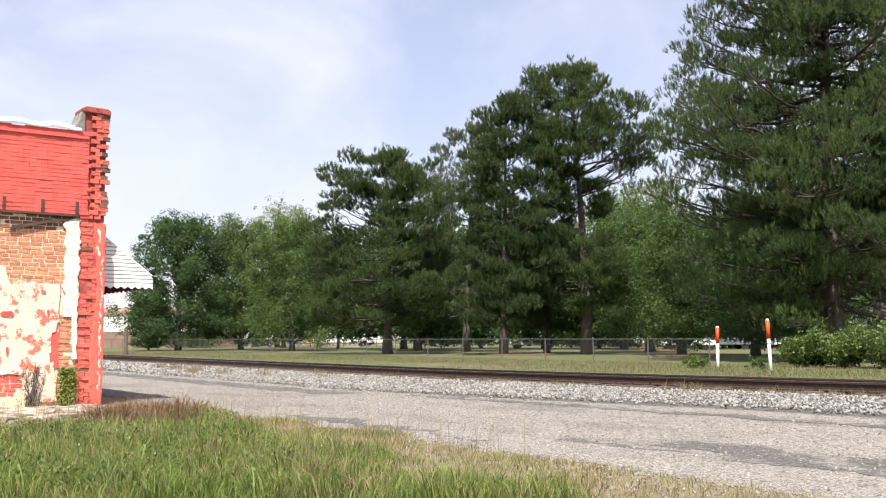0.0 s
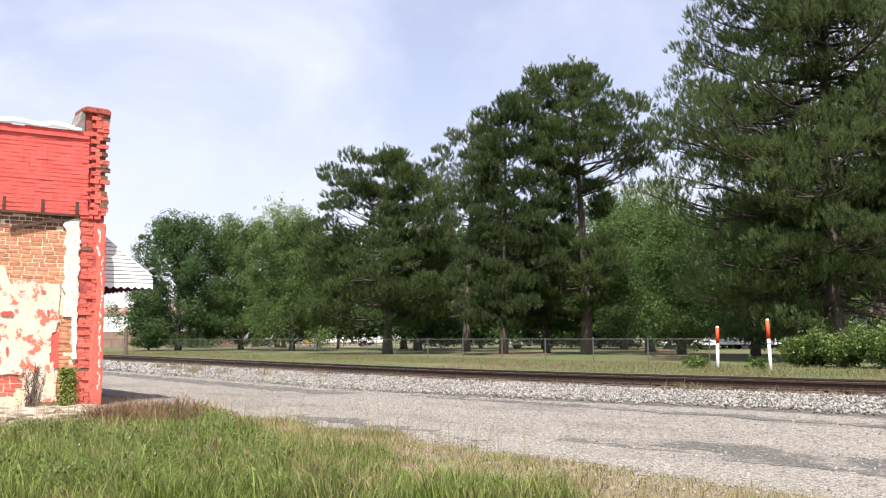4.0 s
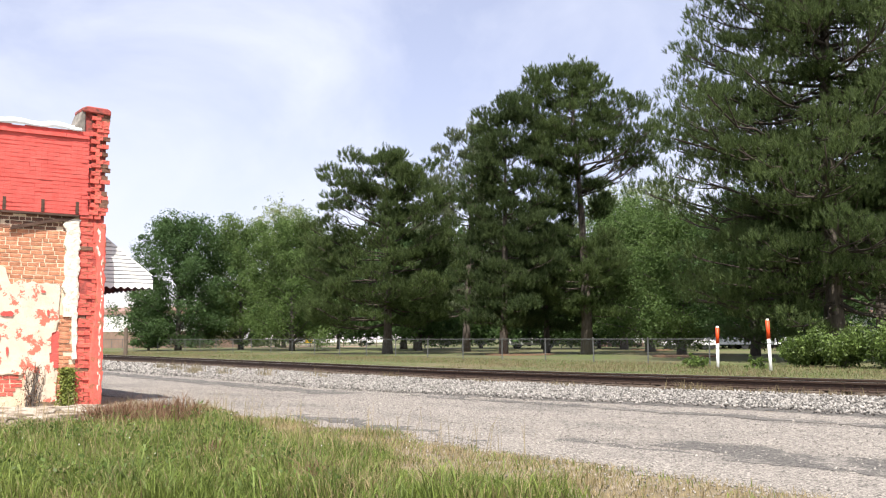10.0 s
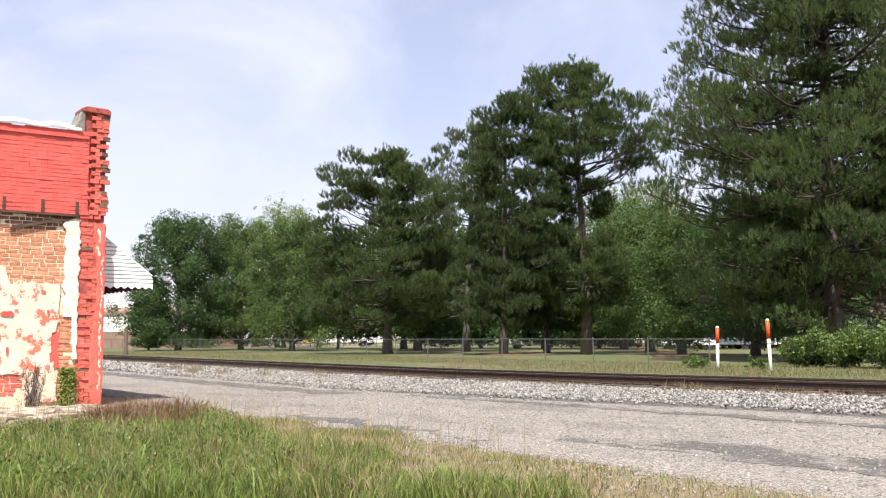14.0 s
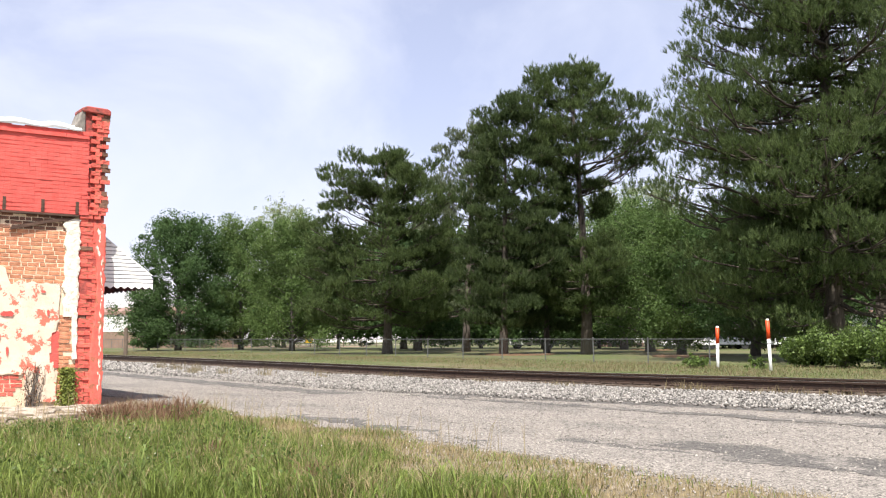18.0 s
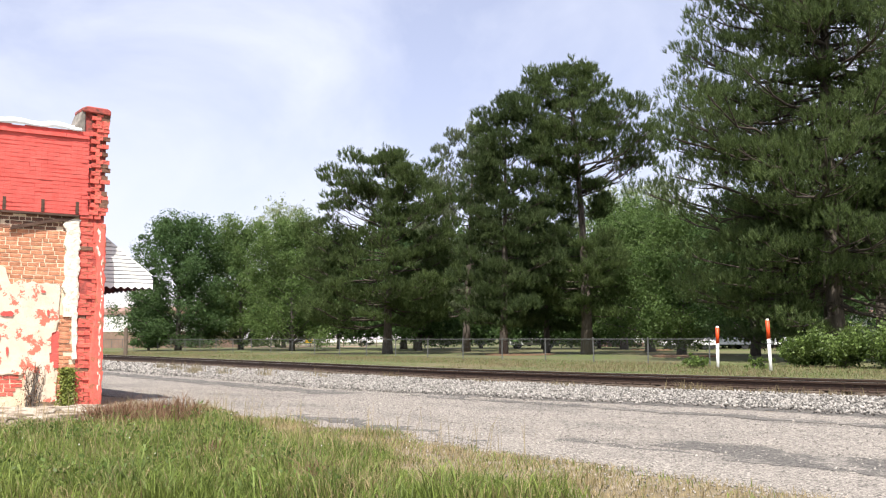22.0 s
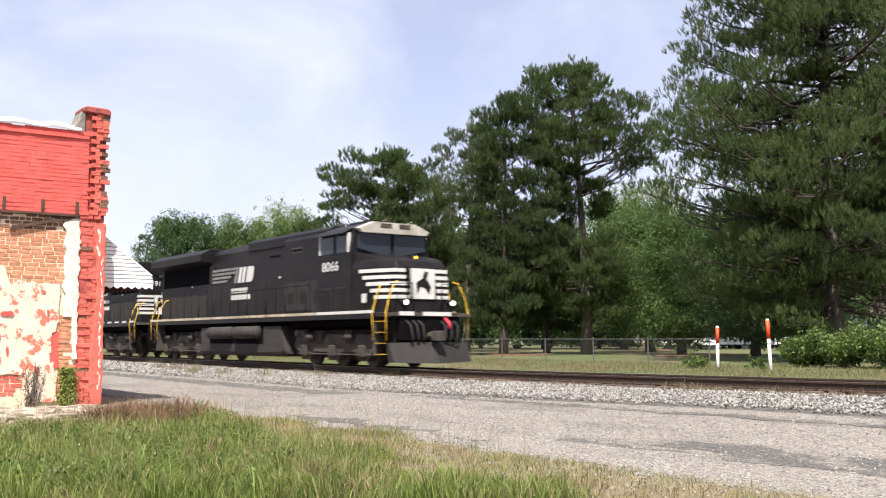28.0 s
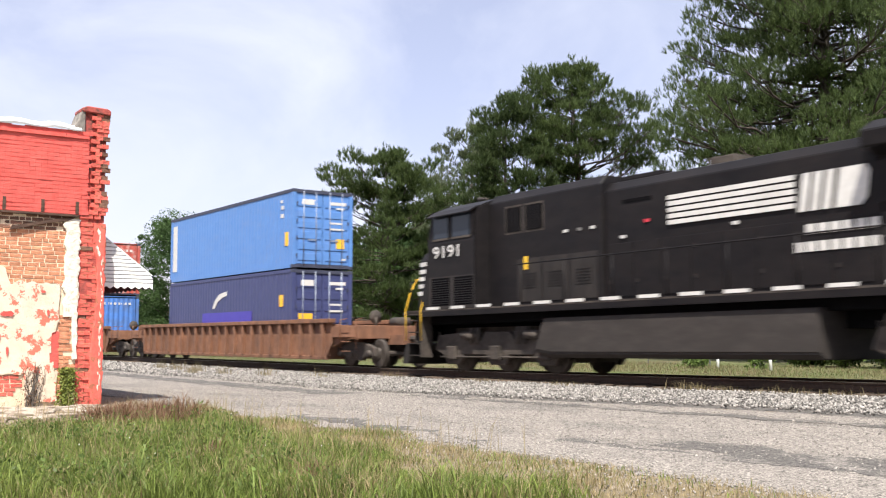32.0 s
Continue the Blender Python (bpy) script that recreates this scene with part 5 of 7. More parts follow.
pine(-25.4, 37.0, 22.5, ((0.7, 5.2, 3.0), (2.75, 5.8, 5.5), (3.9, 5.9, 6.0), (5.5, 6.4, 6.2), (6.6, 7.2, 6.3), (7.6, 7.5, 6.3), (8.7, 7.3, 6.3), (9.4, 6.6, 6.2), (10.3, 7.1, 6.2), (11.0, 7.0, 6.0), (11.6, 5.7, 6.0), (12.6, 5.9, 6.0), (13.5, 5.6, 5.8), (14.7, 5.3, 5.6), (16.5, 5.0, 5.2), (19.0, 4.0, 4.0), (22.2, 0.8, 0.8)), 5,
     "huge dark pine with branches hanging to the ground", 240, 54000, clumps=7, pad=0.84, girth=0.42, size=0.37, count=15, width=0.023, inner=0.16, material="needle", rise=(-0.12, 0.15, 0.6),
     gaps=((5.9, 6.9, -1, 3.8, 5.0), (11.8, 13.0, 1, -1.6, 0.2), (-1, 2.7, 1, -1.2, 7)), filled=0.5)
pine(-31.8, 50.5, 15.0, ((3.2, 4.5, 4.5), (6.0, 6.0, 6.0), (10.0, 5.0, 5.0), (15.0, 1.0, 1.0)), 6, "large pine beside the huge pine", 56, 6000, girth=0.36, material="needle_old", width=0.034, count=15)
SKIRT = ((0.0, 0.85), (0.1, 1.0), (0.35, 1.0), (0.6, 0.92), (0.8, 0.68), (0.95, 0.38), (1.0, 0.15))
broadleaf(-84.4, 31.6, 12.0, 5.4, 0.05, SKIRT, 11, "dense dark green oak behind the fence", 80000, 0.12, "leaf", 0.26, 54, clump=0.75)
broadleaf(-86.1, 38.0, 12.0, 5.6, 0.07, SKIRT, 12, "lighter green spreading tree behind the fence", 72000, 0.12, "leaf_light", 0.22, 54, clump=0.8)
broadleaf(-75.2, 37.6, 11.4, 5.0, 0.09, SKIRT, 13, "light green young oak behind the fence", 56000, 0.115, "leaf_light", 0.22, 48, clump=0.75)
broadleaf(-100.0, 49.0, 16.4, 5.4, 0.25, EGG, 14, "pale sparse tree just coming into leaf", 22000, 0.12, "leaf_pale", 0.2, 66, clump=0.42)
broadleaf(-61.3, 60.7, 13.0, 6.0, 0.14, EGG, 15, "yellow-green leafy tree behind the tall pine", 36000, 0.145, "leaf_mid", 0.3, 48, clump=0.95)
broadleaf(-50.5, 52.5, 10.5, 4.8, 0.12, EGG, 16, "leafy green tree in the back of the park", 48000, 0.11, "leaf_mid", 0.3, 48, clump=0.8)
broadleaf(-36.5, 46.0, 9.5, 4.2, 0.12, EGG, 17, "green leafy tree between the pines", 46000, 0.10, "leaf", 0.25, 44, clump=0.8)
broadleaf(-78.0, 50.0, 12.0, 5.0, 0.14, EGG, 18, "dark green tree in the back of the park", 24000, 0.20, "leaf", 0.3, clump=1.15)
broadleaf(-68.0, 45.0, 9.0, 4.4, 0.14, EGG, 19, "dark green tree behind the round-crowned pine", 24000, 0.19, "leaf", 0.26, clump=1.05)

pine(-50.4, 43.1, 10.0, ((1.6, 2.6, 2.4), (4.0, 3.0, 2.8), (7.0, 2.4, 2.2), (9.8, 0.6, 0.6)), 7, "younger dark pine between two tall pines", 48, 5200, girth=0.2, material="needle_old", width=0.03, count=16)
broadleaf(-41.4, 45.6, 8.6, 4.0, 0.10, EGG, 22, "green leafy tree beside the huge pine", 60000, 0.095, "leaf_mid", 0.25, 50, clump=0.75)
broadleaf(-78.6, 83.1, 19.0, 6.6, 0.2, EGG, 23, "pale sparse tree just coming into leaf", 34000, 0.13, "leaf_pale", 0.2, 64, clump=0.5)
broadleaf(-78.5, 76.3, 17.6, 6.2, 0.2, EGG, 24, "pale sparse tree just coming into leaf", 30000, 0.13, "leaf_pale", 0.2, 60, clump=0.5)
broadleaf(-84.3, 46.9, 10.5, 5.6, 0.15, SKIRT, 40, "dark green tree in the back row of the park", 17000, 0.26, "leaf", 0.16, 36, clump=1.0)
broadleaf(-76.9, 50.5, 11, 5.6, 0.15, SKIRT, 41, "dark green tree in the back row of the park", 17000, 0.26, "leaf", 0.16, 36, clump=1.0)
broadleaf(-78.4, 58.9, 12, 5.6, 0.06, SKIRT, 42, "dark green tree in the back row of the park", 17000, 0.26, "leaf", 0.16, 36, clump=1.0)
broadleaf(-68.9, 58.5, 11, 5.6, 0.06, SKIRT, 43, "dark green tree in the back row of the park", 17000, 0.26, "leaf", 0.16, 36, clump=1.0)
broadleaf(-69.1, 65.3, 11, 5.6, 0.06, SKIRT, 44, "dark green tree in the back row of the park", 17000, 0.26, "leaf", 0.16, 36, clump=1.0)
broadleaf(-61.0, 73.4, 12, 5.6, 0.06, SKIRT, 45, "dark green tree in the back row of the park", 17000, 0.26, "leaf", 0.16, 36, clump=1.0)
broadleaf(-60.3, 81.3, 13, 5.6, 0.2, SKIRT, 46, "dark green tree in the back row of the park", 17000, 0.26, "leaf", 0.16, 36, clump=1.0)
broadleaf(-57.4, 85.6, 13, 5.6, 0.2, SKIRT, 47, "dark green tree in the back row of the park", 17000, 0.26, "leaf", 0.16, 36, clump=1.0)
broadleaf(-86.5, 29.8, 4.6, 2.1, 0.05, SKIRT, 50, "low dark green tree beside the dense oak", 12000, 0.13, "leaf", 0.1, 24, clump=0.6)

def shrub(x, y, height, radius, seed, leaves, label):
    g = np.random.default_rng(seed)
    r = random.Random(seed)
    s = thing("shrub", label, "shrub", pose(x, y, ground_z(x, y)), "shrubs along the verge")
    pts = []
    for k in range(16):
        az, ln = r.uniform(0, 2 * math.pi), r.uniform(0.5, 1.0)
        tip = (radius * 0.8 * ln * math.cos(az), radius * 0.8 * ln * math.sin(az), height * r.uniform(0.5, 0.95))
        path = [(0.1 * math.cos(az), 0.1 * math.sin(az), -0.03), (tip[0] * 0.4, tip[1] * 0.4, tip[2] * 0.6), tip]
        bm = bmesh.new()
        tube(bm, path, [0.022, 0.014, 0.006], 5)
        part("stem", bm, "bark_grey", s)
        pts += [np.array(tip) * q + g.normal(size=3) * 0.12 for q in (1.0, 0.85, 0.6, 0.4)]
    pts = np.array(pts)
    who = g.integers(0, len(pts), leaves)
    c = pts[who] + g.normal(size=(leaves, 3)) * np.array((0.26, 0.26, 0.2)) * height * 0.55
    c = c[c[:, 2] > 0.03]
    SWAY.append((soup_leaves("foliage", c, 0.075, "leaf_bush", g, s, far=True), seed, 0.5))


for i, (x, y, h, rd) in enumerate(((-22.4, 31.0, 0.9, 1.0), (-20.9, 30.8, 1.25, 1.2), (-19.2, 30.9, 1.4, 1.3), (-17.2, 31.2, 1.75, 1.4), (-23.9, 32.6, 0.8, 0.8), (-19.9, 32.8, 1.5, 1.2), (-15.3, 31.8, 2.3, 1.5), (-18.1, 33.0, 1.7, 1.0))):
    shrub(x, y, h, rd, 60 + i, 8000, "bright green leafy shrub beside the railway verge")
for i, (x, y, h, rd) in enumerate(((-24.6, 27.6, 0.2, 0.5), (-24.0, 27.2, 0.17, 0.45), (-22.0, 27.8, 0.2, 0.5))):
    shrub(x, y, h, rd, 80 + i, 900, "low green weed bush at the marker posts")

# far woods that close the view
def far_woods():
    g = np.random.default_rng(90)
    c, z = [], []
    for k in range(520):
        d = g.uniform(150, 260)
        a = g.uniform(radians(-38), radians(48))
        fx, fy = -math.cos(YAW), math.sin(YAW)
        x, y = d * (fx * math.cos(a) + fy * math.sin(a)), d * (fy * math.cos(a) - fx * math.sin(a))
        if y < 45 or y < 0.42 * abs(x):
            continue
        h, w = g.uniform(7, 13), g.uniform(2.5, 4.5)
        m = 70
        u = g.normal(size=(m, 3))
        u /= np.linalg.norm(u, axis=1)[:, None]
        c.append(np.array((x, y, h * 0.55 + 0.7)) + u * g.uniform(0.5, 1, (m, 1)) * np.array((w, w, h * 0.45)))
    soup_leaves("far_woods", np.concatenate(c), 1.1, "leaf", g, None, "distant green woods behind the park")


far_woods()

# pine straw rings under trees
for x, y, w in ((-57.5, 60, 1.6), (-37.4, 41.5, 1.7), (-47.5, 38.5, 2.0)):
    bm = bmesh.new()
    pts = [(w * math.cos(a) * (1 + 0.2 * noise.noise((math.cos(a), math.sin(a), x))), w * math.sin(a) * (1 + 0.2 * noise.noise((math.cos(a), math.sin(a), y)))) for a in [2 * math.pi * k / 20 for k in range(20)]]
    prism(bm, pts, "z", -0.05, 0.07)
    ob = tagged(part("pine_straw_bed", bm, "mulch"), "bed of reddish pine straw under a tree", "mulch bed", "mulch beds")
    ob.matrix_basis = pose(x, y, ground_z(x, y))


# ---------------------------------------------------------------- far buildings, street and cars
def far_store(x, y, length, depth, h, label, turn, windows=0, base=1.0):
    b = thing("low_building", label, "building", pose(x, y, ground_z(x, y) - 0.05, 0, 0, turn))
    bm = bmesh.new()
    box(bm, -length / 2, length / 2, -depth / 2, depth / 2, 0, base)
    part("plinth", bm, "far_tan", b, "brown brick base")
    bm = bmesh.new()
    box(bm, -length / 2, length / 2, -depth / 2, depth / 2, base, h)
    wall = part("wall", bm, "far_white", b, "white painted wall")
    bm = bmesh.new()
    prism(bm, [(-depth / 2 - 0.12, h), (depth / 2 + 0.12, h), (depth / 2 + 0.1, h + 0.35), (0, h + 1.0), (-depth / 2 - 0.1, h + 0.35)], "x", -length / 2 - 0.5, length / 2 + 0.5)
    part("roof", bm, "far_roof", b, "low red-brown roof")
    for k in range(windows):
        bm = bmesh.new()
        u = length * (0.05 + 0.15 * k)
        box(bm, u - 0.6, u + 0.6, -depth / 2 - 0.03, -depth / 2 + 0.03, 1.4, 2.5)
        part("window", bm, "cab_glass", b)


far_store(-118, 38, 26, 10, 3.6, "long low white building with a red-brown roof", 20, 0, 1.8)
far_store(-59.9, 89.0, 20, 8, 3.1, "low white building behind the huge pine", 55, 2, 0.4)
far_store(-81.2, 79.3, 5, 5, 2.6, "small white hut behind the park", 55, 2, 0.5)
far_store(-95, 108, 13, 10, 3.0, "far low white building behind the park trees", -35, 2)

for i, (x, y, h) in enumerate(((-98, 80, 4.5), (-88, 79, 3.2), (-80.5, 83, 4.2), (-71, 80, 3.6), (-64, 76, 4.4), (-103, 72, 3.4))):
    broadleaf(x, y, h, 3.2, 0.04, EGG, 30 + i, "low dark green tree at the back of the park", 5200, 0.30, "leaf", 0.1, 14, clump=0.8)

bm = bmesh.new()
box(bm, -22, 22, -3, 3, -0.2, 0.03)
far_street = tagged(part("far_street", bm, "concrete"), "pale concrete street behind the park", "street", kind="structure")
far_street.matrix_basis = pose(-135, 68, 0.50, 0, 0, 55)

bm = bmesh.new()
box(bm, -13, 13, -6, 6, -0.2, 0.04)
lot = tagged(part("dirt_lot", bm, "far_tan"), "reddish brown bare lot behind the park", "lot", kind="structure")
lot.matrix_basis = pose(-112, 51.5, 0.42, 0, 0, 55)


def car(x, y, turn, paint, label):
    c = thing("parked_car", label, "car", pose(x, y, ground_z(x, y), 0, 0, turn), "cars beyond the park")
    bm = bmesh.new()
    prism(bm, [(-2.2, 0.35), (2.2, 0.35), (2.25, 0.7), (1.3, 0.92), (-1.5, 0.98), (-2.2, 0.9)], "y", -0.85, 0.85)
    bmesh.ops.bevel(bm, geom=bm.edges[:], offset=0.05, segments=2, affect="EDGES")
    part("body", bm, paint, c)
    bm = bmesh.new()
    prism(bm, [(-1.6, 0.93), (1.0, 0.9), (0.35, 1.42), (-1.1, 1.45)], "y", -0.72, 0.72)
    part("windows", bm, "cab_glass", c)
    bm = bmesh.new()
    prism(bm, [(-1.15, 1.44), (0.4, 1.41), (0.3, 1.5), (-1.05, 1.52)], "y", -0.70, 0.70)
    part("roof", bm, paint, c)
    for u in (-1.4, 1.35):
        for v in (-0.8, 0.62):
            bm = bmesh.new()
            tube(bm, [(u, v, 0.32), (u, v + 0.18, 0.32)], 0.32, 14)
            part("wheel", bm, "tyre", c)


for x, y, t, p, l in ((-82.2, 78.0, 50, "car_red", "red parked car behind the park trees"),
                      (-71.0, 59.1, 58, "car_white", "white parked car behind the park trees"),
                      (-57.7, 64.1, 52, "car_white", "white parked car behind the park trees"),
                      (-57.2, 68.3, 60, "car_grey", "dark grey parked car behind the park trees"),
                      (-46.1, 63.3, 55, "car_white", "white parked car behind the shrubs"),
                      (-47.5, 68.3, 48, "car_white", "white parked car behind the shrubs"),
                      (-44.3, 69.4, 55, "car_grey", "grey parked car behind the shrubs"),
                      (-48.1, 74.5, 60, "car_white", "white parked car behind the shrubs")):
    car(x, y, t, p, l)


def roadside_post(x, y, h):
    p = thing("wooden_post", "weathered wooden post by the far end of the fence", "post", pose(x, y, ground_z(x, y)))
    bm = bmesh.new()
    tube(bm, [(0, 0, -0.1), (0, 0, h)], [0.14, 0.12], 9)
    part("shaft", bm, "tie", p)
    bm = bmesh.new()
    tube(bm, [(0, 0, h), (0, 0, h + 0.04)], [0.125, 0.02], 9)
    part("weathered_top", bm, "tie", p)


roadside_post(-67.7, 21.8, 1.75)


def guard_rail(x0, y0, x1, y1):
    g = thing("guard_rail", "white guard rail on short posts beside the far street", "guard rail")
    n = 6
    bm = bmesh.new()
    loft(bm, [[(x, y, 0.92), (x + 0.1, y + 0.06, 0.92), (x + 0.1, y + 0.06, 1.26), (x, y, 1.26)] for x, y in ((x0, y0), (x1, y1))])
    part("beam", bm, "white_post", g)
    for k in range(n):
        u = (k + 0.5) / n
        x, y = x0 + (x1 - x0) * u + 0.1, y0 + (y1 - y0) * u + 0.1
        bm = bmesh.new()
        tube(bm, [(x, y, ground_z(x, y) - 0.1), (x, y, 1.2)], 0.07, 8)
        part("post", bm, "tie", g)


guard_rail(-108.9, 53.5, -102.4, 62.9)


def yellow_marker(x, y):
    p = thing("yellow_marker", "small yellow street marker in the far street", "marker", pose(x, y, ground_z(x, y)))
    bm = bmesh.new()
    box(bm, -0.05, 0.05, -0.45, 0.45, 0.5, 1.3, 0.02)
    part("panel", bm, "yellow", p)
    bm = bmesh.new()
    tube(bm, [(0, 0, -0.1), (0, 0, 0.6)], 0.05, 8)
    part("stake", bm, "galv", p)


yellow_marker(-99, 51.5)


# ---------------------------------------------------------------- the train
WHEELS = []        # (wheelset, radius, place in its vehicle's space)


def bpart(name, material, parent, *dims, bevel=0.0, label=""):
    bm = bmesh.new()
    box(bm, *dims, bevel)
    return part(name, bm, material, parent, label)


def tpart(name, material, parent, points, radius, sides=8, label=""):
    bm = bmesh.new()
    tube(bm, points, radius, sides)
    return smooth(part(name, bm, material, parent, label))


def wheelset(parent, x, radius):
    """Axle and two flanged wheels, centred on its own origin."""
    bm = bmesh.new()
    tube(bm, [(0, -0.78, 0), (0, 0.78, 0)], 0.09, 10)
    for s in (-1, 1):
        tube(bm, [(0, s * 0.82, 0), (0, s * 0.81, 0), (0, s * 0.72, 0), (0, s * 0.715, 0), (0, s * 0.69, 0)], [radius - 0.05, radius, radius, radius + 0.028, radius + 0.028], 28)
        tube(bm, [(0, s * 0.815, 0), (0, s * 0.86, 0)], [0.2, 0.17], 14)
        for k in range(5):
            a = 2 * math.pi * k / 5
            tube(bm, [(0.3 * math.cos(a), s * 0.815, 0.3 * math.sin(a)), (0.3 * math.cos(a), s * 0.835, 0.3 * math.sin(a))], 0.055, 8)
    ob = part("wheelset", bm, "steel", parent, "pair of steel wheels on an axle")
    ob.matrix_basis = pose(x, 0, radius)
    WHEELS.append((ob, radius, x))
    return ob


def lettering(text, size, parent, m, material="white", name="number", label=""):
    cu = bpy.data.curves.new(name, "FONT")
    cu.body, cu.size, cu.extrude, cu.offset = text, size, 0.002, 0.004
    tmp = bpy.data.objects.new(name, cu)
    me = bpy.data.meshes.new_from_object(tmp)
    bpy.data.objects.remove(tmp)
    me.name = name
    me.materials.clear()
    me.materials.append(M[material])
    ob = new(name, me)
    ob.parent, ob.matrix_basis = parent, m
    if label:
        ob["label"] = label
    return ob


def six_wheel_truck(loco, c, tag):
    """Three-axle locomotive truck centred at c."""
    for s in (-1, 1):
        y0, y1 = s * 1.0, s * 1.16
        bm = bmesh.new()
        out = [(-2.85, 0.60), (-2.7, 1.0), (-1.5, 1.06), (-1.25, 0.82), (-0.75, 0.82), (-0.5, 1.06), (0.5, 1.06), (0.75, 0.82), (1.25, 0.82), (1.5, 1.06), (2.7, 1.0), (2.85, 0.60),
               (2.45, 0.46), (2.25, 0.20), (1.66, 0.20), (1.45, 0.46), (0.5, 0.46), (0.32, 0.20), (-0.32, 0.20), (-0.5, 0.46), (-1.45, 0.46), (-1.66, 0.20), (-2.25, 0.20), (-2.45, 0.46)]
        prism(bm, [(c + a, b) for a, b in out], "y", min(y0, y1), max(y0, y1))
        bmesh.ops.bevel(bm, geom=[e for e in bm.edges if abs(e.verts[0].co.y - e.verts[1].co.y) < 1e-4], offset=0.018, segments=1, affect="EDGES")
        fr = part("truck_frame", bm, "grime", loco, "dusty cast side frame of the truck")
        for d in (-1.95, 0, 1.95):
            bm = bmesh.new()
            ya, yb = s * 1.15, s * 1.27
            box(bm, c + d - 0.19, c + d + 0.19, min(ya, yb), max(ya, yb), 0.33, 0.70, 0.03)
            part("axle_box", bm, "grime", fr)
        for d in (-1.0, 1.0):
            for e in (-0.13, 0.13):
                tpart("spring", "grime", fr, [(c + d + e, s * 1.12, 0.74), (c + d + e, s * 1.12, 1.18)], 0.095, 10)
        for d in (-1.75, 0.9):
            tpart("brake_cylinder", "grime", fr, [(c + d, s * 1.24, 0.96), (c + d + 0.5, s * 1.24, 0.98)], 0.11, 10)
        tpart("sand_pipe", "grime", fr, [(c + 2.72, s * 1.1, 1.1), (c + 2.7, s * 1.0, 0.6), (c + 2.55, s * 0.8, 0.2)], 0.022, 6)
        tpart("brake_rod", "grime", fr, [(c - 2.5, s * 1.2, 0.40), (c + 2.5, s * 1.2, 0.40)], 0.025, 6)
    bpart("truck_bolster", "grime", loco, c - 2.5, c + 2.5, -0.66, 0.66, 0.27, 1.2)
    for d in (-1.95, 0, 1.95):
        wheelset(loco, c + d, 0.53)


def plate(bm, outline, y0, y1):
    return prism(bm, outline, "y", min(y0, y1), max(y0, y1))


def stripe_band(name, parent, path, z0, z1, material="white"):
    """A thin upright band along a path of (x, y) points."""
    bm = bmesh.new()
    lo, hi = [bm.verts.new((x, y, z0)) for x, y in path], [bm.verts.new((x, y, z1)) for x, y in path]
    for i in range(len(path) - 1):
        bm.faces.new((lo[i], lo[i + 1], hi[i + 1], hi[i]))
    shell(bm, 0.012)
    return part(name, bm, material, parent, "white painted stripe")


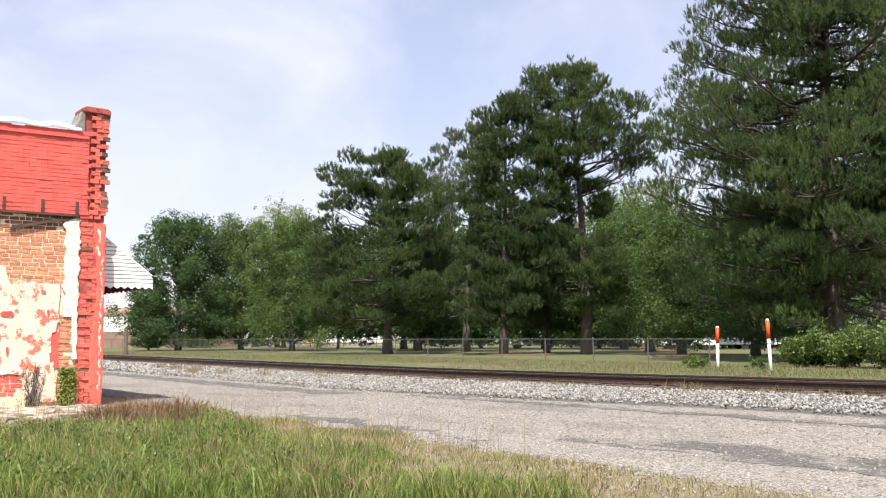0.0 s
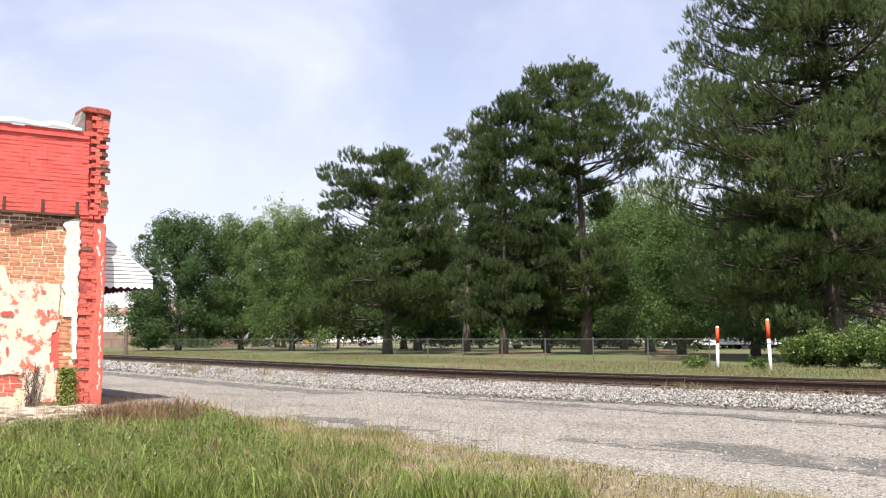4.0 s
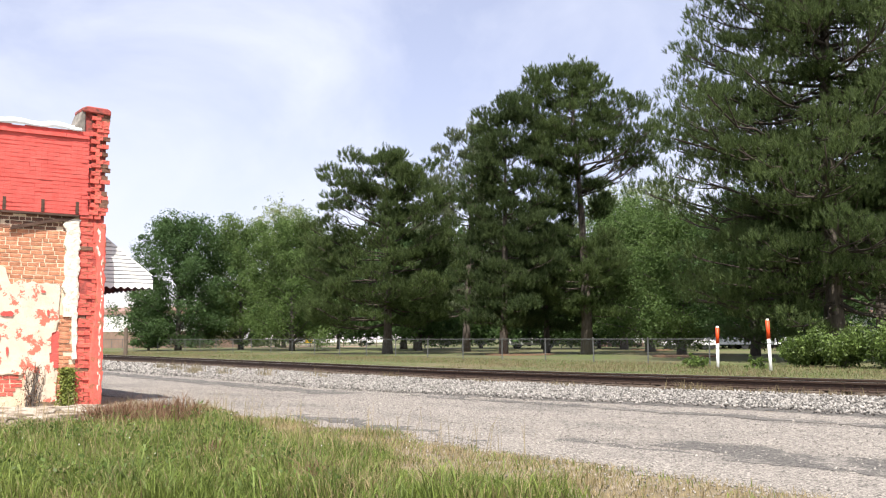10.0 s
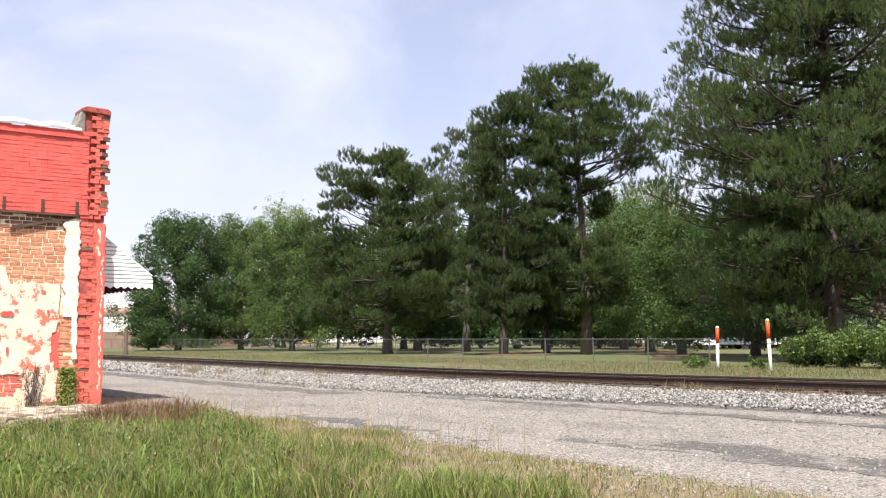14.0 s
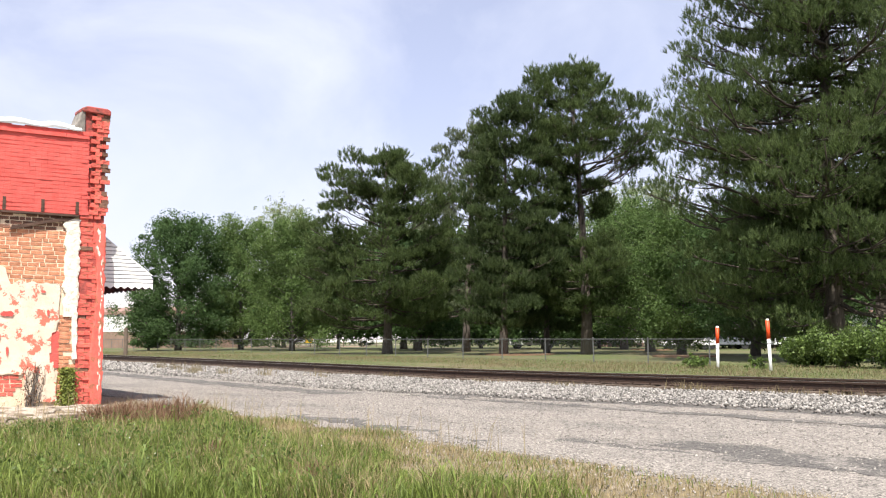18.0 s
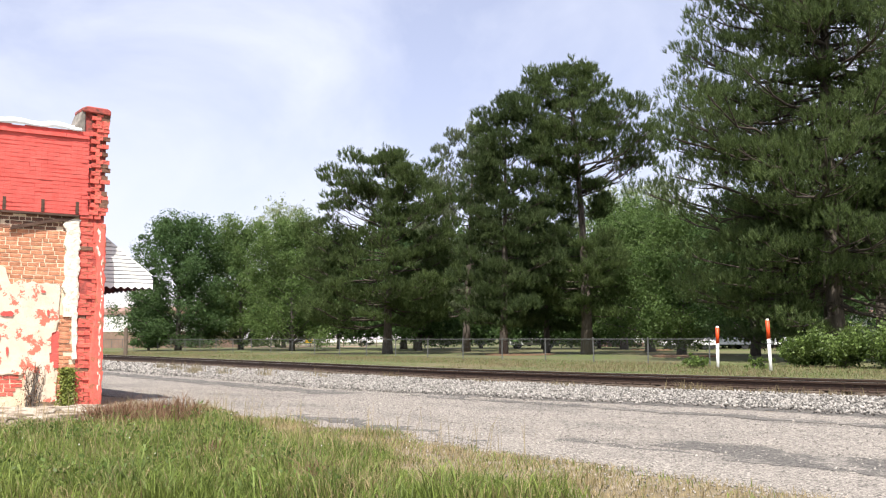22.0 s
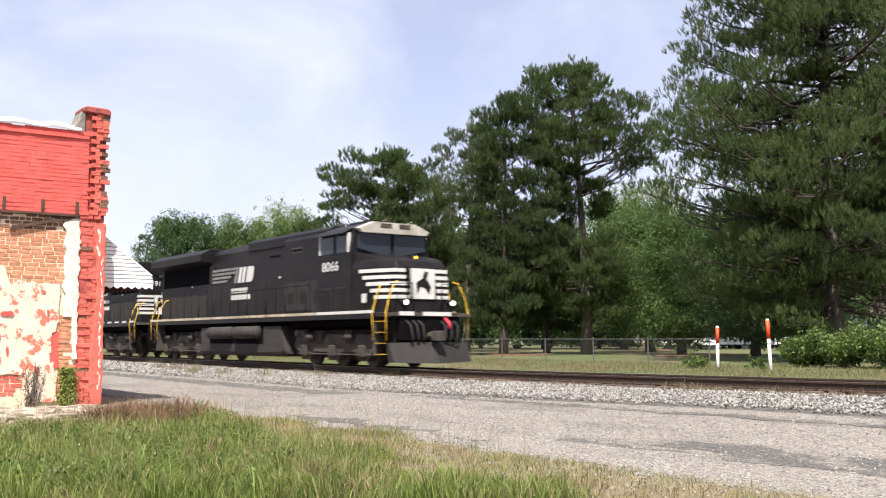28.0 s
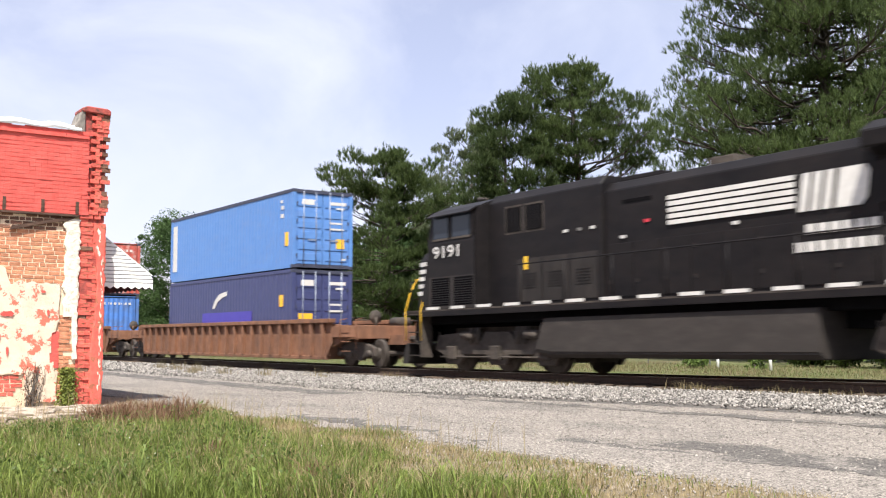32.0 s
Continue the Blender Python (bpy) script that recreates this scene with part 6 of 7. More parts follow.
def locomotive(lead):
    lo = thing("diesel_locomotive", "black six-axle diesel freight locomotive, cab leading, headlights lit" if lead else "black six-axle diesel freight locomotive running hood first",
               "locomotive", None, "locomotives")
    side = -1 if lead else 1                              # the flank that carries the camera-side lettering
    tail = -21.25
    cf = -2.75 if lead else -1.70                         # cab front
    cr = cf - 2.3
    zf = 1.702
    he = -21.35 if lead else -20.25                       # rear end of the hood
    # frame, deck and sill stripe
    # frame and underframe carry the shade below the deck in their near-black colour
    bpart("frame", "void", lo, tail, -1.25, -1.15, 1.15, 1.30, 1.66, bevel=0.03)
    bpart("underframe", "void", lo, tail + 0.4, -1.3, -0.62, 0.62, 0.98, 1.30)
    bpart("deck", "grime", lo, tail - 0.05, -0.62, -1.52, 1.52, 1.662, 1.70)
    for s in (-1, 1):
        ya, yb = sorted((s * 1.521, s * 1.53))
        if lead:
            for a, b in ((-5.0, -1.33), (-9.6, -5.03), (-14.4, -9.63), (tail, -14.43)):
                bpart("sill_stripe", "white" if a > -6 else "sill_tan", lo, a, b, ya, yb, 1.685, 1.775)
        else:
            for k in range(17):
                bpart("sill_dash", "white", lo, -1.7 - 1.17 * k - 0.62, -1.7 - 1.17 * k, ya, yb, 1.70, 1.775)
        bpart("sill_edge", "black", lo, tail, -1.3, *sorted((s * 1.46, s * 1.52)), 1.52, 1.661)
    # cab
    bm = bmesh.new()
    loft(bm, [[(x, -1.48, zf), (x, -1.48, 3.55), (x, -1.36, 4.42), (x, -0.75, 4.66), (x, 0.75, 4.66), (x, 1.36, 4.42), (x, 1.48, 3.55), (x, 1.48, zf)] for x in (cr, cf)])
    bmesh.ops.bevel(bm, geom=bm.edges[:], offset=0.03, segments=2, affect="EDGES")
    cab = part("cab", bm, "black", lo)
    bm = bmesh.new()
    loft(bm, [[(x, -1.37 * w, z), (x, -0.76, z + 0.235), (x, 0.76, z + 0.235), (x, 1.37 * w, z), (x, 1.2, z - 0.12), (x, -1.2, z - 0.12)] for x, w, z in ((cf - 0.03, 1, 4.43), (cf + 0.23, 0.98, 4.40))])
    brow = part("cab_brow", bm, "brow" if lead else "black", lo, "white brow with number boards" if lead else "")
    for y in (-0.55, 0.15):
        bm = bmesh.new()
        box(bm, cf + 0.225, cf + 0.245, y, y + 0.42, 4.46, 4.60, 0.01)
        part("number_board", bm, "grime", brow)
    tpart("horn", "grime", lo, [(cf - 1.25, 0.3, 4.62), (cf - 1.25, 0.3, 4.80), (cf - 0.85, 0.3, 4.82)], [0.03, 0.03, 0.07], 8)
    bpart("air_conditioner", "black", lo, cf - 1.85, cf - 0.75, -0.55, 0.25, 4.62, 4.78, bevel=0.04)
    # windows: front pair with V-shaped sills, sides
    for s in (-1, 1):
        bm = bmesh.new()
        ring = [(0.06 * s, 3.52), (1.30 * s, 3.78), (1.26 * s, 4.30), (0.06 * s, 4.36)]
        prism(bm, ring, "x", cf - 0.01, cf + 0.05)
        part("windshield", bm, "cab_glass", cab, "blue tinted windshield pane")
        for a, b in ((cf - 2.0, cf - 1.2), (cf - 1.0, cf - 0.3)):
            bm = bmesh.new()
            plate(bm, [(a, 3.66), (b, 3.66), (b, 4.28), (a, 4.28)], s * 1.37, s * 1.485)
            win = part("side_window", bm, "cab_glass", cab)
        for u in (cf - 2.11, cf - 1.1, cf - 0.23):
            bm = bmesh.new()
            plate(bm, [(u - 0.04, 3.66), (u + 0.04, 3.66), (u + 0.04, 4.28), (u - 0.04, 4.28)], s * 1.40, s * 1.50)
            part("window_post", bm, "white" if lead and abs(u - cf + 1.1) > 0.2 else "black", cab)
        bm = bmesh.new()
        prism(bm, [(s * 1.36, 4.40), (s * 1.66, 4.24), (s * 1.66, 4.27), (s * 1.36, 4.44)], "x", cf - 2.2, cf - 0.2)
        part("sunshade", bm, "black", cab)
        for a in (cr + 0.15, cr + 1.22):
            bm = bmesh.new()
            plate(bm, [(a, 1.80), (a + 0.86, 1.80), (a + 0.86, 2.56), (a, 2.56)], s * 1.481, s * 1.492)
            door = part("battery_door", bm, "dusty_black" if lead else "void", cab, "dark louvred battery door")
            for k in range(11):
                z = 1.84 + 0.064 * k
                bm = bmesh.new()
                plate(bm, [(a + 0.05, z), (a + 0.81, z), (a + 0.81, z + 0.026), (a + 0.05, z + 0.026)], s * 1.492, s * 1.502)
                part("louvre", bm, "black", door)
        if lead:
            bpart("number_lamp", "white", cab, -2.25, -1.98, *sorted((s * 1.38, s * 1.40)), 2.02, 2.30)
    # nose
    def nose_ring(z, grow=0.0):
        k = (z - 1.7) / 1.8
        back, front = cf + 0.01, -0.86 - 0.16 * k
        wb, wf = 1.48 + grow, (1.06 if lead else 1.28) - 0.03 * k + grow
        f = front + grow
        sh = 0.55 if lead else 0.3
        return [(back, -wb), (front - sh, -wf - 0.16), (f, -wf + 0.12), (f, wf - 0.12), (front - sh, wf + 0.16), (back, wb)]
    bm = bmesh.new()
    rings = []
    for z, drop in ((zf, 0), (2.4, 0), (3.1, 0), (3.30, 0.10)):
        rings.append([(x - drop, y * (1 - drop * 0.4), z) for x, y in nose_ring(z)])
    top = [(x - 0.25 if x > cf + 0.05 else x, y * 0.9, 3.62 if x < cf + 0.05 else 3.40) for x, y in nose_ring(3.4)]
    rings.append(top)
    loft(bm, rings)
    bmesh.ops.bevel(bm, geom=[e for e in bm.edges], offset=0.02, segments=1, affect="EDGES")
    nose = part("nose", bm, "black", lo)
    for k in range(5):
        z = 3.0 - 0.205 * k
        path = nose_ring(z, 0.03)
        a = Vector(path[0]).lerp(Vector(path[1]), (0.30 if lead else 0.02) + 0.13 * k)
        b = Vector(path[5]).lerp(Vector(path[4]), (0.30 if lead else 0.02) + 0.13 * k)
        stripe_band("nose_stripe", nose, [tuple(a), path[1], path[2], (path[2][0], -0.5)], z - 0.056, z + 0.056)
        stripe_band("nose_stripe", nose, [(path[3][0], 0.5), path[3], path[4], tuple(b)], z - 0.056, z + 0.056)
    bpart("nose_panel", "white", nose, -0.98, -0.845, -0.42, 0.42, 2.12, 3.06, bevel=0.01, label="white panel with a plain dark emblem shape")
    bm = bmesh.new()
    prism(bm, [(-0.25, 2.25), (-0.12, 2.5), (0.05, 2.45), (0.2, 2.25), (0.26, 2.5), (0.1, 2.75), (0.16, 2.95), (0.02, 2.98), (-0.06, 2.75), (-0.28, 2.62)], "x", -0.85, -0.838)
    part("emblem", bm, "black", nose)
    bpart("door_seam", "void", nose, -0.99, -0.842, -0.60, -0.565, 1.9, 3.1)
    tpart("headlight_housing", "black", nose, [(-1.6, 0, 3.42), (-1.30, 0, 3.42)], 0.11, 12)
    tpart("headlight", "amber" if lead else "cab_glass", nose, [(-1.298, 0, 3.42), (-1.285, 0, 3.42)], 0.06, 12, "amber glowing lamp")
    # front platform, plow, coupler
    bpart("front_platform", "grime", lo, -1.3, -0.45, -1.5, 1.5, 1.58, 1.661, bevel=0.01)
    for a, b in ((-1.15, -0.62), (-0.3, 0.75)):
        bpart("platform_stripe", "white", lo, -0.452, -0.44, a, b, 1.60, 1.72)
    bpart("end_plate", "void", lo, -0.62, -0.5, -1.1, 1.1, 0.85, 1.58, bevel=0.02)
    bm = bmesh.new()
    loft(bm, [[(-0.55, -1.45, 0.78), (-0.25, 0, 0.80), (-0.55, 1.45, 0.78), (-0.7, 1.45, 0.78), (-0.7, -1.45, 0.78)], [(-0.30, -1.42, 0.20), (0.05, 0, 0.16), (-0.30, 1.42, 0.20), (-0.6, 1.42, 0.2), (-0.6, -1.42, 0.2)]])
    part("snow_plow", bm, "plow", lo, "dusty grey steel snow plow")
    bm = bmesh.new()
    tube(bm, [(-0.6, 0, 0.98), (-0.15, 0, 0.98)], 0.13, 8)
    box(bm, -0.2, 0.12, -0.17, 0.15, 0.83, 1.14, 0.04)
    part("coupler", bm, "grime", lo)
    for y in (-0.85, -0.62, -0.4, 0.42, 0.64, 0.88):
        tpart("air_hose", "tyre", lo, [(-0.52, y, 1.45), (-0.28, y, 1.30), (-0.22, y * 0.95, 0.95), (-0.34, y * 0.9, 0.72)], 0.028, 6)
    tpart("end_hose", "red_part", lo, [(-0.5, 0.55, 1.52), (-0.30, 0.58, 1.38), (-0.28, 0.58, 1.2)], 0.055, 8)
    for y in (-0.86, 0.86):
        tpart("ditch_light_housing", "black", lo, [(-0.72, y, 2.0), (-0.52, y, 2.0)], 0.11, 12)
        tpart("ditch_light", "lamp" if lead else "cab_glass", lo, [(-0.52, y, 2.0), (-0.50, y, 2.0)], 0.075, 12, "lit round ditch light" if lead else "")
        bpart("light_bracket", "black", lo, -0.72, -0.6, y - 0.09, y + 0.09, 1.70, 1.9)
    # steps and yellow grab rails at the four corners
    for x0, d in ((-0.55, -1), (tail + 0.05, 1)):
        for s in (-1, 1):
            sw = bpart("step_well", "black", lo, *sorted((x0 + d * 0.12, x0 + d * 0.78)), *sorted((s * 1.10, s * 1.14)), 0.42, 1.58)
            bpart("step_side", "grime", lo, *sorted((x0 + d * 0.79, x0 + d * 0.82)), *sorted((s * 1.10, s * 1.50)), 0.38, 1.58)
            for k in range(4):
                z = 0.42 + 0.33 * k
                tr = bpart("step", "black", lo, *sorted((x0 + d * 0.14, x0 + d * 0.76)), *sorted((s * 1.16, s * 1.46)), z, z + 0.03)
                bpart("step_edge", "yellow" if lead and d < 0 else "grime", tr, *sorted((x0 + d * 0.14, x0 + d * 0.76)), *sorted((s * 1.461, s * 1.475)), z + 0.012, z + 0.026)
            for e in (0.06, 0.84):
                tpart("grab_rail", "yellow", lo, [(x0 + d * e, s * 1.50, 0.85), (x0 + d * e, s * 1.52, 1.70), (x0 + d * (e + 0.02), s * 1.36, 2.25), (x0 + d * (e + 0.05), s * 1.16, 2.62), (x0 + d * (e + 0.12), s * 1.02, 2.66)], 0.017, 8, "yellow curved grab rail")
            tpart("end_rail", "black", lo, [(x0 + d * 0.1, s * 1.35, 1.7), (x0 + d * 0.1, s * 1.35, 2.55), (x0 + d * 0.1, s * 0.55, 2.6), (x0 + d * 0.1, s * 0.5, 1.75)], 0.02, 6)
    # hood behind the cab
    def hood(name, x0, x1, hw, top, chamfer=0.22):
        bm = bmesh.new()
        prism(bm, [(-hw, zf), (hw, zf), (hw, top - chamfer), (hw - chamfer * 0.9, top), (-hw + chamfer * 0.9, top), (-hw, top - chamfer)], "x", x0, x1)
        bmesh.ops.bevel(bm, geom=bm.edges[:], offset=0.02, segments=1, affect="EDGES")
        return part(name, bm, "black", lo)
    cabinet = hood("equipment_hood", -8.3, cr - 0.01, 1.12 if lead else 1.05, 4.6 if lead else 4.68)
    engine = hood("engine_hood", -15.35, -8.32, 0.95, 4.58 if lead else 4.48)
    radiator = hood("radiator_hood", he, -15.37, 0.95, 4.3, 0.1)
    # access doors, vents, hinges on the hood's flanks
    for s in (-1, 1):
        for i in range(8):
            x = -15.15 + 0.85 * i
            d = bpart("hood_door", "black", engine, x, x + 0.80, *sorted((s * 0.952, s * 0.968)), 1.80, 3.02, bevel=0.006)
            for z in (2.1, 2.75):
                bpart("latch", "dusty_black", d, x + 0.68, x + 0.74, *sorted((s * 0.969, s * 0.985)), z, z + 0.08)
        for i in range(6):
            x = he + 0.25 + (0.88 if lead else 0.78) * i
            bpart("hood_door", "dusty_black", radiator, x, x + (0.83 if lead else 0.74), *sorted((s * 0.952, s * 0.968)), 1.80, 3.02, bevel=0.006)
        hw = 1.12 if lead else 1.05
        for i in range(3):
            x = -8.15 + 1.0 * i
            d = bpart("cabinet_door", "dusty_black", cabinet, x, x + 0.94, *sorted((s * (hw + 0.002), s * (hw + 0.016))), 1.80, 2.9, bevel=0.006)
            for k in range(6):
                bpart("louvre", "dusty_black", d, x + 0.2, x + 0.74, *sorted((s * (hw + 0.017), s * (hw + 0.03))), 2.16 + 0.07 * k, 2.19 + 0.07 * k)
        for a, b, z0, z1 in ((-7.6, -6.9, 3.98, 4.08),) if lead else ((-6.2, -5.55, 3.62, 4.26), (-5.35, -4.75, 3.62, 4.26)):
            bpart("intake_frame", "grime", cabinet, a - 0.05, b + 0.05, *sorted((s * (hw + 0.001), s * (hw + 0.0025))), z0 - 0.05, z1 + 0.05)
            v = bpart("intake", "void", cabinet, a, b, *sorted((s * (hw + 0.003), s * (hw + 0.012))), z0, z1)
            for k in range(3):
                bpart("intake_bar", "black", v, a + (b - a) * (k + 1) / 4 - 0.02, a + (b - a) * (k + 1) / 4 + 0.02, *sorted((s * (hw + 0.013), s * (hw + 0.022))), z0, z1)
        bpart("exhaust_slot", "void", engine, -9.8, -8.9, *sorted((s * 0.953, s * 0.962)), 3.92, 4.0)
        if not lead:
            for x, m in ((-7.0, "white"), (-7.5, "faded_white"), (-7.95, "white"), (-9.6, "red_part")):
                bpart("flank_mark", m, lo, x - 0.14, x, *sorted((s * 1.068, s * 1.074)) if x > -8.3 else sorted((s * 0.97, s * 0.978)), 3.42, 3.49)
            bpart("grab_handle", "yellow", lo, -5.62, -5.5, *sorted((s * 1.068, s * 1.09)), 2.62, 2.95)
            for a, b in ((cf - 2.05, cf - 1.15), (cf - 1.05, cf - 0.25)):
                for z0, z1 in ((3.60, 3.655), (4.285, 4.33)):
                    bpart("window_frame", "grime", cab, a, b, *sorted((s * 1.40, s * 1.495)), z0, z1)
            bpart("cab_door_seam", "void", cab, cf - 2.26, cf - 2.22, *sorted((s * 1.482, s * 1.489)), 1.8, 4.2)
            bpart("cab_skirt", "dusty_black", cab, cr + 0.05, cf - 0.05, *sorted((s * 1.482, s * 1.487)), 1.72, 2.6)
        # radiator screens below the wing; their near-black holds the shade of the opening
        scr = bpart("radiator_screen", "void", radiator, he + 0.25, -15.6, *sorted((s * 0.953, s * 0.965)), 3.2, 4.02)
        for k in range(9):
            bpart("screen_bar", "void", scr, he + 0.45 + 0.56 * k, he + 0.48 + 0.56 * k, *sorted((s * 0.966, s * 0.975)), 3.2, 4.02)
        # walkway handrail
        tpart("handrail", "black", lo, [(-20.6, s * 1.47, 2.72), (-5.6, s * 1.47, 2.72)], 0.018, 6)
        for k in range(10):
            x = -20.4 + 1.62 * k
            tpart("stanchion", "black", lo, [(x, s * 1.47, 1.70), (x, s * 1.47, 2.72)], 0.018, 6)
        for x in (-9.0, -12.2, -17.6):
            bpart("marker_plate", "white", lo, x, x + 0.16, *sorted((s * 0.97, s * 0.985)), 3.12, 3.19)
    bm = bmesh.new()
    wing = [(-0.95, 4.02), (-1.50, 4.12), (-1.52, 4.42), (-1.1, 4.66), (1.1, 4.66), (1.52, 4.42), (1.50, 4.12), (0.95, 4.02)]
    prism(bm, wing, "x", he - 0.05, -15.3)
    bmesh.ops.bevel(bm, geom=bm.edges[:], offset=0.025, segments=1, affect="EDGES")
    part("radiator_wing", bm, "black", lo)
    bpart("radiator_top", "grime", lo, he + 0.35, -15.7, -0.9, 0.9, 4.661, 4.70)
    bm = bmesh.new()
    prism(bm, [(-15.6, 3.95), (-15.0, 3.95), (-15.3, 3.2), (-15.6, 3.2)], "y", -0.98, 0.98)
    part("wing_fairing", bm, "black", lo)
    bpart("exhaust_chimney", "grime", lo, -11.6, -10.9, -0.3, 0.3, 4.40, 4.74, bevel=0.03)
    if lead:
        bm = bmesh.new()
        prism(bm, [(-1.0, 4.28), (1.0, 4.28), (1.0, 4.6), (0.82, 4.73), (-0.82, 4.73), (-1.0, 4.6)], "x", -11.7, cr - 0.02)
        bmesh.ops.bevel(bm, geom=bm.edges[:], offset=0.02, segments=1, affect="EDGES")
        part("brake_housing", bm, "black", lo, "raised dynamic brake housing on the roof")
        bpart("roof_fan", "grime", lo, -14.2, -12.6, -0.6, 0.6, 4.56, 4.66, bevel=0.03)
    else:
        bpart("blower_cover", "black", lo, -9.9, -8.6, -0.7, 0.7, 4.46, 4.60, bevel=0.04)
    # rear end stripes
    wrap = 0.02 if lead else 0.45
    for k in range(5):
        z = 3.0 - 0.205 * k
        stripe_band("end_stripe", radiator, [(he + wrap, -0.972), (he - 0.015, -0.972), (he - 0.015, -0.3)], z - 0.058, z + 0.058)
        stripe_band("end_stripe", radiator, [(he - 0.015, 0.3), (he - 0.015, 0.972), (he + wrap, 0.972)], z - 0.058, z + 0.058)
    bpart("end_panel", "white", radiator, he - 0.03, he - 0.012, -0.27, 0.27, 2.12, 3.06, label="white panel with a plain dark emblem shape")
    bm = bmesh.new()
    prism(bm, [(-0.18, 2.25), (-0.08, 2.5), (0.05, 2.45), (0.16, 2.25), (0.2, 2.5), (0.06, 2.75), (0.1, 2.95), (-0.02, 2.98), (-0.06, 2.75), (-0.2, 2.62)], "x", he - 0.04, he - 0.031)
    part("emblem", bm, "black", radiator)
    tpart("rear_headlight", "cab_glass", radiator, [(he - 0.01, 0, 3.95), (he - 0.05, 0, 3.95)], 0.1, 10)
    if not lead:
        lettering("9191", 0.34, radiator, pose(he - 0.022, 0.62, 3.52, 90, 0, -90))
        lettering("9191", 0.30, radiator, pose(he + 0.85, 0.972, 3.62, 90, 0, 180))
    bpart("rear_platform", "grime", lo, tail - 0.5, tail, -1.5, 1.5, 1.58, 1.661)
    bm = bmesh.new()
    tube(bm, [(-21.4, 0, 0.98), (-22.1, 0, 0.98)], 0.13, 8)
    box(bm, -22.4, -22.05, -0.15, 0.17, 0.83, 1.14, 0.04)
    part("rear_coupler", bm, "grime", lo)
    bpart("rear_plate", "void", lo, tail - 0.5, tail - 0.38, -1.05, 1.05, 0.6, 1.58, bevel=0.02)
    for y in (-0.8, -0.5, 0.5, 0.8):
        tpart("air_hose", "tyre", lo, [(-21.75, y, 1.4), (-21.98, y, 1.25), (-22.02, y, 0.9), (-21.85, y, 0.7)], 0.028, 6)
    # flank marks: plain bars and blocks in place of lettering
    for s in (-1, 1):
        ya, yb = s * 0.972, s * 0.986
        if lead:
            for k in range(4):
                z = 3.19 + 0.155 * k
                bm = bmesh.new()
                plate(bm, [(-15.28, z), (-13.75 + 0.13 * k + 0.25 * k, z), (-13.65 + 0.13 * k + 0.25 * k, z + 0.095), (-15.25, z + 0.095)], ya, yb)
                part("flank_stripe", bm, "faded_white", lo)
            shapes = tuple([(-13.05 + 0.36 * k, 3.12), (-12.79 + 0.36 * k, 3.12), (-12.59 + 0.36 * k, 3.72), (-12.85 + 0.36 * k, 3.72)] for k in range(3)) + (
                [(-11.93, 3.12), (-11.4, 3.12), (-11.26, 3.24), (-11.16, 3.62), (-11.22, 3.72), (-11.74, 3.72)],)
            bars = ((-13.3, 2.72), (-13.3, 2.45))
        else:
            for k in range(5):
                z = 3.29 + 0.137 * k
                bpart("flank_stripe", "white", lo, -13.55, -10.3, *sorted((ya, yb)), z, z + 0.095)
            shapes = tuple([(-13.62 - 0.26 * k, 3.2), (-13.8 - 0.26 * k, 3.2), (-13.93 - 0.26 * k, 3.93), (-13.75 - 0.26 * k, 3.93)] for k in range(3)) + (
                [(-14.42, 3.2), (-14.95, 3.2), (-15.08, 3.34), (-15.16, 3.8), (-15.08, 3.93), (-14.55, 3.93)],)
            bars = ((-15.3, 2.76), (-15.3, 2.43))
        for k, out in enumerate(shapes):
            bm = bmesh.new()
            plate(bm, out, ya, yb)
            part("flank_emblem", bm, "faded_white" if lead and k == 0 else "white", lo, "plain white block emblem")
        for x, z in bars:
            for k in range(7):
                if k == 6 and z > 2.6:
                    continue
                bpart("text_bar", "white", lo, x + 0.265 * k, x + 0.265 * k + 0.2, *sorted((ya, yb)), z, z + 0.19)
        if lead:
            lettering("8066", 0.40, cab, (pose(-4.66, -1.51, 3.10, 90, 0, 0) if s < 0 else pose(-3.25, 1.51, 3.10, 90, 0, 180)) @ Matrix.Diagonal((1.4, 1.08, 1, 1)))
        else:
            lettering("9191", 0.46, cab, (pose(-3.40, -1.51, 3.12, 90, 0, 0) if s < 0 else pose(-2.0, 1.51, 3.12, 90, 0, 180)) @ Matrix.Diagonal((1.5, 1, 1, 1)))
    # fuel tank
    a, b = (-15.3, -7.55) if lead else (-14.3, -6.25)
    bm = bmesh.new()
    base = 0.27 if lead else 0.40
    sec = lambda x, z0: [(x, -1.3, z0), (x, -1.42, z0 + 0.12), (x, -1.42, 1.36), (x, 1.42, 1.36), (x, 1.42, z0 + 0.12), (x, 1.3, z0)]
    loft(bm, [sec(a, base), sec(b - 0.55, base), [(x + (0.35 if z < 1 else 0), y, z) for x, y, z in sec(b - 0.35, base + 0.08)]])
    bmesh.ops.bevel(bm, geom=bm.edges[:], offset=0.03, segments=2, affect="EDGES")
    part("fuel_tank", bm, "tank", lo, "dusty grey fuel tank")
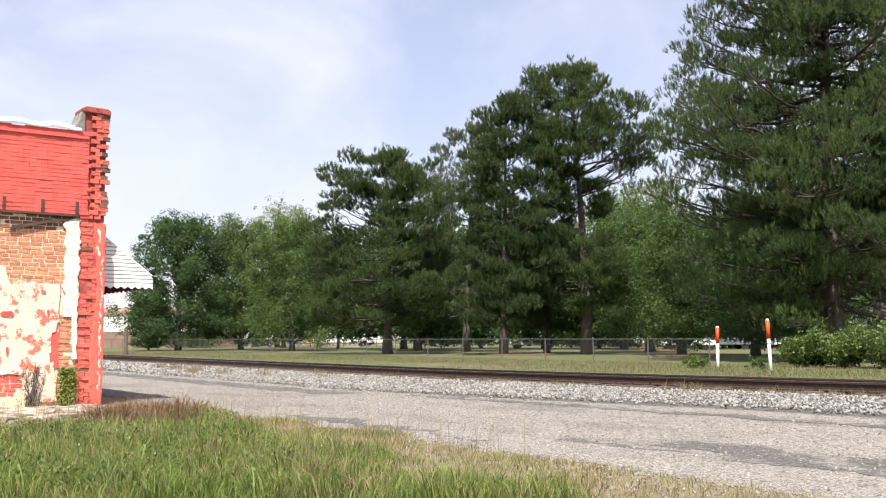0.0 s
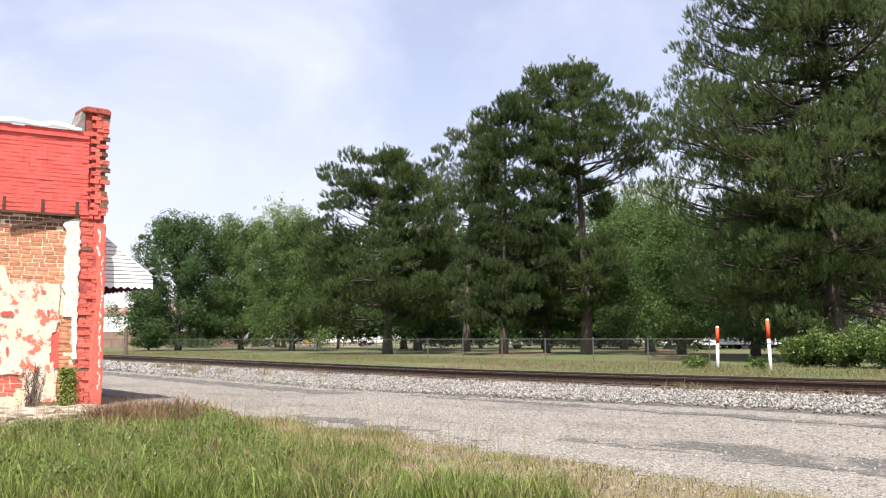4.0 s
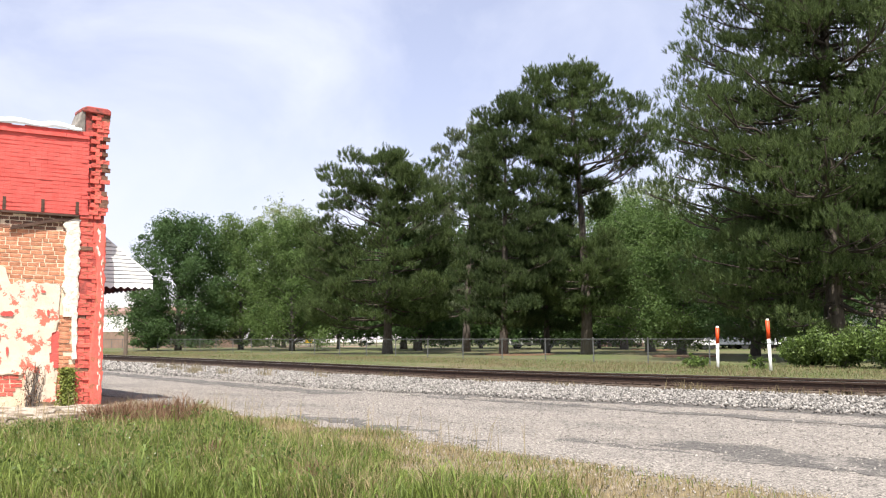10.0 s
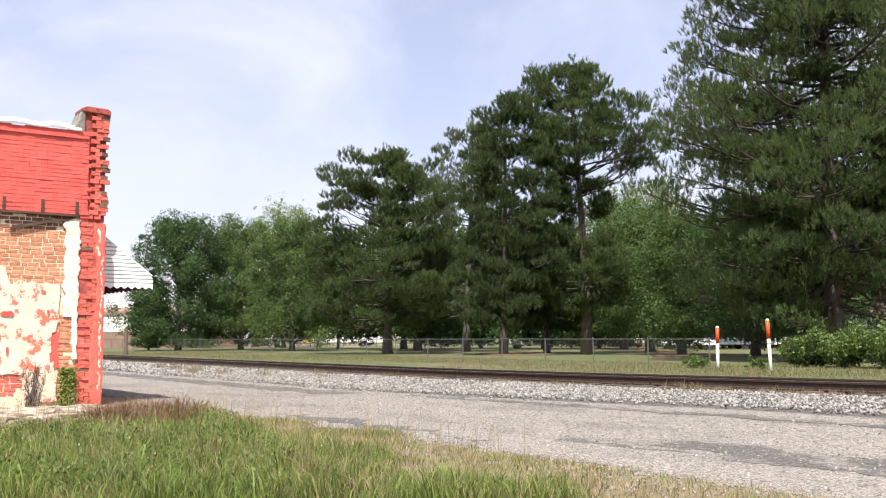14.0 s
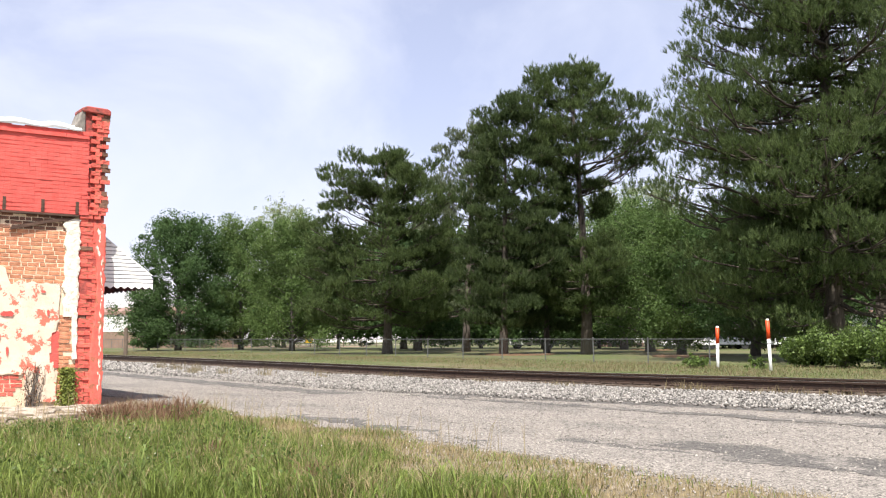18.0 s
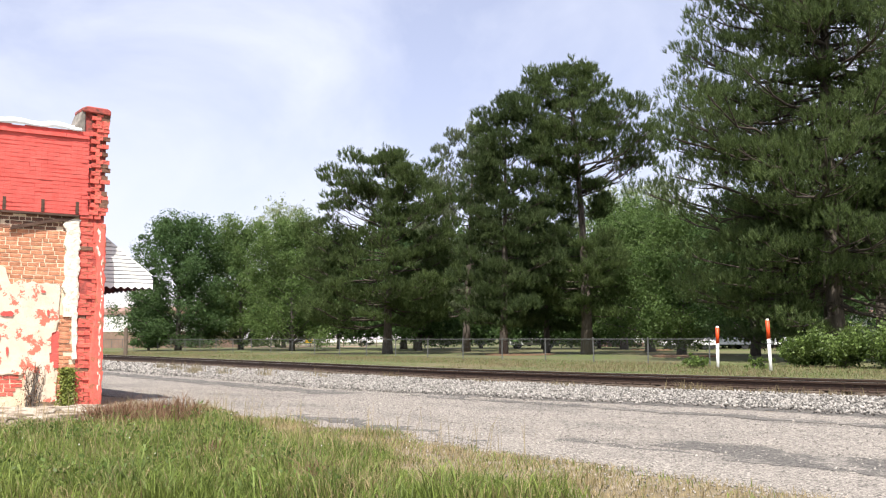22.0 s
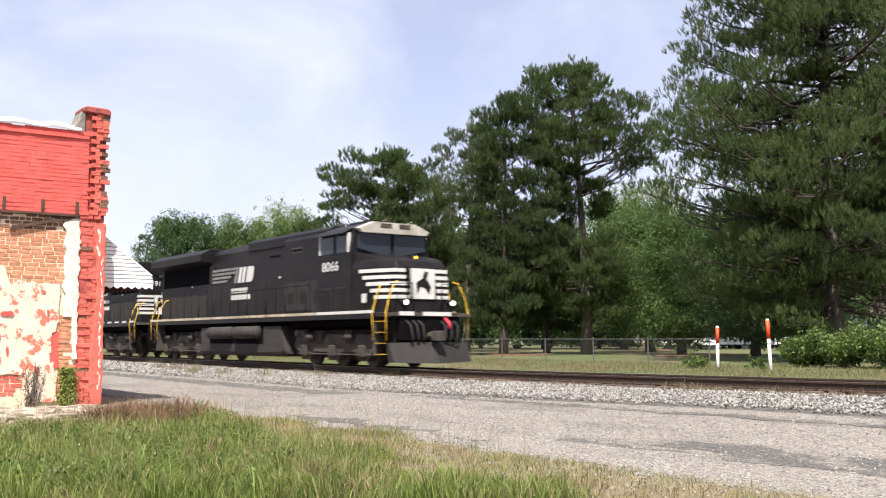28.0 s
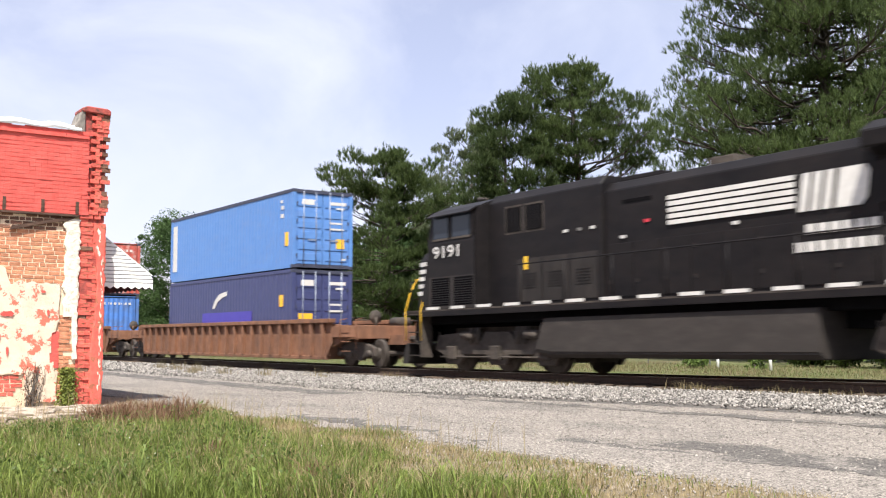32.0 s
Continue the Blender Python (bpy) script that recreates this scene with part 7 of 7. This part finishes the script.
    if lead:
        for s in (-1, 1):
            # flat near-black sheet on the tank: painted shade behind the reservoirs
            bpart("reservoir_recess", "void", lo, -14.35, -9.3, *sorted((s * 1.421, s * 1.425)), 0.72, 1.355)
            for u, v in ((-14.1, -11.95), (-11.6, -9.5)):
                bm = bmesh.new()
                tube(bm, [(u, s * 1.5, 1.14), (u + 0.08, s * 1.5, 1.14), (v - 0.08, s * 1.5, 1.14), (v, s * 1.5, 1.14)], [0.14, 0.235, 0.235, 0.14], 18)
                res = smooth(part("air_reservoir", bm, "tank", lo, "round grey air reservoir"))
                for w in (u + 0.3, v - 0.3):
                    tpart("strap", "grime", res, [(w - 0.03, s * 1.5, 1.14), (w + 0.03, s * 1.5, 1.14)], 0.242, 18)
    for x, w in ((-7.1, 0.35), (-15.9, 0.4), (-6.6, 0.3), (-16.4, 0.3)):
        tpart("brake_valve", "grime", lo, [(x, -1.15, 1.1), (x + w, -1.15, 1.1)], 0.13, 10)
        tpart("brake_valve", "grime", lo, [(x, 1.15, 1.1), (x + w, 1.15, 1.1)], 0.13, 10)
    six_wheel_truck(lo, -4.45, "a")
    six_wheel_truck(lo, -18.0, "b")
    return lo


M["sill_tan"] = surface("dusty_tan_stripe", (0.42, 0.34, 0.24), (0.55, 0.46, 0.34), 4, 0.7, bump=0.05, dirt=(0.2, 0.16, 0.12), dirt_scale=1.5, dirt_at=0.55)


def four_wheel_truck(car_, c):
    for s in (-1, 1):
        bm = bmesh.new()
        plate(bm, [(c - 1.2, 0.36), (c - 1.15, 0.62), (c - 0.5, 0.80), (c + 0.5, 0.80), (c + 1.15, 0.62), (c + 1.2, 0.36), (c + 0.65, 0.36), (c + 0.4, 0.22), (c - 0.4, 0.22), (c - 0.65, 0.36)], s * 0.98, s * 1.14)
        bmesh.ops.bevel(bm, geom=bm.edges[:], offset=0.02, segments=1, affect="EDGES")
        fr = part("truck_frame", bm, "grime", car_)
        for d in (-0.89, 0.89):
            tpart("bearing_cap", "steel", fr, [(c + d, s * 1.10, 0.44), (c + d, s * 1.22, 0.44)], [0.13, 0.10], 12)
        for e in (-0.18, 0, 0.18):
            tpart("spring", "grime", fr, [(c + e, s * 1.10, 0.28), (c + e, s * 1.10, 0.58)], 0.075, 10)
    bpart("bolster", "grime", car_, c - 0.25, c + 0.25, -1.0, 1.0, 0.5, 0.78)
    for d in (-0.89, 0.89):
        wheelset(car_, c + d, 0.44)


def well_car(x0, x1, head, label):
    """Well between x0 (rear) and x1 (front); platform over the truck at the front."""
    c = thing("well_car", label, "rail car", None, "well cars")
    for s in (-1, 1):
        bm = bmesh.new()
        plate(bm, [(x0, 0.32), (x1, 0.32), (x1 + 0.35, 0.75), (x1 + 0.35, 1.42), (x0 - 0.35, 1.42), (x0 - 0.35, 0.75)], s * 1.40, s * 1.44)
        sidew = part("side_wall", bm, "well", c, "rusty brown steel side of the well")
        bpart("top_chord", "well", c, x0 - 0.4, x1 + 0.4, *sorted((s * 1.32, s * 1.58)), 1.42, 1.56, bevel=0.02)
        bpart("bottom_chord", "well", c, x0, x1, *sorted((s * 1.34, s * 1.50)), 0.22, 0.34, bevel=0.02)
        n = int((x1 - x0) / 0.80)
        for k in range(n + 1):
            x = x0 + 0.15 + (x1 - x0 - 0.3) * k / n
            bm = bmesh.new()
            plate(bm, [(x - 0.05, 0.34), (x + 0.05, 0.34), (x + 0.09, 1.42), (x - 0.09, 1.42)], s * 1.44, s * 1.555)
            part("rib", bm, "well", sidew)
    bpart("well_floor", "well", c, x0, x1, -1.38, 1.38, 0.24, 0.34)
    for e, sg in ((x1, 1), (x0, -1)):
        bpart("end_bulkhead", "well", c, *sorted((e, e + sg * 0.12)), -1.38, 1.38, 0.34, 1.36)
        bpart("end_platform", "well", c, *sorted((e + sg * 0.3, e + sg * 2.0)), -1.30, 1.30, 1.02, 1.28, bevel=0.03)
        bpart("draft_sill", "well", c, *sorted((e + sg * 0.12, e + sg * (2.9 if sg == head else 1.6))), -0.32, 0.32, 0.72, 1.02)
        for s in (-1, 1):
            bm = bmesh.new()
            prism(bm, [(e + sg * 0.13, 0.6), (e + sg * 0.13, 1.4), (e + sg * 1.6, 1.28), (e + sg * 1.6, 1.02)], "y", *sorted((s * 1.26, s * 1.34)))
            part("gusset", bm, "well", c)
    for e, sg in ((x1, 1), (x0, -1)):
        bpart("end_sill", "well", c, *sorted((e + sg * 1.95, e + sg * 2.1)), -1.45, 1.45, 0.9, 1.32, bevel=0.02)
        for s in (-1, 1):
            for x in (e + sg * 0.9, e + sg * 1.9):
                tpart("grab_iron", "well", c, [(x, s * 1.42, 0.6), (x, s * 1.46, 1.2), (x, s * 1.44, 1.5), (x, s * 1.2, 1.55)], 0.016, 6)
            for k in range(3):
                bpart("ladder_rung", "well", c, *sorted((e + sg * 1.0, e + sg * 1.5)), *sorted((s * 1.42, s * 1.46)), 0.5 + 0.3 * k, 0.53 + 0.3 * k)
            bpart("end_skirt", "well", c, *sorted((e + sg * 0.36, e + sg * 1.95)), *sorted((s * 1.36, s * 1.44)), 0.95, 1.30, bevel=0.01)
        bm = bmesh.new()
        tube(bm, [(e + sg * 2.0, 0, 0.9), (e + sg * 3.5, 0, 0.9)], 0.1, 8)
        box(bm, *sorted((e + sg * 3.3, e + sg * 3.75)), -0.15, 0.15, 0.76, 1.04, 0.03)
        part("coupler", bm, "grime", c)
        four_wheel_truck(c, e + sg * 1.35)
    e = x1
    tpart("brake_wheel", "grime", c, [(e + 1.7, -0.6, 1.6), (e + 1.74, -0.6, 1.6)], 0.22, 16)
    tpart("brake_stand", "grime", c, [(e + 1.72, -0.6, 1.28), (e + 1.72, -0.6, 1.6)], 0.05, 8)
    tpart("air_tank", "grime", c, [(e + 0.6, 0.75, 1.45), (e + 1.5, 0.75, 1.45)], 0.17, 12)
    return c


def container(x0, length, z, height, paint, label, marks, doors=True):
    """Shipping box with corrugated sides; doors face +x; x0 is its front end."""
    c = thing("shipping_container", label, "container", None, "containers")
    w, x1 = 1.22, x0 - length
    for s in (-1, 1):
        bm = bmesh.new()
        lo_, hi_ = [], []
        n = int((length - 0.3) / 0.28)
        for k in range(n):
            xa = x1 + 0.15 + (length - 0.3) * k / n
            st = (length - 0.3) / n
            for dx, dep in ((0, 0), (0.3, 0), (0.5, 0.012), (0.8, 0.012)):
                lo_.append(bm.verts.new((xa + dx * st, s * (w - 0.012 - dep), z + 0.16)))
                hi_.append(bm.verts.new((xa + dx * st, s * (w - 0.012 - dep), z + height - 0.12)))
        for k in range(len(lo_) - 1):
            bm.faces.new((lo_[k], lo_[k + 1], hi_[k + 1], hi_[k]))
        shell(bm, 0.01)
        sw = part("side_panel", bm, paint, c, "corrugated steel side")
        bpart("bottom_rail", paint, c, x1 + 0.1, x0 - 0.1, *sorted((s * (w - 0.1), s * w)), z, z + 0.16)
        bpart("top_rail", "dark_steel" if paint == "blue" else paint, c, x1 + 0.1, x0 - 0.1, *sorted((s * (w - 0.08), s * w)), z + height - 0.12, z + height)
        for e in (x1, x0 - 0.16):
            bpart("corner_post", paint, c, e, e + 0.16, *sorted((s * (w - 0.14), s * (w + 0.001))), z + 0.12, z + height - 0.12)
            for zz in (z, z + height - 0.12):
                bpart("corner_casting", "dark_steel", c, e - 0.004, e + 0.164, *sorted((s * (w - 0.16), s * (w + 0.006))), zz - 0.002, zz + 0.122, bevel=0.01)
        if "stripe" in marks:
            bpart("white_panel", "white", sw, x1 + 0.30, x1 + 0.78, *sorted((s * (w - 0.01), s * (w + 0.0))), z + 0.45, z + height - 0.35)
        if "swoosh" in marks:
            bm = bmesh.new()
            m = x1 + 4.9
            plate(bm, [(m + 0.05, z + 1.78), (m + 0.3, z + 2.1), (m + 0.75, z + 2.34), (m + 1.5, z + 2.44), (m + 1.5, z + 2.26), (m + 1.05, z + 2.2), (m + 0.6, z + 2.04), (m + 0.3, z + 1.78)], s * (w - 0.012), s * (w + 0.001))
            part("swoosh_mark", bm, "white", sw, "plain white curved mark")
            bpart("violet_patch", "violet", sw, m - 1.0, m + 3.9, *sorted((s * (w - 0.012), s * (w - 0.001))), z + 1.05, z + 1.6)
        for q in marks:
            if isinstance(q, tuple):
                bpart("side_mark", q[0], sw, x0 - q[1] - q[2], x0 - q[1], *sorted((s * (w - 0.012), s * (w + 0.001))), z + q[3], z + q[3] + q[4])
        if "bars" in marks:
            for k in range(6):
                bpart("side_mark", "white", sw, x0 - 0.75 - 0.42 * k, x0 - 0.5 - 0.42 * k, *sorted((s * (w - 0.012), s * (w + 0.001))), z + height - 0.55, z + height - 0.35)
    bpart("roof", paint, c, x1 + 0.05, x0 - 0.05, -w + 0.06, w - 0.06, z + height - 0.05, z + height - 0.01)
    bpart("floor", "dark_steel", c, x1 + 0.05, x0 - 0.05, -w + 0.1, w - 0.1, z + 0.05, z + 0.15)
    bpart("front_wall", paint, c, x1 + 0.02, x1 + 0.06, -w + 0.13, w - 0.13, z + 0.1, z + height - 0.1)
    if not doors:
        bm = bmesh.new()
        n = 8
        rows = []
        for k in range(n):
            for dy, dep in ((0, 0), (0.3, 0), (0.5, 0.035), (0.8, 0.035)):
                y = -w + 0.13 + (2 * w - 0.26) * (k + dy) / n
                rows.append((bm.verts.new((x0 - 0.03 - dep, y, z + 0.12)), bm.verts.new((x0 - 0.03 - dep, y, z + height - 0.12))))
        for u, v in zip(rows, rows[1:]):
            bm.faces.new((u[0], v[0], v[1], u[1]))
        shell(bm, 0.01)
        part("end_wall", bm, paint, c, "corrugated steel end wall")
        for k in range(8):
            bpart("end_mark", "white", c, x0 - 0.03, x0 - 0.02, -0.75 + 0.2 * k, -0.62 + 0.2 * k, z + height - 0.48, z + height - 0.36)
        return c
    for z0_, z1_ in ((z + 0.02, z + 0.14), (z + height - 0.13, z + height - 0.01)):
        bpart("door_sill", "dark_steel", c, x0 - 0.12, x0 - 0.005, -w + 0.15, w - 0.15, z0_, z1_)
    for s in (-1, 1):
        ya, yb = sorted((s * 0.012, s * (w - 0.14)))
        door = bpart("door", paint, c, x0 - 0.09, x0 - 0.04, ya, yb, z + 0.15, z + height - 0.14, bevel=0.012)
        for k in range(6):
            zz = z + 0.28 + (height - 0.5) * k / 6
            bpart("door_rib", paint, door, x0 - 0.041, x0 - 0.02, ya + 0.08, yb - 0.08, zz, zz + (height - 0.5) / 9, bevel=0.008)
        for y in (s * 0.28, s * 0.78):
            bar = tpart("lock_bar", "bar_steel", door, [(x0 - 0.005, y, z + 0.08), (x0 - 0.005, y, z + height - 0.06)], 0.017, 8)
        bpart("lock_handle", "bar_steel", door, x0 - 0.012, x0 + 0.008, *sorted((s * 0.28, s * 0.62)), z + 1.0, z + 1.05)
        for k in range(4):
            bpart("hinge", "dark_steel", door, x0 - 0.05, x0 - 0.012, *sorted((s * (w - 0.2), s * (w - 0.12))), z + 0.4 + 0.62 * k, z + 0.52 + 0.62 * k)
    for k, (y0, y1, za, zb) in enumerate(((-0.85, -0.35, 2.10, 2.28), (0.3, 0.95, 2.14, 2.24), (0.55, 0.85, 2.0, 2.06), (0.3, 0.8, 1.5, 1.56), (0.3, 0.85, 1.3, 1.36), (0.75, 0.95, 0.3, 0.36))):
        bpart("door_mark", "white", c, x0 - 0.018, x0 - 0.012, y0, y1, z + za * height / 2.6, z + zb * height / 2.6)
    if "low_sticker" in marks:
        bpart("door_sticker", "sticker", c, x0 - 0.018, x0 - 0.011, -0.95, -0.4, z + 1.25, z + 1.45)
    if "sticker" in marks:
        bpart("door_sticker", "sticker", c, x0 - 0.018, x0 - 0.011, 0.55, 0.88, z + 0.75, z + 1.1)
    return c


def build_train():
    """Vehicles in train space: x = 0 at the leading coupler, z = 0 on the rails."""
    made = []
    lead = locomotive(True)
    made.append((lead, Matrix.Identity(4), -4.45, -18.0))
    trail = locomotive(False)
    made.append((trail, pose(-44.6, 0, 0, 0, 0, 180), -26.6, -40.15))
    car_a = well_car(-66.6, -48.9, 1, "rusty brown well car carrying two stacked containers")
    made.append((car_a, Matrix.Identity(4), -47.55, -67.95))
    car_b = well_car(-90.3, -72.6, 1, "rusty brown well car with a red and a blue container")
    made.append((car_b, Matrix.Identity(4), -71.25, -91.65))
    up = container(-51.9, 12.19, 3.43, 2.84, "blue", "bright blue corrugated shipping container on the upper tier", ("stripe", "sticker", ("sticker", 0.36, 0.26, 0.8, 0.5), ("white", 0.75, 0.22, 1.85, 0.14), ("white", 0.75, 0.2, 2.15, 0.14), ("white", 0.85, 0.16, 2.4, 0.1)))
    down = container(-51.9, 12.19, 0.36, 3.02, "navy", "dark navy shipping container low in the well", ("swoosh", ("sticker", 0.72, 0.3, 1.7, 0.42), "low_sticker"))
    blue_b = container(-75.6, 12.19, 0.36, 2.9, "sky_blue", "mid-blue shipping container in the second well", ("bars",), False)
    red_b = container(-75.6, 12.19, 3.30, 2.9, "red_box", "faded red shipping container on the upper tier", ("bars",), False)
    made += [(o, Matrix.Identity(4), -47.55, -67.95) for o in (up, down)]
    made += [(o, Matrix.Identity(4), -71.25, -91.65) for o in (blue_b, red_b)]
    return made


TRAIN = build_train()


# ---------------------------------------------------------------- what moves
def train_x(t):
    """Place of the leading coupler along the track: a nearly steady 11 m/s."""
    return -25.70 + 11.30 * (t - 28.0) - 0.045 * (t - 28.0) * abs(t - 28.0) * (1 if t > 28 else 0)


def motions():
    rows_t = [i * 1.0 for i in range(25)] + [25.0 + 0.25 * i for i in range(29)]
    for ob, m, front, rear in TRAIN:
        rows = []
        for t in rows_t:
            # each vehicle rests on its two trucks and pitches with the grade
            x = train_x(t)
            za, zb = rise(x + front), rise(x + rear)
            pitch = -math.degrees(math.atan2(za - zb, front - rear))
            rows.append((t, pose(x + front, TRACK, RAIL_Z + za, 0, pitch, 0) @ pose(-front, 0, 0) @ m))
        walk(ob, rows)
    # wheels roll with the train: under 90 degrees from row to row
    for ob, radius, x in WHEELS:
        back = any(ob.parent == v and m[0][0] < 0 for v, m, _, _ in TRAIN)
        rows = []
        for i in range(481):
            t = min(32.0, i / 15.0)
            turn = math.degrees((train_x(t) - train_x(0)) / radius) * (-1 if back else 1)
            rows.append((t, pose(x, 0, radius, 0, turn, 0)))
        walk(ob, rows)
    # the wind rocks the crowns a little about their trunks' feet
    for k, (ob, phase, degrees) in enumerate(SWAY):
        rows = []
        for i in range(33):
            t = float(i)
            gust = 0.55 + 0.45 * math.sin(0.33 * t + phase * 0.3)
            a = degrees * gust * math.sin(1.9 * t + phase) + 0.3 * degrees * math.sin(3.1 * t + 2 * phase)
            b = degrees * 0.7 * gust * math.sin(1.5 * t + 1.7 * phase)
            rows.append((t, pose(0, 0, 0, a * 0.6, b * 0.8, 0)))
        walk(ob, rows)


motions()
